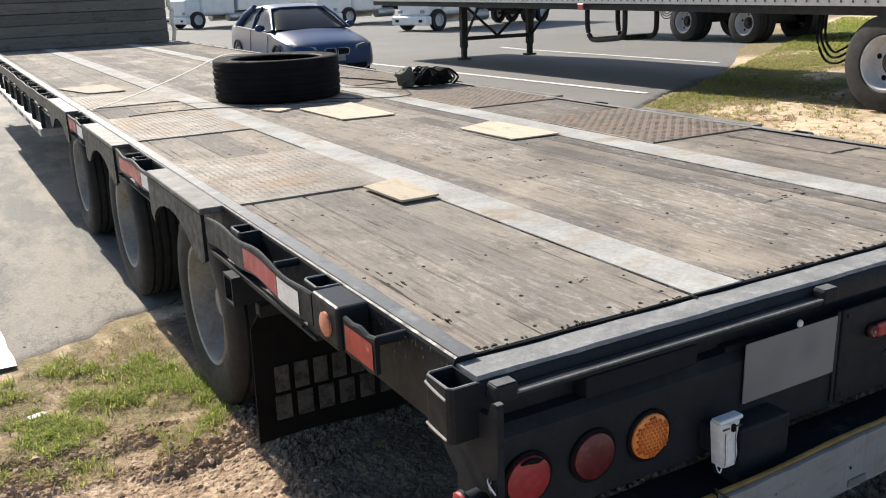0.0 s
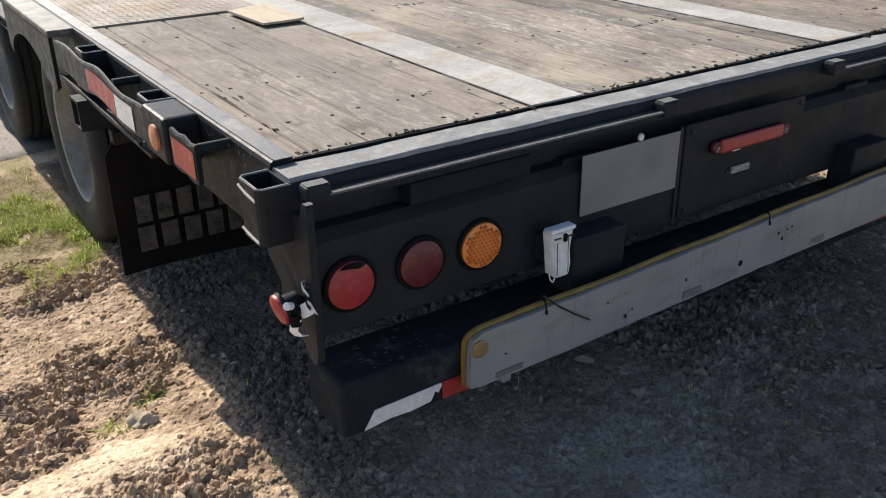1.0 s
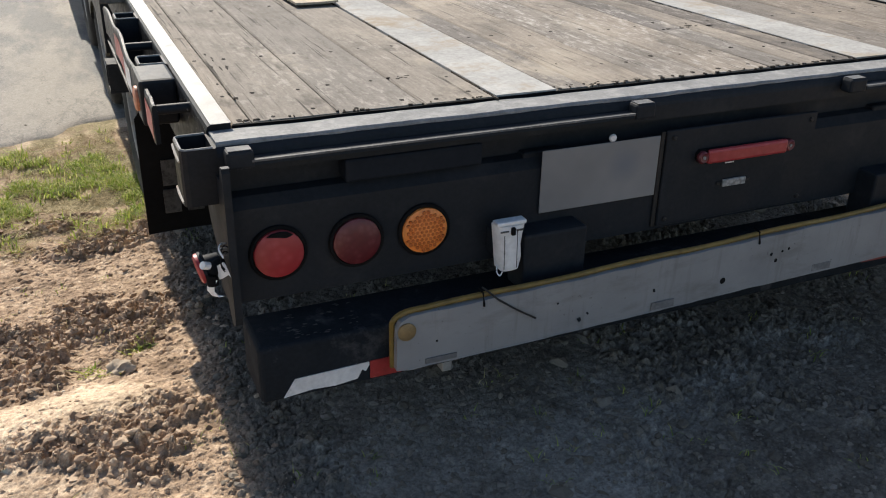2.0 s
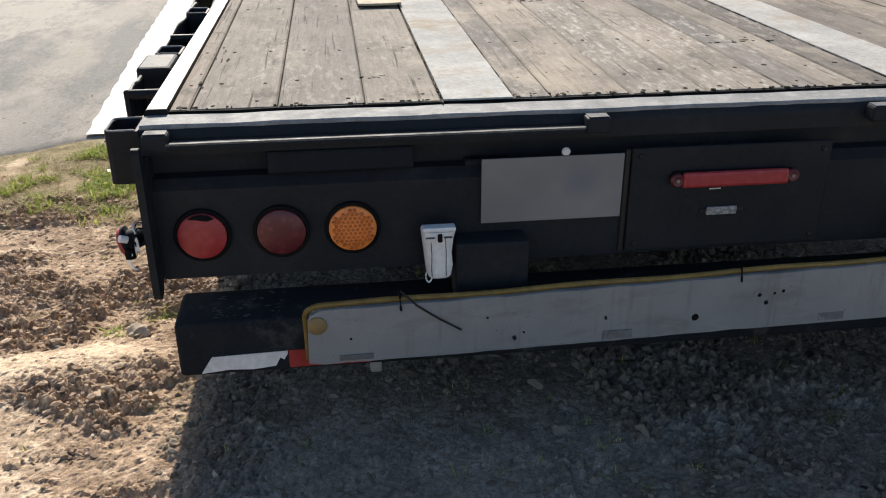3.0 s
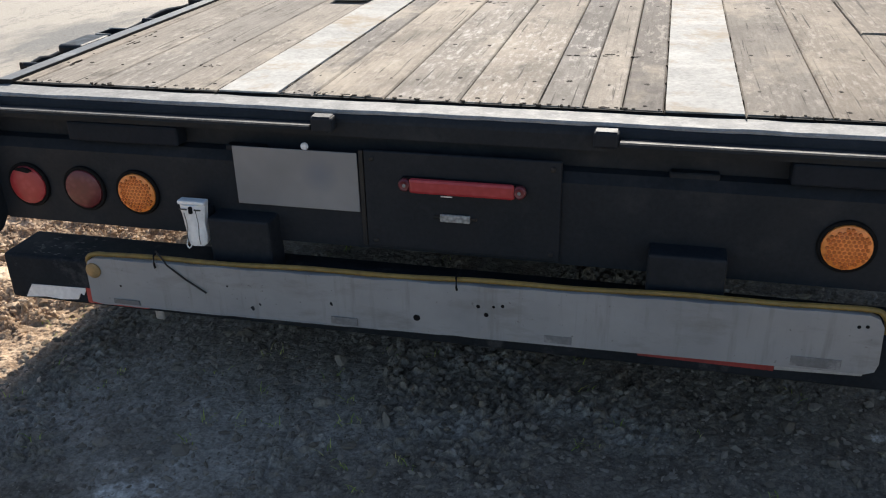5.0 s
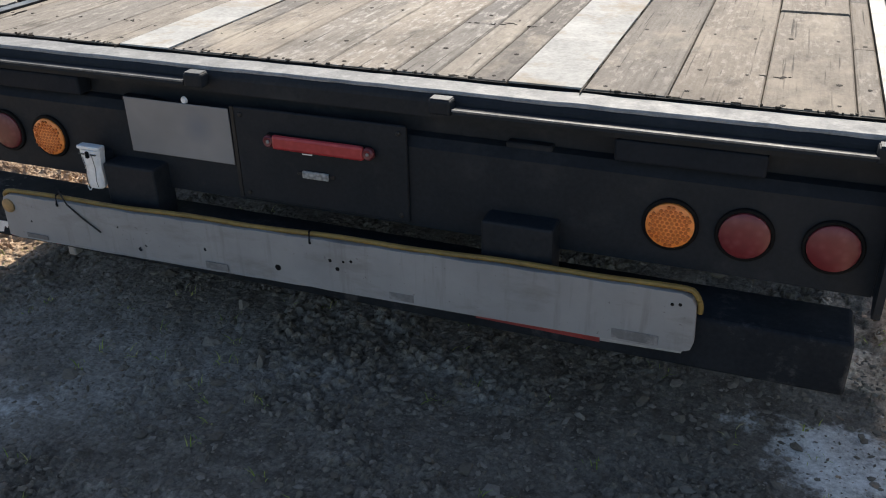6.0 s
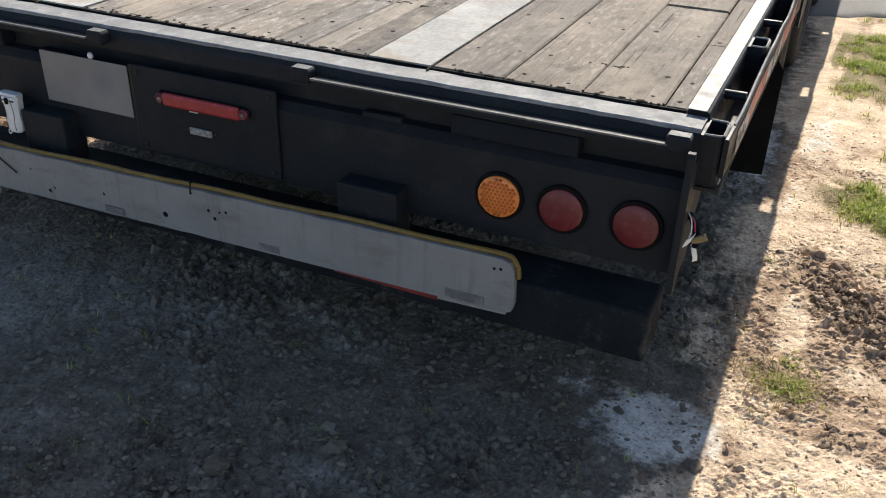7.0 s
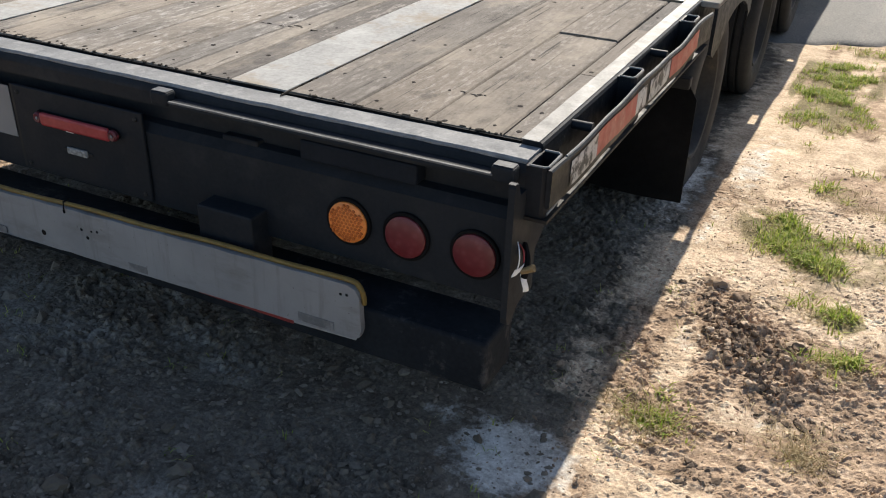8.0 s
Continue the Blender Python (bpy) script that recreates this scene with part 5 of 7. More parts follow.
for bay, edges in enumerate((LEFT, MID, RIGHT)):
    for i, (x0, x1) in enumerate(zip(edges, edges[1:])):
        stops = [0.095 + 0.002 * ((i * 7 + bay) % 3 - 1)]
        if bay != 1:
            for t0 in [t for t in TREADS if (t[0] < 0) == (bay == 0)]:
                stops += [t0[2], t0[3]]
        cuts = CUTS.get((bay, i), [])
        far = [6.4 + 0.9 * ((i * 7 + bay * 3) % 5) / 2.0, 9.4 + 0.5 * ((i * 5 + bay) % 4)]
        ys = sorted(set(stops + cuts + far + [13.2]))
        for y0, y1 in zip(ys, ys[1:]):
            if bay != 1 and any(abs(y0 - t0[2]) < 1e-6 and (t0[0] < 0) == (bay == 0) for t0 in TREADS):
                continue
            if y1 - y0 < 0.05:
                continue
            pl += 1
            part("plank", plank_mesh(x0, x1, y0, y1, pl * 3.3, 0.005 if bay == 2 and i == 2 and y0 == 0.935 else 0.0), M_PLANKOLD if bay == 2 or (bay == 1 and i == 6) else M_PLANKWORN if bay == 1 and 1 < i < 5 else M_PLANK, trailer)
        for y in NAIL_Y:
            if bay != 1 and any(t0[2] - 0.02 < y < t0[3] + 0.02 and (t0[0] < 0) == (bay == 0) for t0 in TREADS):
                continue
            for fx in ((0.22, 0.78) if x1 - x0 > 0.1 else (0.5,)):
                px, py, r = x0 + (x1 - x0) * (fx + 0.08 * (RNG.random() - 0.5)), y + 0.05 * (RNG.random() - 0.5), 0.0032 + 0.0036 * RNG.random()
                a = RNG.random()
                prism(nails, [(px + r * (0.7 + 0.6 * RNG.random()) * math.cos(a + q * 1.05), py + 1.1 * r * math.sin(a + q * 1.05)) for q in range(6)], lambda u, v, w: (u, v, w), DECK - 0.003, DECK + 0.0009)
part("nail_head", nails, M_NAIL, trailer, "dark nail holes")["kind"] = "stuff"
# splintered spots and tarry rags at plank ends
spl = bmesh.new()
for cx, cy, rx, ry, k in ((-0.752, 0.312, 0.03, 0.012, 9), (-1.125, 0.62, 0.02, 0.13, 16), (-1.15, 0.30, 0.015, 0.10, 12), (0.05, 1.55, 0.06, 0.02, 12), (0.3, 0.58, 0.05, 0.012, 10), (-0.1, 1.72, 0.08, 0.01, 10), (0.24, 0.567, 0.06, 0.006, 10), (1.03, 0.935, 0.08, 0.006, 12), (-0.35, 0.115, 0.09, 0.008, 16), (0.3, 0.10, 0.06, 0.008, 12), (0.98, 0.30, 0.03, 0.012, 8), (-0.19, 1.30, 0.06, 0.02, 9)):
    for q in range(2 + k // 3):
        px, py = cx + rx * 1.2 * (2 * RNG.random() - 1) * (q > 0), cy + ry * (2 * RNG.random() - 1) * (q > 0)
        ra, rb = 0.010 * (0.3 + 1.0 * RNG.random() ** 2), 0.0035 * (0.4 + 0.9 * RNG.random())
        if ry > rx:
            ra, rb = rb * 0.7, ra * 2.2
        prism(spl, [(px + ra * math.cos(a * 0.449) * (0.45 + 0.75 * RNG.random()), py + rb * math.sin(a * 0.449) * (0.45 + 0.75 * RNG.random())) for a in range(14)], lambda u, v, w_: (u, v, w_), DECK - 0.002, DECK + 0.0014)
part("splintered_wood", spl, M_DARKWOOD, trailer, "dark splintered spots")["kind"] = "stuff"
# torn plank ends and tar along the sill and beside the steel strips
tar = bmesh.new()
for _ in range(120):
    px = -1.17 + 2.34 * RNG.random()
    if -0.625 < px < -0.457 or 0.422 < px < 0.603:
        continue
    py, ra, rb = 0.096 + 0.010 * RNG.random() ** 2, 0.002 + 0.006 * RNG.random() ** 2, 0.002 + 0.003 * RNG.random()
    prism(tar, [(px + ra * math.cos(q * 0.7854) * (0.5 + 0.7 * RNG.random()), py + rb * math.sin(q * 0.7854) * (0.5 + 0.7 * RNG.random())) for q in range(8)], lambda u, v, w: (u, v, w), DECK - 0.004, DECK + 0.0012 + 0.002 * RNG.random())
for sx in (-0.619, -0.4635, 0.4285, 0.5965):
    for _ in range(26):
        px, py = sx + 0.002 * (RNG.random() - 0.5), 0.11 + 1.6 * RNG.random() ** 1.3
        ra, rb = 0.0012 + 0.0016 * RNG.random(), 0.012 + 0.045 * RNG.random()
        prism(tar, [(px - ra, py - rb * 0.6), (px + ra * 0.4, py - rb), (px + ra, py + rb * 0.3), (px + ra * 0.2, py + rb), (px - ra * 0.8, py + rb * 0.5)], lambda u, v, w: (u, v, w), DECK - 0.004, DECK + 0.0010)
part("torn_edges", tar, M_DARKWOOD, trailer, "dark torn plank ends and tar")["kind"] = "stuff"
# scraped paint on the side beams near the rear corners
scrape = {-1: bmesh.new(), 1: bmesh.new()}
for side in (-1, 1):
    for _ in range(70):
        y, z = 0.10 + 0.42 * RNG.random() ** 1.6, 0.765 - 0.075 * RNG.random() ** 1.5
        w, h = 0.0004 + 0.0010 * RNG.random() ** 2, 0.001 + 0.013 * RNG.random() ** 3
        lean = 0.6 * h * (RNG.random() - 0.3)
        prism(scrape[side], [(y - w, z), (y + w, z + 0.001), (y + w * 0.6 + lean, z - h), (y - w * 0.4 + lean, z - h * 0.9)], lambda u, v, q: (side * q, u, v), 1.2358, 1.2366)
    part("scraped_paint", scrape[side], M_LIP, trailer, "bright scrapes through the black paint")["kind"] = "stuff"
# added black strip in place of the shade and dirt on the plank ends
part("gap_dark_strip", wavy_bar(-1.186, 1.186, 0.0890, 0.0925, 0.732, 0.7685, 160, 0.0014, 5), M_FLAP, trailer, "black strip for shaded, dirty plank ends along the sill")

# chassis, axles, wheels, mud flaps
for x in (-0.52, 0.52):
    part("chassis_beam", cbox(x - 0.06, x + 0.06, 0.12, 13.3, 0.46, 0.694, 0.004), M_BLACKDULL, trailer)
for k in range(20):
    y = 0.35 + 0.62 * k
    part("cross_member", cbox(-1.187, 1.187, y, y + 0.06, 0.625, 0.694), M_BLACKDULL, trailer)

R_T, R_R = 0.395, 0.232
tyre_prof = [(R_R, -0.095), (R_R + 0.012, -0.108), (R_R + 0.06, -0.122), (R_T - 0.045, -0.121), (R_T - 0.014, -0.110), (R_T - 0.004, -0.097)]
for g in (-0.062, -0.021, 0.021, 0.062):
    tyre_prof += [(R_T, g - 0.008), (R_T - 0.012, g - 0.005), (R_T - 0.012, g + 0.005), (R_T, g + 0.008)]
tyre_prof += [(R_T - 0.004, 0.097), (R_T - 0.014, 0.110), (R_T - 0.045, 0.121), (R_R + 0.06, 0.122), (R_R + 0.012, 0.108), (R_R, 0.095)]
TYRE = finish("tyre", lathe(bmesh.new(), tyre_prof, AX_X, 56, True), M_RUBBER, (0, 0, 0), True)
RIM = finish("rim", lathe(bmesh.new(), [(R_R + 0.009, 0.104), (R_R + 0.004, 0.112), (R_R - 0.006, 0.108), (R_R - 0.012, 0.09), (R_R - 0.022, 0.03), (R_R - 0.03, -0.02), (R_R - 0.06, -0.045), (0.13, -0.05), (0.12, -0.052), (0.115, -0.02), (0.10, 0.015), (0.06, 0.03), (0.055, 0.055), (0.0, 0.06)], AX_X, 48), M_RIM, (0, 0, 0), True)
# right-hand rims: the white rim recoloured dark, as that side is shaded
RIM_SHADED = RIM.copy()
RIM_SHADED.materials[0] = M_RIMDARK
NUT = finish("nut", lathe(bmesh.new(), [(0.014, -0.052), (0.014, -0.03), (0.010, -0.022), (0, -0.022)], Matrix.Rotation(radians(90), 4, "Y") @ Matrix.Translation((0.165, 0, 0)), 6), M_BLACKDULL, (0, 0, 0), False)
for yc in WHEEL_Y:
    part("axle", lathe(bmesh.new(), [(0, -1.0), (0.065, -1.0), (0.065, 1.0), (0, 1.0)], Matrix.Translation((0, yc, 0.30)) @ AX_X, 16), M_BLACKDULL, trailer, "", True)
    for x in (-0.52, 0.52):
        part("axle_hanger", cbox(x - 0.04, x + 0.04, yc - 0.10, yc + 0.10, 0.30, 0.459, 0.004), M_BLACKDULL, trailer)
    for side in (-1, 1):
        for inner, off in ((0, 1.118), (1, 0.845)):
            turn = Matrix.Rotation(radians(180 if side < 0 else 0), 4, "Z") @ Matrix.Rotation(radians(yc * 37), 4, "X")
            m = Matrix.Translation(Vector((side * off, yc, 0.297)) - trailer.location) @ turn
            wheel = placed("wheel", TYRE, m, trailer, "dusty black trailer tyre on a dirty white rim" if side < 0 else "dusty black trailer tyre on a shade-darkened rim")
            if not inner:
                rim = placed("rim", RIM if side < 0 else RIM_SHADED, Matrix(), wheel, "dirty white steel rim" if side < 0 else "steel rim coloured dark for the shaded side")
                for k in range(8):
                    placed("nut", NUT, Matrix.Rotation(radians(45 * k), 4, "X"), rim)

def flap(xa, xb, y):
    bm = bmesh.new()
    nx, nz = 8, 10
    fr, bk = [], []
    for j in range(nz + 1):
        z = 0.055 + (0.50 - 0.055) * j / nz
        inset = 0.03 * max(0, (j - nz + 1)) ** 1
        for lst, dy in ((fr, -0.004), (bk, 0.004)):
            lst.append([bm.verts.new((xa + inset + (xb - xa - 2 * inset) * i / nx, y + dy + 0.012 * math.sin(i * 0.8) * (1 - j / nz) + 0.02 * (1 - j / nz), z)) for i in range(nx + 1)])
    for lst in (fr, bk):
        for j in range(nz):
            for i in range(nx):
                bm.faces.new((lst[j][i], lst[j][i + 1], lst[j + 1][i + 1], lst[j + 1][i]))
    for j in range(nz):
        for i in (0, nx):
            bm.faces.new((fr[j][i], fr[j + 1][i], bk[j + 1][i], bk[j][i]))
    for i in range(nx):
        for j in (0, nz):
            bm.faces.new((fr[j][i], fr[j][i + 1], bk[j][i + 1], bk[j][i]))
    return bm


for xa, xb, y in ((-1.282, -0.66, 1.25), (0.66, 1.288, 1.50)):
    fl = part("mud_flap", flap(xa, xb, y), M_FLAP, trailer, "black rubber mud flap with faded grey marking" if xa < 0 else "plain black rubber mud flap")
    part("flap_hanger", cbox(xa + 0.03, xb - 0.03, y - 0.015, y + 0.025, 0.49, 0.53, 0.003), M_BLACKDULL, trailer)
    part("flap_post", cbox(-0.70 if xa < 0 else 0.66, -0.66 if xa < 0 else 0.70, y - 0.015, y + 0.025, 0.53, 0.625), M_BLACKDULL, trailer)
    if xa < 0:
        for z0, z1, x0, pitch, count in ((0.226, 0.314, -1.219, 0.0655, 8), (0.128, 0.211, -1.222, 0.0735, 7)):
            lean = 0.020 * (1 - (z0 - 0.055) / 0.45)
            for k in range(count):
                x = x0 + k * pitch
                part("marking_bar", cbox(x, x + pitch * 0.72, y + lean - 0.0155, y + lean - 0.010, z0, z1, 0.001), M_MARK, fl)
# underslung tray on the left side
tray = part("side_tray", cbox(-1.34, -1.10, 6.0, 10.4, 0.44, 0.50, 0.006), M_ALU, trailer, "grey aluminium tray slung below the deck")
for k in range(8):
    part("tray_post", cbox(-1.32, -1.29, 6.05 + 0.61 * k, 6.09 + 0.61 * k, 0.50, 0.66), M_BLACKDULL, trailer)
    part("tray_slot", cbox(-1.343, -1.3405, 6.15 + 0.55 * k, 6.45 + 0.55 * k, 0.455, 0.485), M_BLACKDULL, tray)


# ---- loads on the deck ----
def sheet(corners, z0, z1, name, label, mat):
    """A thin sawn sheet with the given corners, slightly bowed."""
    bm = bmesh.new()
    a, b, c, d = [Vector((x, y, 0)) for x, y in corners]
    n = 5
    lo, hi = [], []
    for lst, z in ((lo, z0), (hi, z1)):
        for j in range(n + 1):
            for i in range(n + 1):
                s, t = i / n, j / n
                p = (a * (1 - s) + b * s) * (1 - t) + (d * (1 - s) + c * s) * t
                lst.append(bm.verts.new((p.x, p.y, z + 0.0015 * (s - 0.5) ** 2 * 4 + 0.0015 * t * s)))
    for lst in (lo, hi):
        for j in range(n):
            for i in range(n):
                k = j * (n + 1) + i
                bm.faces.new((lst[k], lst[k + 1], lst[k + n + 2], lst[k + n + 1]))
    rim = [i for i in range(n)] + [i * (n + 1) + n for i in range(n)] + [n * (n + 1) + n - i for i in range(n)] + [(n - i) * (n + 1) for i in range(n)]
    for p, q in zip(rim, rim[1:] + rim[:1]):
        bm.faces.new((lo[p], lo[q], hi[q], hi[p]))
    cen = sum((Vector((x, y, 0)) for x, y in corners), Vector()) / 4
    return solid(name, bm, mat, (cen.x, cen.y, z0), label, "plywood sheet", "plywood pieces on the deck")


sheet([(-0.762, 1.50), (-0.600, 1.563), (-0.612, 1.233), (-0.752, 1.233)], DECK + 0.008, DECK + 0.015, "plywood_sheet", "small tan plywood offcut on the steel strip", M_PLYOLD)
sheet([(0.17, 2.405), (0.425, 2.505), (0.44, 1.97), (0.188, 1.985)], DECK + 0.003, DECK + 0.008, "plywood_sheet", "pale plywood sheet lying on the planks", M_PLY)
sheet([(-0.17, 3.64), (0.182, 3.70), (0.156, 3.05), (-0.145, 3.075)], DECK + 0.003, DECK + 0.008, "plywood_sheet", "pale plywood sheet beside the loose tyre", M_PLY)
sheet([(-1.17, 6.10), (-0.80, 6.15), (-0.775, 5.535), (-1.03, 5.555)], DECK + 0.003, DECK + 0.008, "plywood_sheet", "pale plywood sheet near the deck edge", M_PLYOLD)
sheet([(-0.36, 3.78), (-0.27, 3.80), (-0.21, 3.66), (-0.30, 3.62)], DECK + 0.003, DECK + 0.010, "plywood_sheet", "small pale plywood scrap by the tyre", M_PLY)

R = 0.405
tyre = thing("loose_tyre", (-0.03, 4.36, DECK), "worn black tyre lying flat on the deck", "tyre")
at_tyre = Matrix.Translation((-0.03, 4.36, DECK + 0.004))
tread = [(0.400, 0.035)]
for g in (0.065, 0.105, 0.150, 0.195):
    tread += [(R, g - 0.012), (R - 0.006, g - 0.005), (R - 0.006, g + 0.005), (R, g + 0.012)]
tread += [(0.400, 0.225), (0.376, 0.222), (0.378, 0.13), (0.376, 0.04)]
part("tread", lathe(bmesh.new(), tread, at_tyre, 72, True), M_TYREBLACK, tyre, "grooved tread", True)
for low in (1, 0):
    wall = [(0.402, 0.2255), (0.400, 0.246), (0.390, 0.256), (0.37, 0.258), (0.31, 0.254), (0.300, 0.254), (0.300, 0.250), (0.355, 0.236), (0.376, 0.2225)]
    wall = [(r, 0.26 - h) for r, h in wall[::-1]] if low else wall
    sw = part("sidewall", lathe(bmesh.new(), wall, at_tyre, 72, True), M_TYREBLACK, tyre, "worn black sidewall", True)
    bead = [(0.2998, 0.253), (0.291, 0.251), (0.286, 0.246), (0.290, 0.238), (0.2998, 0.240)]
    part("bead", lathe(bmesh.new(), [(r, 0.26 - h) for r, h in bead[::-1]] if low else bead, at_tyre, 72, True), M_RUBBER, sw, "", True)
solid("strap", tube(bmesh.new(), curve_pts([(-1.25, 4.50, DECK + 0.006), (-1.16, 4.53, DECK + 0.012), (-0.95, 4.58, DECK + 0.055), (-0.62, 4.64, DECK + 0.15), (-0.36, 4.665, DECK + 0.245), (-0.27, 4.66, DECK + 0.272), (-0.17, 4.62, DECK + 0.272)], 6), 0.012, 8, 0.25), M_STRAP, (-1.2, 4.52, DECK), "pale webbing strap stretched up over the tyre", "strap")
solid("cable", tube(bmesh.new(), curve_pts([(-1.05, 4.02, DECK + 0.012), (-0.8, 4.06, DECK + 0.012), (-0.5, 4.04, DECK + 0.008), (-0.33, 3.92, DECK + 0.008), (-0.1, 3.78, DECK + 0.022), (0.2, 3.76, DECK + 0.008)], 6), 0.0030, 6), M_DARKWOOD, (-0.5, 4.0, DECK), "thin dark brown cable lying on the planks", "cable")
solid("cable", tube(bmesh.new(), curve_pts([(0.35, 4.65, DECK + 0.008), (0.5, 4.5, DECK + 0.008), (0.66, 4.22, DECK + 0.009), (0.72, 4.0, DECK + 0.009), (0.58, 3.72, DECK + 0.010), (0.32, 3.82, DECK + 0.008), (0.1, 4.05, DECK + 0.008)], 6), 0.0030, 6), M_DARKWOOD, (0.5, 4.2, DECK), "thin dark brown cable curling over the deck", "cable")
solid("cable", tube(bmesh.new(), curve_pts([(0.42, 5.9, DECK + 0.008), (0.6, 5.4, DECK + 0.012), (0.78, 4.9, DECK + 0.014), (0.9, 4.5, DECK + 0.012)], 6), 0.005, 6), M_FLAP, (0.6, 5.3, DECK), "black cable running to the tarp heap", "cable")


def lump(bm, c, r, squash, seed, sub=3, rough=0.35):
    vs = bmesh.ops.create_icosphere(bm, subdivisions=sub, radius=1)["verts"]
    for v in vs:
        d = v.co.normalized()
        k = 1 + rough * noise.noise(d * 1.9 + Vector((seed, 0, 0))) + rough * 0.5 * noise.noise(d * 4.5 + Vector((seed, 3, 0)))
        v.co = Vector((c[0] + d.x * r[0] * k, c[1] + d.y * r[1] * k, max(c[2], c[2] + squash + d.z * r[2] * k)))
    return bm


heap = thing("tarp_heap", (0.92, 4.2, DECK + 0.008), "dark crumpled bag and strap heap on the deck", "tarp heap")
part("bag", lump(bmesh.new(), (0.83, 4.2, DECK + 0.009), (0.07, 0.08, 0.075), 0.05, 3, 3, 0.4), M_GREEN, heap, "olive canvas bag", True)
part("folds", lump(bmesh.new(), (0.96, 4.18, DECK + 0.009), (0.10, 0.08, 0.07), 0.045, 8, 3, 0.7), M_FLAP, heap, "crumpled black tarp", True)
part("folds", lump(bmesh.new(), (1.08, 4.17, DECK + 0.009), (0.075, 0.07, 0.055), 0.04, 14, 3, 0.7), M_FLAP, heap, "crumpled black tarp", True)
for k in range(4):
    y = 4.08 + 0.05 * k
    part("strap_loop", tube(bmesh.new(), curve_pts([(0.86, y, DECK + 0.05), (0.93, y - 0.02, DECK + 0.13), (1.02, y, DECK + 0.10), (1.10, y + 0.01, DECK + 0.115), (1.17, y, DECK + 0.06), (1.12, y - 0.03, DECK + 0.02)], 6), 0.008, 6), (M_FLAP, M_GREEN, M_MARK, M_FLAP)[k], heap)

# stacked timbers across the front of the deck
stack = thing("timber_stack", (-0.06, 12.2, DECK + 0.004), "stack of long grey weathered timbers across the deck", "timber stack")
z = DECK + 0.004
for k, h in enumerate((0.16, 0.15, 0.15, 0.14, 0.15)):
    y0 = 11.95 + 0.012 * ((k * 7) % 3)
    for j in range(3):
        part("timber", cbox(-1.20 + 0.012 * ((k + j) % 2), 1.085 - 0.015 * ((k * 3 + j) % 3), y0 + 0.24 * j, y0 + 0.236 + 0.24 * j, z, z + h - 0.004, 0.006), M_STACK, stack)
    z += h
solid("strap_bundle", tube(bmesh.new(), curve_pts([(1.15, 11.98, DECK + 0.012), (1.17, 11.95, DECK + 0.16), (1.14, 11.93, DECK + 0.3), (1.17, 11.96, DECK + 0.42), (1.13, 11.99, DECK + 0.50), (1.15, 11.97, DECK + 0.64)], 6), 0.028, 8), M_STRAP, (1.15, 11.96, DECK), "frayed tan strap bundle beside the timber stack", "strap bundle")


# ---- parked vehicles ----
def road_at(y):
    return float(road_z(np.array(float(y))))


def simple_tyre(r, w, rr):
    return finish("tyre", lathe(bmesh.new(), [(rr, -w * 0.42), (rr + 0.02, -w * 0.5), (r - 0.05, -w * 0.5), (r - 0.01, -w * 0.42), (r, -w * 0.2), (r - 0.012, -w * 0.1), (r, 0), (r - 0.012, w * 0.1), (r, w * 0.2), (r - 0.01, w * 0.42), (r - 0.05, w * 0.5), (rr + 0.02, w * 0.5), (rr, w * 0.42)], AX_X, 40, True), M_RUBBER, (0, 0, 0), True)


def simple_rim(rr, w, mat, depth):
    """A dished rim: bright lip, barrel running in to a disc, set in by the given depth."""
    prof = [(rr + 0.008, w * 0.45), (rr - 0.010, w * 0.46), (rr - 0.022, w * 0.36), (rr - 0.030, w * 0.45 - depth + 0.02), (rr * 0.84, w * 0.45 - depth), (rr * 0.30, w * 0.45 - depth), (0, w * 0.45 - depth)]
    return finish("rim", lathe(bmesh.new(), prof, AX_X, 36), mat, (0, 0, 0), True)


T_BIG, R_BIG = simple_tyre(0.52, 0.28, 0.29), simple_rim(0.29, 0.28, M_RIMVAN, 0.17)
RIM_HOLE = finish("rim_hole", lathe(bmesh.new(), [(0.0, -0.010), (0.030, -0.010), (0.030, 0.003), (0.0, 0.003)], Matrix.Translation((-0.0425, 0.205, 0)) @ AX_X, 14), M_FLAP, (0, 0, 0), False)
HUB = finish("hub", lathe(bmesh.new(), [(0.0, -0.046), (0.148, -0.046), (0.148, -0.034), (0.09, -0.030), (0.085, 0.03), (0.06, 0.05), (0.0, 0.05)], AX_X, 28), M_RIMDARK, (0, 0, 0), False)
T_CAR, R_CAR = simple_tyre(0.32, 0.22, 0.22), simple_rim(0.22, 0.22, M_ALU, 0.05)


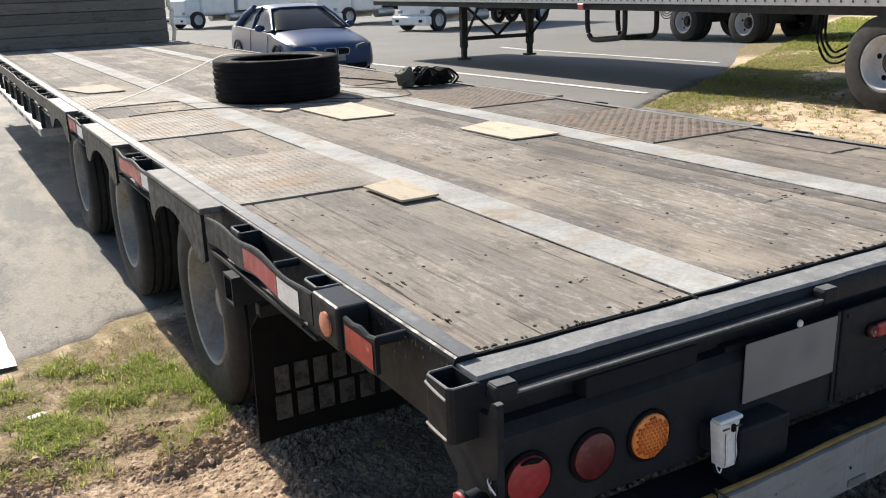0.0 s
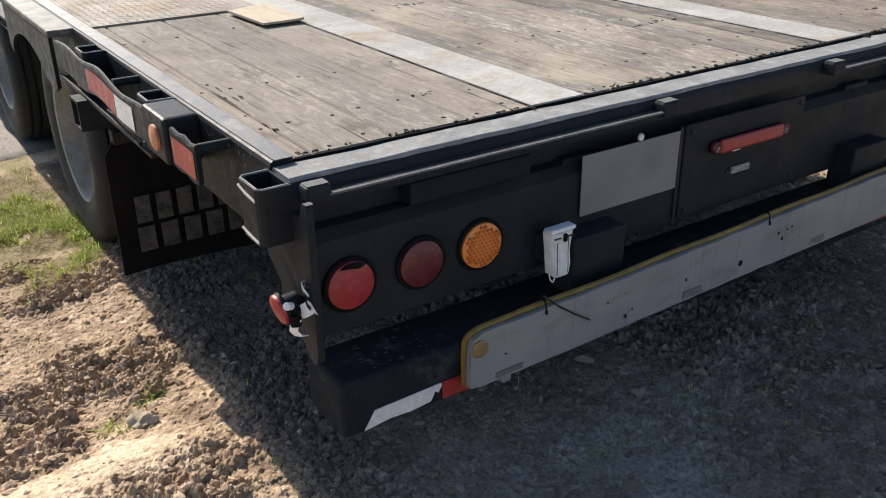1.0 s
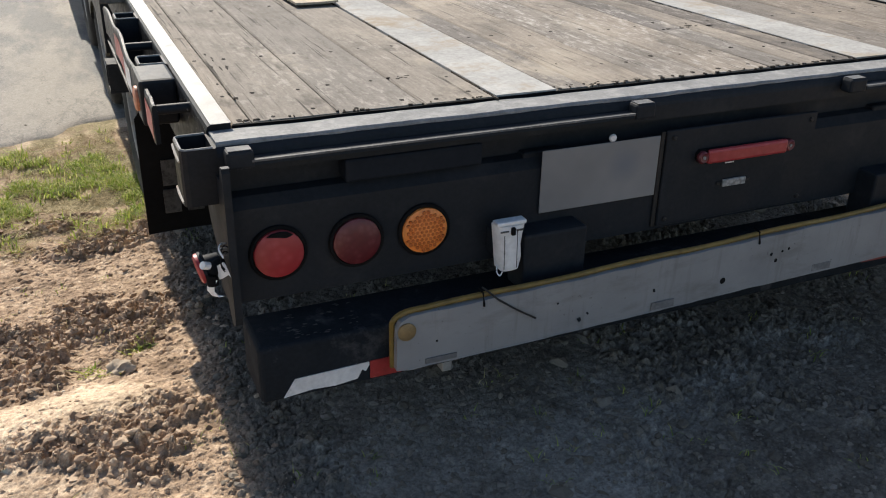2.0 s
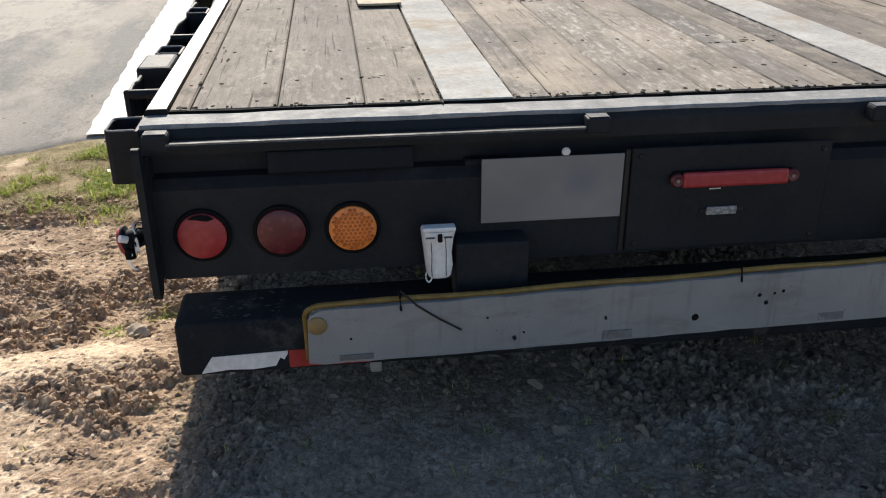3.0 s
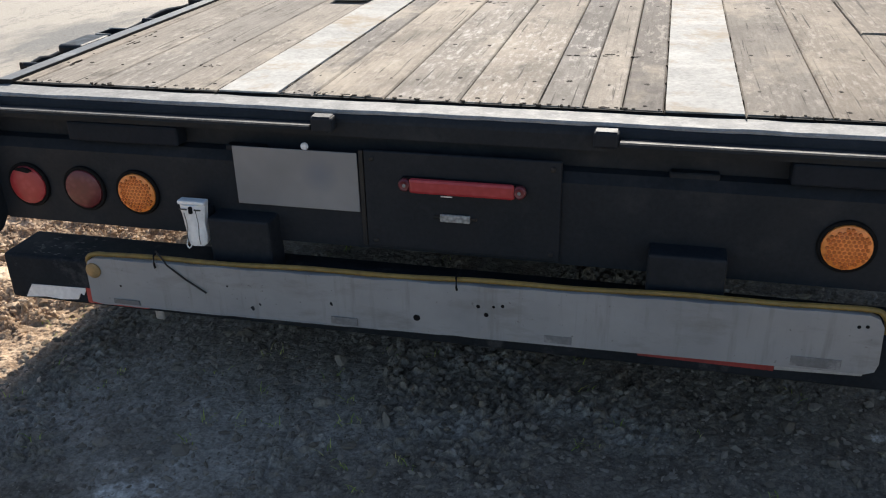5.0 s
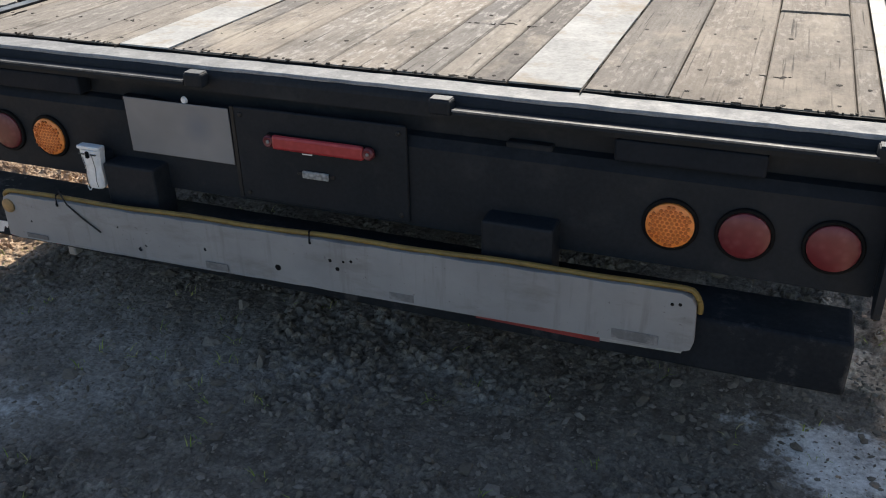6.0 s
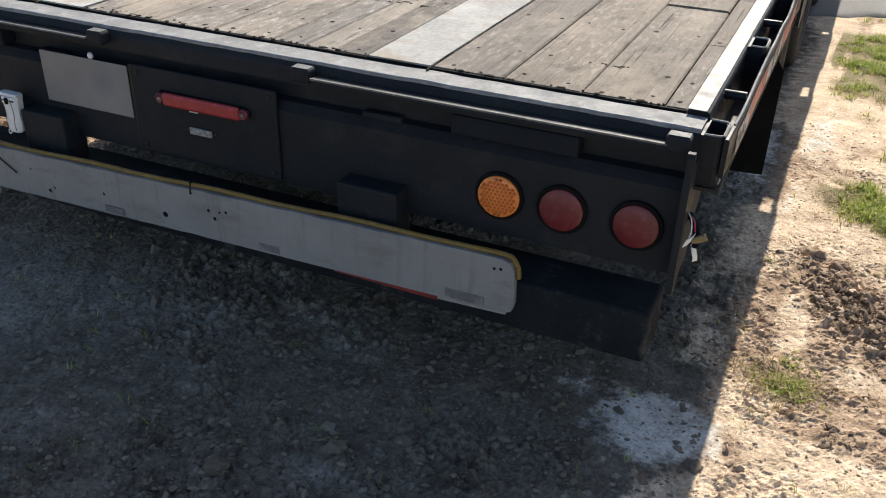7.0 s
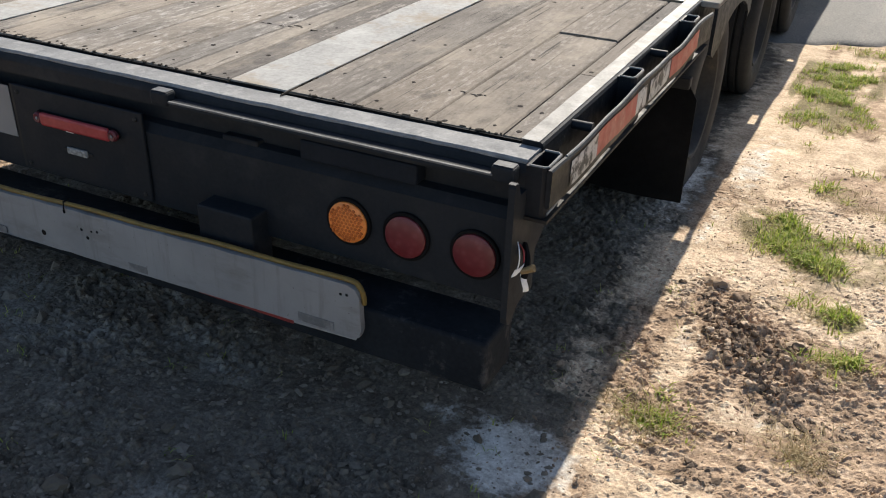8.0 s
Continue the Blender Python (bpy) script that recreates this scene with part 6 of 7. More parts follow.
def sedan(loc, rz):
    """A four-door car, its nose towards local -y."""
    car = thing("car", loc, "dark blue four-door sedan parked on the asphalt", "car")
    car.rotation_euler = (0, 0, radians(rz))
    o = Vector(loc)

    def cpart(name, bm, mat, parent=car, label="", smooth=True):
        ob = new(name, finish(name, bm, mat, (0, 0, 0), smooth))
        ob.parent = parent
        return tagged(ob, label)

    # lower body: stations along the length with half width, sill, belt and crown heights
    st = [(-2.30, 0.60, 0.30, 0.52, 0.60), (-2.26, 0.72, 0.22, 0.62, 0.68), (-2.10, 0.84, 0.19, 0.68, 0.76), (-1.75, 0.89, 0.18, 0.74, 0.84), (-1.2, 0.905, 0.18, 0.82, 0.93), (-0.85, 0.905, 0.18, 0.88, 0.98), (-0.3, 0.91, 0.18, 0.92, 0.95), (0.6, 0.91, 0.18, 0.94, 0.97), (1.3, 0.905, 0.19, 0.96, 1.00), (1.75, 0.88, 0.22, 0.97, 1.04), (2.15, 0.84, 0.28, 0.95, 1.02), (2.30, 0.74, 0.36, 0.80, 0.92)]
    bm = bmesh.new()
    rings = []
    for y, w, z0, zb, zc in st:
        half = [(w * 0.80, z0), (w * 0.98, z0 + 0.08), (w, z0 + 0.32 * (zb - z0) + 0.05), (w * 0.985, z0 + 0.75 * (zb - z0)), (w * 0.955, zb), (w * 0.85, zb + 0.65 * (zc - zb)), (w * 0.5, zc - 0.012), (0.0, zc)]
        pts = [(-x, z) for x, z in half] + [(x, z) for x, z in half[::-1][1:]]
        rings.append([bm.verts.new((x, y, z)) for x, z in pts])
    n = len(rings[0])
    for a, b in zip(rings, rings[1:]):
        for k in range(n):
            bm.faces.new((a[k], a[(k + 1) % n], b[(k + 1) % n], b[k]))
    bm.faces.new(rings[0])
    bm.faces.new(rings[-1][::-1])
    body = cpart("body", bm, M_CAR, label="glossy dark blue body")
    # greenhouse
    gs = [(-0.98, 0.80, 0.95, 0.965), (-0.20, 0.62, 0.92, 1.385), (0.35, 0.60, 0.92, 1.43), (0.95, 0.59, 0.93, 1.40), (1.72, 0.74, 0.98, 1.02)]
    bm = bmesh.new()
    rings = []
    for y, w, z0, zt in gs:
        wb = 0.84
        pts = [(-wb, z0), (-(wb * 0.35 + w * 0.65), z0 + 0.62 * (zt - z0)), (-w * 0.93, zt - 0.04 * (zt > 1.1)), (-w * 0.6, zt), (w * 0.6, zt), (w * 0.93, zt - 0.04 * (zt > 1.1)), (wb * 0.35 + w * 0.65, z0 + 0.62 * (zt - z0)), (wb, z0)]
        rings.append([bm.verts.new((x, y, z)) for x, z in pts])
    for a, b in zip(rings, rings[1:]):
        for k in range(8):
            bm.faces.new((a[k], a[(k + 1) % 8], b[(k + 1) % 8], b[k]))
    cpart("glasshouse", bm, M_GLASS, body, "dark tinted windows")
    bm = bmesh.new()
    rings = []
    for y, w, z in ((-0.22, 0.60, 1.385), (0.35, 0.585, 1.436), (0.97, 0.575, 1.405)):
        rings.append([bm.verts.new((x, y, zz)) for x, zz in ((-w, z - 0.05), (-w * 0.9, z - 0.005), (-w * 0.5, z + 0.008), (w * 0.5, z + 0.008), (w * 0.9, z - 0.005), (w, z - 0.05), (w * 0.5, z - 0.02), (-w * 0.5, z - 0.02))])
    for a, b in zip(rings, rings[1:]):
        for k in range(8):
            bm.faces.new((a[k], a[(k + 1) % 8], b[(k + 1) % 8], b[k]))
    bm.faces.new(rings[0])
    bm.faces.new(rings[-1][::-1])
    cpart("roof", bm, M_CAR, body)
    for s in (-1, 1):
        cpart("pillar", tube(bmesh.new(), [(s * 0.825, -0.98, 0.955), (s * 0.70, -0.55, 1.20), (s * 0.585, -0.20, 1.37)], 0.026, 8), M_CAR, body)
        cpart("pillar", tube(bmesh.new(), [(s * 0.845, 0.40, 0.93), (s * 0.72, 0.38, 1.22), (s * 0.58, 0.36, 1.40)], 0.022, 8), M_CAR, body)
        cpart("pillar", tube(bmesh.new(), [(s * 0.79, 1.62, 0.99), (s * 0.69, 1.32, 1.20), (s * 0.56, 0.99, 1.36)], 0.085, 10), M_CAR, body)
        cpart("window_trim", tube(bmesh.new(), [(s * 0.868, -0.90, 0.945), (s * 0.872, 0.3, 0.952), (s * 0.862, 1.50, 0.985)], 0.010, 6), M_CHROME, body, "bright trim under the side windows")
        cpart("door_seam", tube(bmesh.new(), [(s * 0.905, 0.42, 0.30), (s * 0.912, 0.41, 0.62), (s * 0.880, 0.40, 0.93)], 0.005, 5), M_FLAP, body)
        cpart("door_seam", tube(bmesh.new(), [(s * 0.903, -0.72, 0.32), (s * 0.908, -0.76, 0.62), (s * 0.878, -0.82, 0.88)], 0.005, 5), M_FLAP, body)
        cpart("sill_crease", tube(bmesh.new(), [(s * 0.908, -0.95, 0.36), (s * 0.913, 0.1, 0.34), (s * 0.908, 1.0, 0.36)], 0.012, 6), M_CAR, body)
        mir = bmesh.new()
        lump(mir, (s * 0.98, -0.62, 0.93), (0.11, 0.07, 0.075), 0.07, 2, 2, 0.05)
        cpart("mirror", mir, M_CAR, body, "door mirror")
        hl = bmesh.new()
        prism(hl, [(s * 0.40, 0.60), (s * 0.80, 0.645), (s * 0.79, 0.70), (s * 0.62, 0.70), (s * 0.42, 0.665)], lambda u, v, w: (u, w + 0.55 * (abs(u) - 0.4) ** 1.2, v), -2.295, -2.12)
        cpart("headlight", hl, M_LENSWHITE, body, "clear headlight", False)
        gr = bmesh.new()
        prism(gr, [(s * 0.02, 0.50), (s * 0.22, 0.50), (s * 0.26, 0.54), (s * 0.25, 0.61), (s * 0.20, 0.63), (s * 0.03, 0.63)], lambda u, v, w: (u, w, v), -2.325, -2.20)
        g = cpart("grille", gr, M_FLAP, body, "black grille in a chrome surround", False)
        cpart("grille_surround", tube(bmesh.new(), [(s * 0.02, -2.33, 0.50), (s * 0.22, -2.33, 0.50), (s * 0.26, -2.33, 0.54), (s * 0.25, -2.33, 0.61), (s * 0.20, -2.33, 0.63), (s * 0.03, -2.33, 0.63), (s * 0.02, -2.33, 0.50)], 0.009, 6), M_CHROME, g)
        for k in range(4):
            cpart("bar", cbox(s * (0.055 + 0.045 * k), s * (0.063 + 0.045 * k), -2.329, -2.324, 0.505, 0.625), M_BLACKDULL, g, "", False)
    ip = bmesh.new()
    box(ip, -0.62, 0.62, -2.31, -2.15, 0.235, 0.335, 0.02)
    cpart("lower_intake", ip, M_FLAP, body, "black lower intake", False)
    np_ = cpart("number_plate", cbox(-0.16, 0.16, -2.345, -2.33, 0.385, 0.49, 0.004), M_PLATE, body, "pale number plate", False)
    cpart("plate_disc", lathe(bmesh.new(), [(0.035, 0), (0.035, 0.003), (0, 0.003)], Matrix.Translation((0, -2.345, 0.437)) @ Matrix.Rotation(radians(90), 4, "X"), 16), M_PLATEBAR, np_)
    for s in (-1, 1):
        for y in (-1.42, 1.40):
            w = placed("wheel", T_CAR, Matrix.Translation((s * 0.80, y, 0.32)) @ Matrix.Rotation(radians(0 if s > 0 else 180), 4, "Z"), car, "black car tyre on an alloy rim")
            placed("rim", R_CAR, Matrix(), w)
            cpart("wheel_arch", lathe(bmesh.new(), [(0.375, -0.02), (0.375, 0.004), (0.33, 0.004), (0.33, -0.02)], Matrix.Translation((s * 0.905, y, 0.33)) @ AX_X, 28, True), M_FLAP, body)
    return car


sedan((5.0, 17.2, road_at(17.2)), -2)


def van_trailer(loc, label, y_front, y_back, axles, legs, lift=0.0):
    """A box trailer along y; loc is the middle of its floor edge line on the ground."""
    o = Vector(loc)
    vt = thing("box_trailer", loc, label, "trailer", "box trailers")

    def vpart(name, bm, mat, parent=vt, label="", smooth=False):
        ob = new(name, finish(name, bm, mat, (0, 0, 0), smooth))
        ob.parent = parent
        return tagged(ob, label)

    z0, hub_z = 1.22, 0.52 + lift
    body = vpart("body", cbox(-1.28, 1.28, y_back, y_front, z0 + 0.12, 4.0, 0.02), M_VAN, label="white box body")
    for s in (-1, 1):
        rail = vpart("lower_rail", cbox(s * 1.26, s * 1.305, y_back, y_front, z0, z0 + 0.26, 0.004), M_RAIL, body, "silver riveted lower rail")
        riv = bmesh.new()
        nn = int((y_front - y_back) / 0.16)
        for k in range(nn):
            for zz in (z0 + 0.05, z0 + 0.12, z0 + 0.19):
                y = y_back + 0.08 + 0.16 * k
                box(riv, s * 1.3055, s * 1.3085, y - 0.012, y + 0.012, zz - 0.012, zz + 0.012)
        vpart("rivets", riv, M_BLACKDULL, rail)["kind"] = "stuff"
        for k in range(int((y_front - y_back) / 1.22)):
            y = y_back + 0.6 + 1.22 * k
            vpart("seam", cbox(s * 1.281, s * 1.29, y, y + 0.05, z0 + 0.262, 3.95), M_RAIL, body)
    vpart("floor_frame", cbox(-1.24, 1.24, y_back + 0.02, y_front - 0.02, z0 - 0.10, z0 + 0.11), M_BLACKDULL)
    for y in axles:
        vpart("axle", lathe(bmesh.new(), [(0, -1.1), (0.07, -1.1), (0.07, 1.1), (0, 1.1)], Matrix.Translation((0, y, hub_z)) @ AX_X, 12), M_BLACKDULL)
        vpart("hanger", cbox(-0.5, 0.5, y - 0.12, y + 0.12, hub_z, z0 - 0.101), M_BLACKDULL)
        for s in (-1, 1):
            w = placed("wheel", T_BIG, Matrix.Translation((s * 1.12, y, hub_z)) @ Matrix.Rotation(radians(0 if s > 0 else 180), 4, "Z"), vt, "black truck tyre on a white rim")
            rim = placed("rim", R_BIG, Matrix(), w)
            for k in range(5):
                placed("rim_hole", RIM_HOLE, Matrix.Rotation(radians(72 * k + 20), 4, "X"), rim)
            placed("hub", HUB, Matrix(), rim, "dark greasy hub")
            placed("inner_tyre", T_BIG, Matrix.Translation((s * 0.80, y, hub_z)), vt)
            for k in range(3):
                vpart("brake_hose", tube(bmesh.new(), curve_pts([(s * 1.16, y + 0.98 - 0.05 * k, z0 - 0.1), (s * 1.2, y + 0.96 - 0.06 * k, z0 - 0.36), (s * 1.2, y + 0.82 - 0.05 * k, z0 - 0.60 + 0.05 * k), (s * 1.18, y + 0.62, z0 - 0.62 + 0.07 * k), (s * 1.10, y + 0.45, z0 - 0.45 + 0.05 * k)], 5), 0.014, 6), M_FLAP)
    if legs:
        for s in (-1, 1):
            leg = vpart("landing_leg", cbox(s * 0.82 - 0.07, s * 0.82 + 0.07, legs - 0.07, legs + 0.07, 0.25, z0 - 0.101, 0.01), M_BLACKDULL, label="dark steel landing leg")
            vpart("foot", cbox(s * 0.82 - 0.11, s * 0.82 + 0.11, legs - 0.11, legs + 0.11, 0.0, 0.04, 0.004), M_BLACKDULL, leg)
            vpart("inner_leg", cbox(s * 0.82 - 0.05, s * 0.82 + 0.05, legs - 0.05, legs + 0.05, 0.04, 0.26), M_BLACKDULL, leg)
            vpart("brace", tube(bmesh.new(), [(s * 0.82, legs - 0.07, 0.45), (s * 0.9, legs - 0.9, z0 - 0.05)], 0.03, 6), M_BLACKDULL)
        vpart("cross_brace", cbox(-0.75, 0.75, legs - 0.03, legs + 0.03, 0.40, 0.48), M_BLACKDULL)
        for s in (-1, 1):
            vpart("brace", tube(bmesh.new(), [(s * 0.75, legs, z0 - 0.12), (0.0, legs, 0.47)], 0.03, 6), M_BLACKDULL)
    return vt, vpart, z0


vt, vpart, z0 = van_trailer((8.6, 11.0, road_at(8.6)), "white box trailer with riveted silver lower rail", 8.6, -8.6, (-6.38, -7.63), 4.4, 0.11)
vt.rotation_euler = (0, 0, radians(-4.5))
for dx in (-1.15, -0.55):
    vpart("carrier_bar", tube(bmesh.new(), curve_pts([(dx, -0.70, z0 - 0.08), (dx, -0.72, z0 - 0.38), (dx, -0.80, z0 - 0.53), (dx, -0.95, z0 - 0.57), (dx, -1.45, z0 - 0.53), (dx, -1.62, z0 - 0.50), (dx, -1.70, z0 - 0.40), (dx, -1.70, z0 - 0.08)], 5), 0.04, 8), M_BLACKDULL, label="black tube carrier under the floor", smooth=True)
vpart("carrier_tie", tube(bmesh.new(), [(-1.15, -1.50, z0 - 0.525), (-0.55, -1.50, z0 - 0.525)], 0.03, 8), M_BLACKDULL)
vpart("marker", cbox(-1.33, -1.306, -0.84, -0.68, z0 - 0.09, z0 - 0.001, 0.01), M_LENSRED, label="red side marker")
van_trailer((17.2, 16.2, road_at(16.2)), "white box trailer parked in the next row", 6.5, -8.0, (0.7, -1.4), 0)


def far_truck(loc, rz, label, length):
    """A white truck seen below the knee of its cab: bumper, cab, tanks, wheels."""
    tr = thing("truck", loc, label, "truck", "parked trucks")
    tr.rotation_euler = (0, 0, radians(rz))

    def tpart(name, bm, mat, parent=tr, label="", smooth=False):
        ob = new(name, finish(name, bm, mat, (0, 0, 0), smooth))
        ob.parent = parent
        return tagged(ob, label)

    cab = tpart("cab", cbox(-1.2, 1.2, -3.2, -0.8, 0.75, 3.3, 0.18, 3), M_VAN, label="white cab")
    tpart("hood", cbox(-1.0, 1.0, -4.3, -3.15, 0.70, 1.75, 0.16, 3), M_VAN, cab)
    tpart("bumper", cbox(-1.2, 1.2, -4.5, -4.1, 0.30, 0.72, 0.08, 3), M_VAN, cab, "white front bumper")
    tpart("windscreen", cbox(-1.0, 1.0, -3.22, -3.19, 1.9, 2.8, 0.01), M_GLASS, cab)
    for s in (-1, 1):
        tpart("headlight", cbox(s * 0.75 - 0.15, s * 0.75 + 0.15, -4.33, -4.28, 0.85, 1.02, 0.03), M_LENSWHITE, cab)
        tpart("fog_lamp", cbox(s * 0.8 - 0.12, s * 0.8 + 0.12, -4.52, -4.49, 0.44, 0.56, 0.02), M_FLAP, cab)
        tpart("fuel_tank", lathe(bmesh.new(), [(0, -0.7), (0.26, -0.7), (0.28, -0.67), (0.28, 0.67), (0.26, 0.7), (0, 0.7)], Matrix.Translation((s * 1.0, -0.6, 0.62)) @ AX_Y, 20), M_ALU, label="round fuel tank", smooth=True)
    tpart("frame_rail", cbox(-0.45, 0.45, -3.9, length, 0.72, 0.95), M_BLACKDULL)
    tpart("box_body", cbox(-1.25, 1.25, -0.6, length, 1.0, 3.6, 0.05), M_VAN)
    for y in (-3.55, length - 2.4, length - 1.2):
        tpart("axle", lathe(bmesh.new(), [(0, -1.0), (0.06, -1.0), (0.06, 1.0), (0, 1.0)], Matrix.Translation((0, y, 0.52)) @ AX_X, 10), M_BLACKDULL)
        tpart("spring", cbox(-0.44, 0.44, y - 0.1, y + 0.1, 0.52, 0.719), M_BLACKDULL)
        for s in (-1, 1):
            w = placed("wheel", T_BIG, Matrix.Translation((s * 1.05, y, 0.52)) @ Matrix.Rotation(radians(0 if s > 0 else 180), 4, "Z"), tr)
            placed("rim", R_BIG, Matrix(), w)
    return tr


for x, y, ln in ((12.5, 45.5, 6.0), (18.4, 40.5, 6.0), (18.0, 31.2, 6.0)):
    far_truck((x, y, road_at(y)), -73, "white truck parked across the lot", ln).scale = (0.8, 0.8, 0.8)


# ---- stones, clods, grass ----
def grid_pick(values, x, y):
    i = np.clip(np.searchsorted(GXS, x), 0, len(GXS) - 1)
    j = np.clip(np.searchsorted(GYS, y), 0, len(GYS) - 1)
    return values[j, i]


def surface_z(x, y):
    inside = (x > -2.24) & (x < 2.34) & (y > -0.99) & (y < 1.89)
    return np.where(inside, grid_pick(GZ, x, y), ground_z(x, y))


def scatter(rs, count, boxes, chance):
    """Points in some rectangles of the plan, kept by a chance between 0 and 1."""
    got, n = [], 0
    while n < count:
        k = rs.randint(0, len(boxes), 4000)
        b = np.array(boxes)[k]
        x, y = b[:, 0] + (b[:, 1] - b[:, 0]) * rs.rand(4000), b[:, 2] + (b[:, 3] - b[:, 2]) * rs.rand(4000)
        keep = rs.rand(4000) < chance(x, y)
        got.append(np.stack([x[keep], y[keep]], 1))
        n += int(keep.sum())
    return np.concatenate(got)[:count]


def mesh_of(name, vs, fs, mat, smooth):
    me = bpy.data.meshes.new(name)
    me.from_pydata(vs.tolist(), [], fs)
    if smooth:
        me.polygons.foreach_set("use_smooth", [True] * len(me.polygons))
    me.materials.append(mat)
    return new(name, me)


def lumps(name, mat, label, count, boxes, chance, size, seed, facets=2, level=surface_z):
    """Loose lumps lying on the ground, as one object."""
    rs = np.random.RandomState(seed)
    base = bmesh.new()
    bmesh.ops.create_icosphere(base, subdivisions=facets, radius=1)
    bv = np.array([v.co[:] for v in base.verts])
    bf = np.array([[v.index for v in f.verts] for f in base.faces])
    base.free()
    xy = scatter(rs, count, boxes, chance)
    n, m = len(xy), len(bv)
    s = size(rs.rand(n))[:, None]
    d = bv[None] * (1 + (0.24 if facets == 1 else 0.13) * rs.randn(n, m, 1)) * (s * np.stack([0.7 + 0.9 * rs.rand(n), 0.55 + 0.6 * rs.rand(n), 0.45 + 0.4 * rs.rand(n)], 1))[:, None]
    a = rs.rand(n) * 6.283
    c, q = np.cos(a)[:, None], np.sin(a)[:, None]
    z = level(xy[:, 0], xy[:, 1]) - 0.1 * s[:, 0]
    vs = np.stack([d[..., 0] * c - d[..., 1] * q + xy[:, :1], d[..., 0] * q + d[..., 1] * c + xy[:, 1:], d[..., 2] + z[:, None]], -1).reshape(-1, 3)
    fs = (bf[None] + (np.arange(n) * m)[:, None, None]).reshape(-1, 3).tolist()
    return tagged(mesh_of(name, vs, fs, mat, facets > 1), label, name, "", "stuff")


def clod_chance(x, y):
    s = [grid_pick(v, x, y) for v in _sh]
    return np.where(edge_dist(x, y) < 0.3, 0, (1 - s[0] - 0.7 * s[3] - 0.7 * s[1]) * np.where(x > 1.1, 0.13 + 1.3 * blob(x + 0.5 * (y - 0.78), y, 1.68, 0.78, 0.17, 0.32) + 0.8 * blob(x, y, 1.45, -0.1, 0.2, 0.12), 0.08 + 0.92 * step01(0.40, 0.56, fbm(x * 2.2 + 1.4 * y, y * 5.0 - x, 61, 3))))


lumps("clods", M_CLOD, "loose dry brown clods of soil", 17000, [(-2.68, -1.15, -0.7, 2.0)] * 3 + [(1.2, 2.48, -0.8, 2.0)], clod_chance, lambda u: 0.0020 + 0.0110 * u**4.5, 3, 1)
lumps("clods", M_DAMP, "dark damp clods turned up from below", 1300, [(1.35, 2.1, 0.05, 1.15)], lambda x, y: step01(0.36, 0.58, fbm(x * 9, y * 9, 141)) * np.clip(1.1 * blob(x + 0.5 * (y - 0.78), y, 1.68, 0.78, 0.10, 0.22) + 0.5 * blob(x, y, 1.53, 1.0, 0.04, 0.03) + 0.5 * blob(x, y, 1.66, 1.04, 0.07, 0.025) + 0.5 * blob(x, y, 1.60, 0.17, 0.12, 0.035), 0, 1), lambda u: 0.0022 + 0.0125 * u**5, 5, 1)
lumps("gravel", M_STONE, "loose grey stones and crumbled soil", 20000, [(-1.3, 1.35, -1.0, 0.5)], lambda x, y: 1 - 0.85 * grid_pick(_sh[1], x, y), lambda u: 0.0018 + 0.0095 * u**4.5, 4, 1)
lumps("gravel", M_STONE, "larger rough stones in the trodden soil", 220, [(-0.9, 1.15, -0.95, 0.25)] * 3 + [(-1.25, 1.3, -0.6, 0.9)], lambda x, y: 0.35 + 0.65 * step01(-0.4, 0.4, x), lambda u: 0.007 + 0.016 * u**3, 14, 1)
lumps("gravel", M_STONE, "scattered small stones on the asphalt", 300, [(-4.6, -1.35, 1.5, 7.5)], lambda x, y: np.where(edge_dist(x, y) < -0.15, fbm(x * 1.3, y * 1.3, 91) ** 2 * 1.6, 0), lambda u: 0.003 + 0.006 * u**2.5, 6, 1, lambda x, y: road_z(y))


lumps("crumbs", M_CRUMB, "fine tan crumbs of soil on the sand", 15000, [(1.33, 2.48, -0.9, 2.4)] * 3 + [(-2.68, -1.2, -0.7, 1.7)], lambda x, y: np.where(edge_dist(x, y) > 0.2, 0.35 + 0.65 * step01(0.42, 0.58, fbm(x * 5, y * 5, 95)), 0) * (1 - 0.6 * grid_pick(_sh[3], x, y)), lambda u: 0.0014 + 0.0045 * u**3, 8, 1)


def height_at(x, y):
    return float(surface_z(np.array([x]), np.array([y]))[0])


for k, (x, y, s) in enumerate(((-1.445, 0.585, 0.040), (-1.265, -0.215, 0.026), (-0.36, -0.06, 0.026), (0.60, -0.40, 0.030), (0.73, -0.31, 0.024), (1.355, -0.085, 0.026), (-0.70, 0.21, 0.028), (0.40, -0.58, 0.032), (-0.83, -0.33, 0.022), (1.80, 0.82, 0.03), (1.52, 1.10, 0.034), (1.60, 1.04, 0.03))):
    bm = lump(bmesh.new(), (x, y, height_at(x, y) - 0.012), (s, s * 0.85, s * 0.7), s * 0.3, 5 + k * 2.3, 3, 0.45)
    solid("stone", bm, M_CLOD if k == 1 or k > 8 else M_SANDSTONE if k == 0 else M_STONE, (x, y, height_at(x, y)), "rough lump of dry earth on the soil", "stone", "larger lumps", smooth=True)


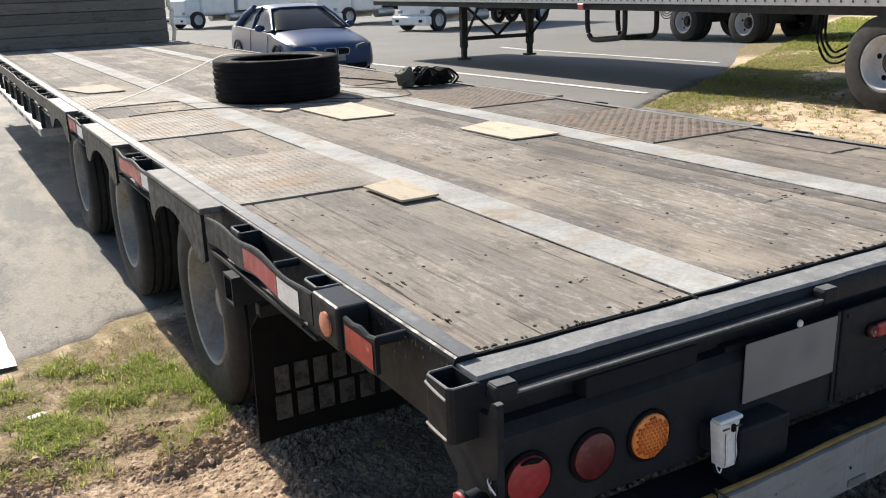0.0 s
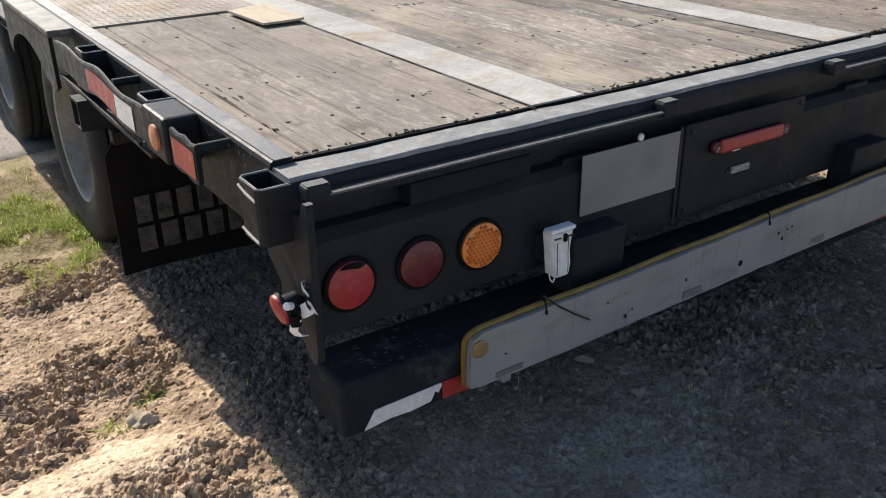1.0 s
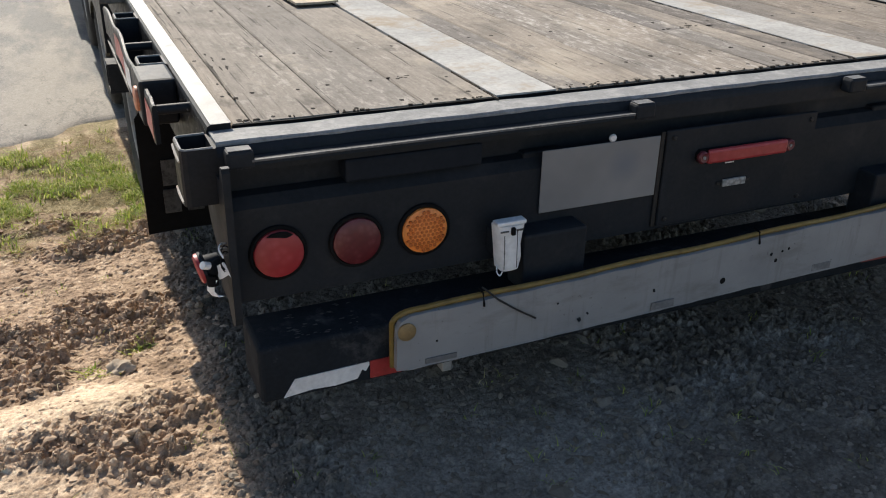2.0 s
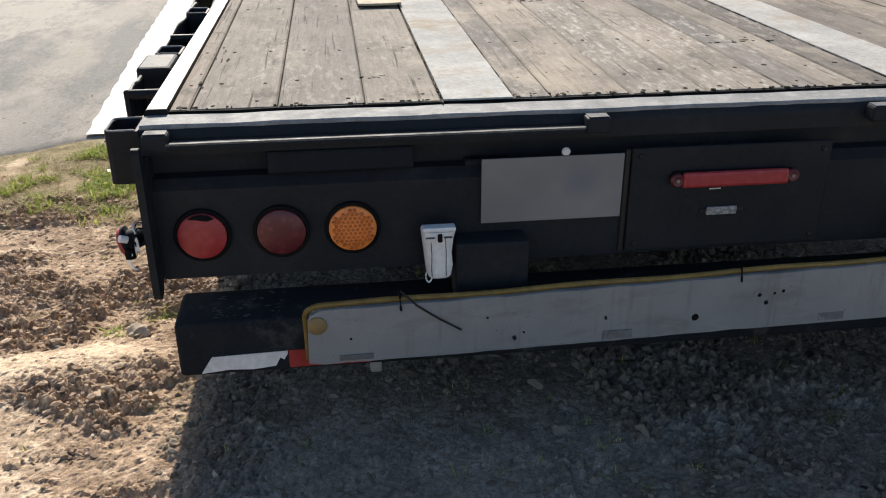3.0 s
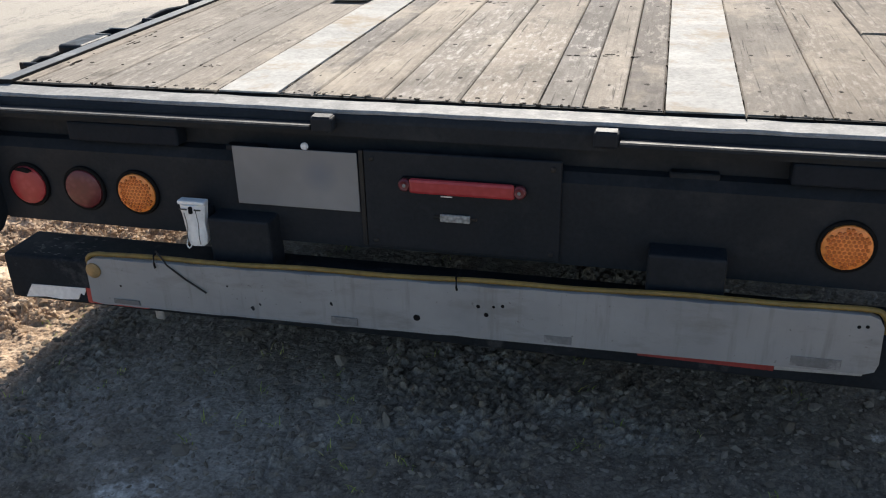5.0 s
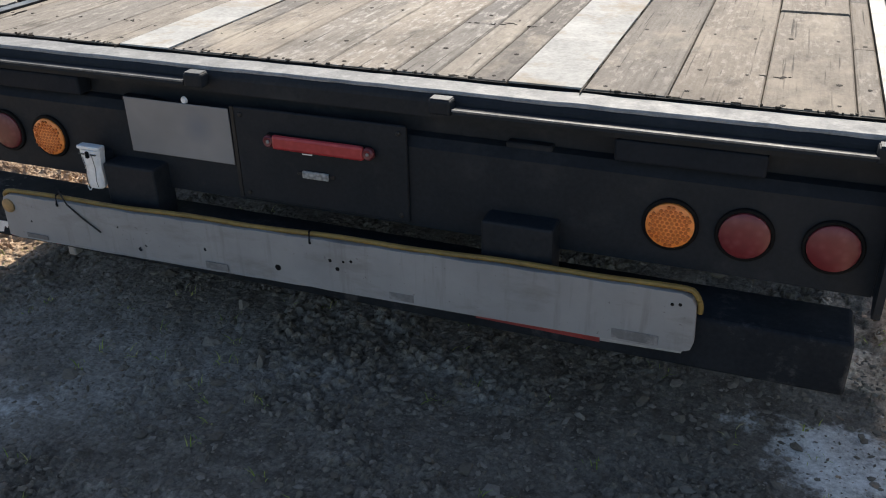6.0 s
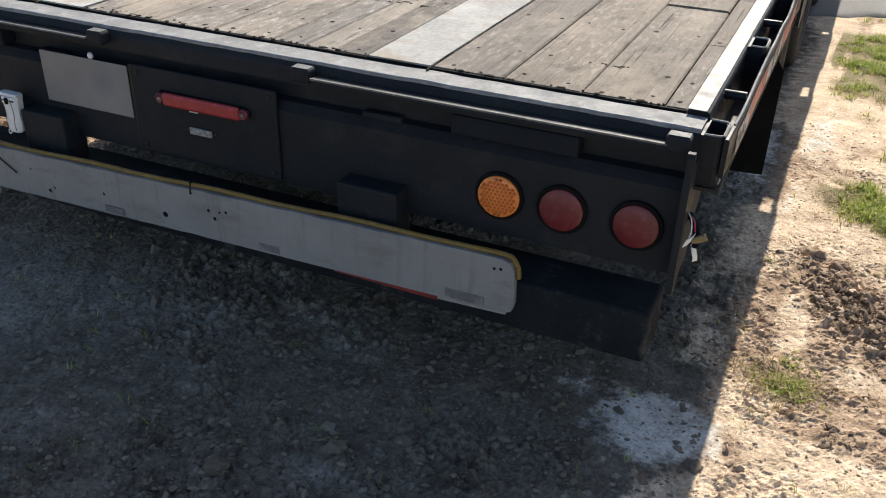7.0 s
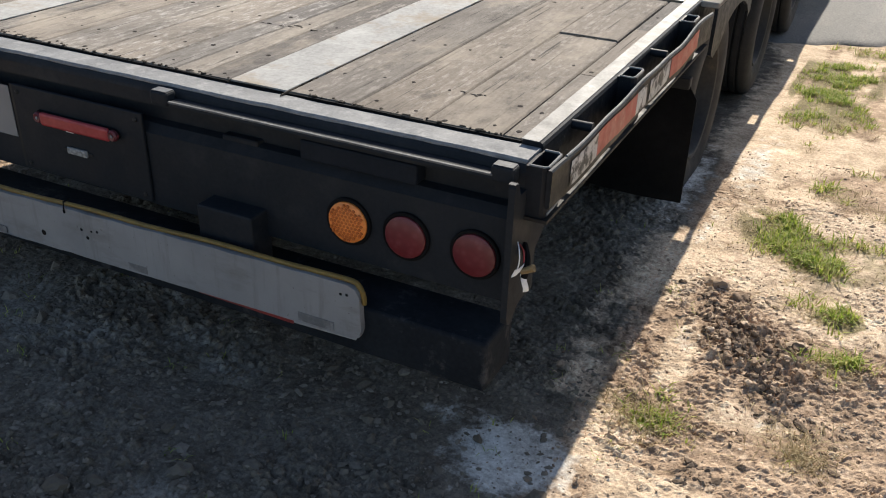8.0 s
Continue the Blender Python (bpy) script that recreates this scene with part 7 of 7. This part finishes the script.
def blades(label, mat, tufts, per, boxes, chance, length, width, lean, seed):
    """Grass: bent tapering blades in tufts, as one object."""
    rs = np.random.RandomState(seed)
    xy = np.repeat(scatter(rs, tufts, boxes, chance), per, 0)
    xy = xy + 0.013 * rs.randn(*xy.shape)
    n = len(xy)
    x, y = xy.T
    z = surface_z(x, y) - 0.004
    a, l = rs.rand(n) * 6.283, length[0] + (length[1] - length[0]) * rs.rand(n)
    w, far = width * (0.6 + 0.7 * rs.rand(n)), (lean[0] + (lean[1] - lean[0]) * rs.rand(n)) * l
    dx, dy = np.cos(a), np.sin(a)
    tip = l / np.sqrt(1 + (far / l) ** 2)

    def at(f, sw, h):
        return np.stack([x + dx * far * f - dy * w * sw, y + dy * far * f + dx * w * sw, z + tip * h], 1)

    vs = np.stack([at(0, 1, 0), at(0, -1, 0), at(0.4, 0.7, 0.68), at(0.4, -0.7, 0.68), at(1, 0, 0.9)], 1).reshape(-1, 3)
    b = np.arange(n) * 5
    fs = np.stack([b, b + 1, b + 3, b + 2], 1).tolist() + np.stack([b + 2, b + 3, b + 4], 1).tolist()
    return tagged(mesh_of("grass", vs, fs, mat, False), label, "grass", "", "stuff")


VERGE = [(-3.4, -1.22, 0.6, 3.0), (1.45, 3.4, -0.3, 4.9)]
STRIP = [(3.6, 13.0, 0.5, 11.0), (5.0, 17.0, 5.0, 14.0)]


def turf_chance(x, y):
    return np.where(edge_dist(x, y) > 0.06, shares(x, y)[3] ** 2.2 * (0.02 + 0.98 * step01(0.50, 0.66, fbm(x * 6.5, y * 6.5, 25))), 0)


def strip_chance(x, y):
    d = edge_dist(x, y)
    return np.where((d > 0.1) & (d < 6), 0.03 + shares(x, y)[3] * np.where(d < 1.6, 1.0, 0.25), 0)


blades("patchy short green grass on the verge", M_GRASS, 2000, 12, VERGE, turf_chance, (0.014, 0.055), 0.0024, (0.3, 1.6), 21)
blades("dry straw-coloured grass on the verge", M_STRAW, 5500, 8, VERGE, lambda x, y: turf_chance(x, y) ** 0.4 * 0.7, (0.012, 0.036), 0.0013, (0.8, 2.6), 22)
blades("green grass strip beside the parked trailer", M_GRASS, 6000, 9, STRIP, strip_chance, (0.02, 0.05), 0.0045, (0.5, 1.8), 23)
blades("dry grass strip beside the parked trailer", M_STRAW, 5000, 8, STRIP, lambda x, y: np.maximum(strip_chance(x, y), np.where(edge_dist(x, y) > 0.2, 0.9 * step01(0.50, 0.62, fbm(x * 2.9, y * 2.9, 44)), 0)), (0.03, 0.08), 0.0045, (0.7, 2.2), 24)
blades("few thin weeds on the bare soil", M_GRASS, 200, 6, [(-2.3, 2.3, -0.9, 1.6)], lambda x, y: 0.4 + 0 * x, (0.012, 0.035), 0.0014, (0.4, 1.4), 25)
blades("dead straw litter lying on the soil", M_STRAW, 1500, 2, [(-2.68, -1.2, 0.6, 2.6), (1.35, 2.48, -0.6, 2.88), (1.35, 3.2, 0.5, 4.6)], lambda x, y: np.where(edge_dist(x, y) > 0.1, 0.6, 0), (0.008, 0.026), 0.0010, (4.0, 9.0), 26)

solid("plastic_scrap", tag_box((0.20, 0.97, height_at(0.20, 0.97) + 0.006), (0.4, 0.5, 0.2), (0.022, 0.012, 0.005)), M_PLASTIC, (0.20, 0.97, height_at(0.20, 0.97)), "tiny white plastic scrap on the soil under the trailer", "litter")
solid("plastic_scrap", tag_box((-1.86, 2.24, height_at(-1.86, 2.24) + 0.006), (0.5, 0.1, 0.1), (0.075, 0.028, 0.006)), M_PLASTIC, (-1.86, 2.24, height_at(-1.86, 2.24)), "small white plastic scrap lying in the grass", "litter")
for cx, cy in ((-1.387, 0.70), (-1.515, 0.605), (1.50, 0.44), (1.56, 0.34)):
    blades("low green weed on the bare soil", M_GRASS, 7, 6, [(cx - 0.02, cx + 0.02, cy - 0.02, cy + 0.02)], lambda x, y: 0.9 + 0 * x, (0.010, 0.032), 0.0026, (0.5, 1.8), int(abs(cx) * 100))
blades("green weed tuft on the sandy soil", M_GRASS, 30, 7, [(1.44, 1.62, 0.25, 0.38)], lambda x, y: blob(x, y, 1.51, 0.32, 0.045, 0.035), (0.012, 0.042), 0.0024, (0.4, 1.6), 41)
blades("dry straw tuft on the sandy soil", M_STRAW, 70, 8, [(1.36, 1.66, 0.18, 0.46)], lambda x, y: blob(x, y, 1.47, 0.31, 0.09, 0.06), (0.012, 0.045), 0.0014, (0.5, 2.2), 42)
blades("dry straw tuft on the sandy soil", M_STRAW, 60, 8, [(1.74, 2.0, 0.22, 0.5)], lambda x, y: blob(x, y, 1.87, 0.36, 0.07, 0.07), (0.012, 0.045), 0.0014, (0.5, 2.2), 43)
blades("green grass at the far edge of the lot", M_GRASS, 3500, 8, [(14.0, 26.0, 9.0, 19.5)], lambda x, y: np.where((edge_dist(x, y) > 0.1) & (edge_dist(x, y) < 5), 0.8, 0), (0.04, 0.10), 0.010, (0.5, 1.6), 31)
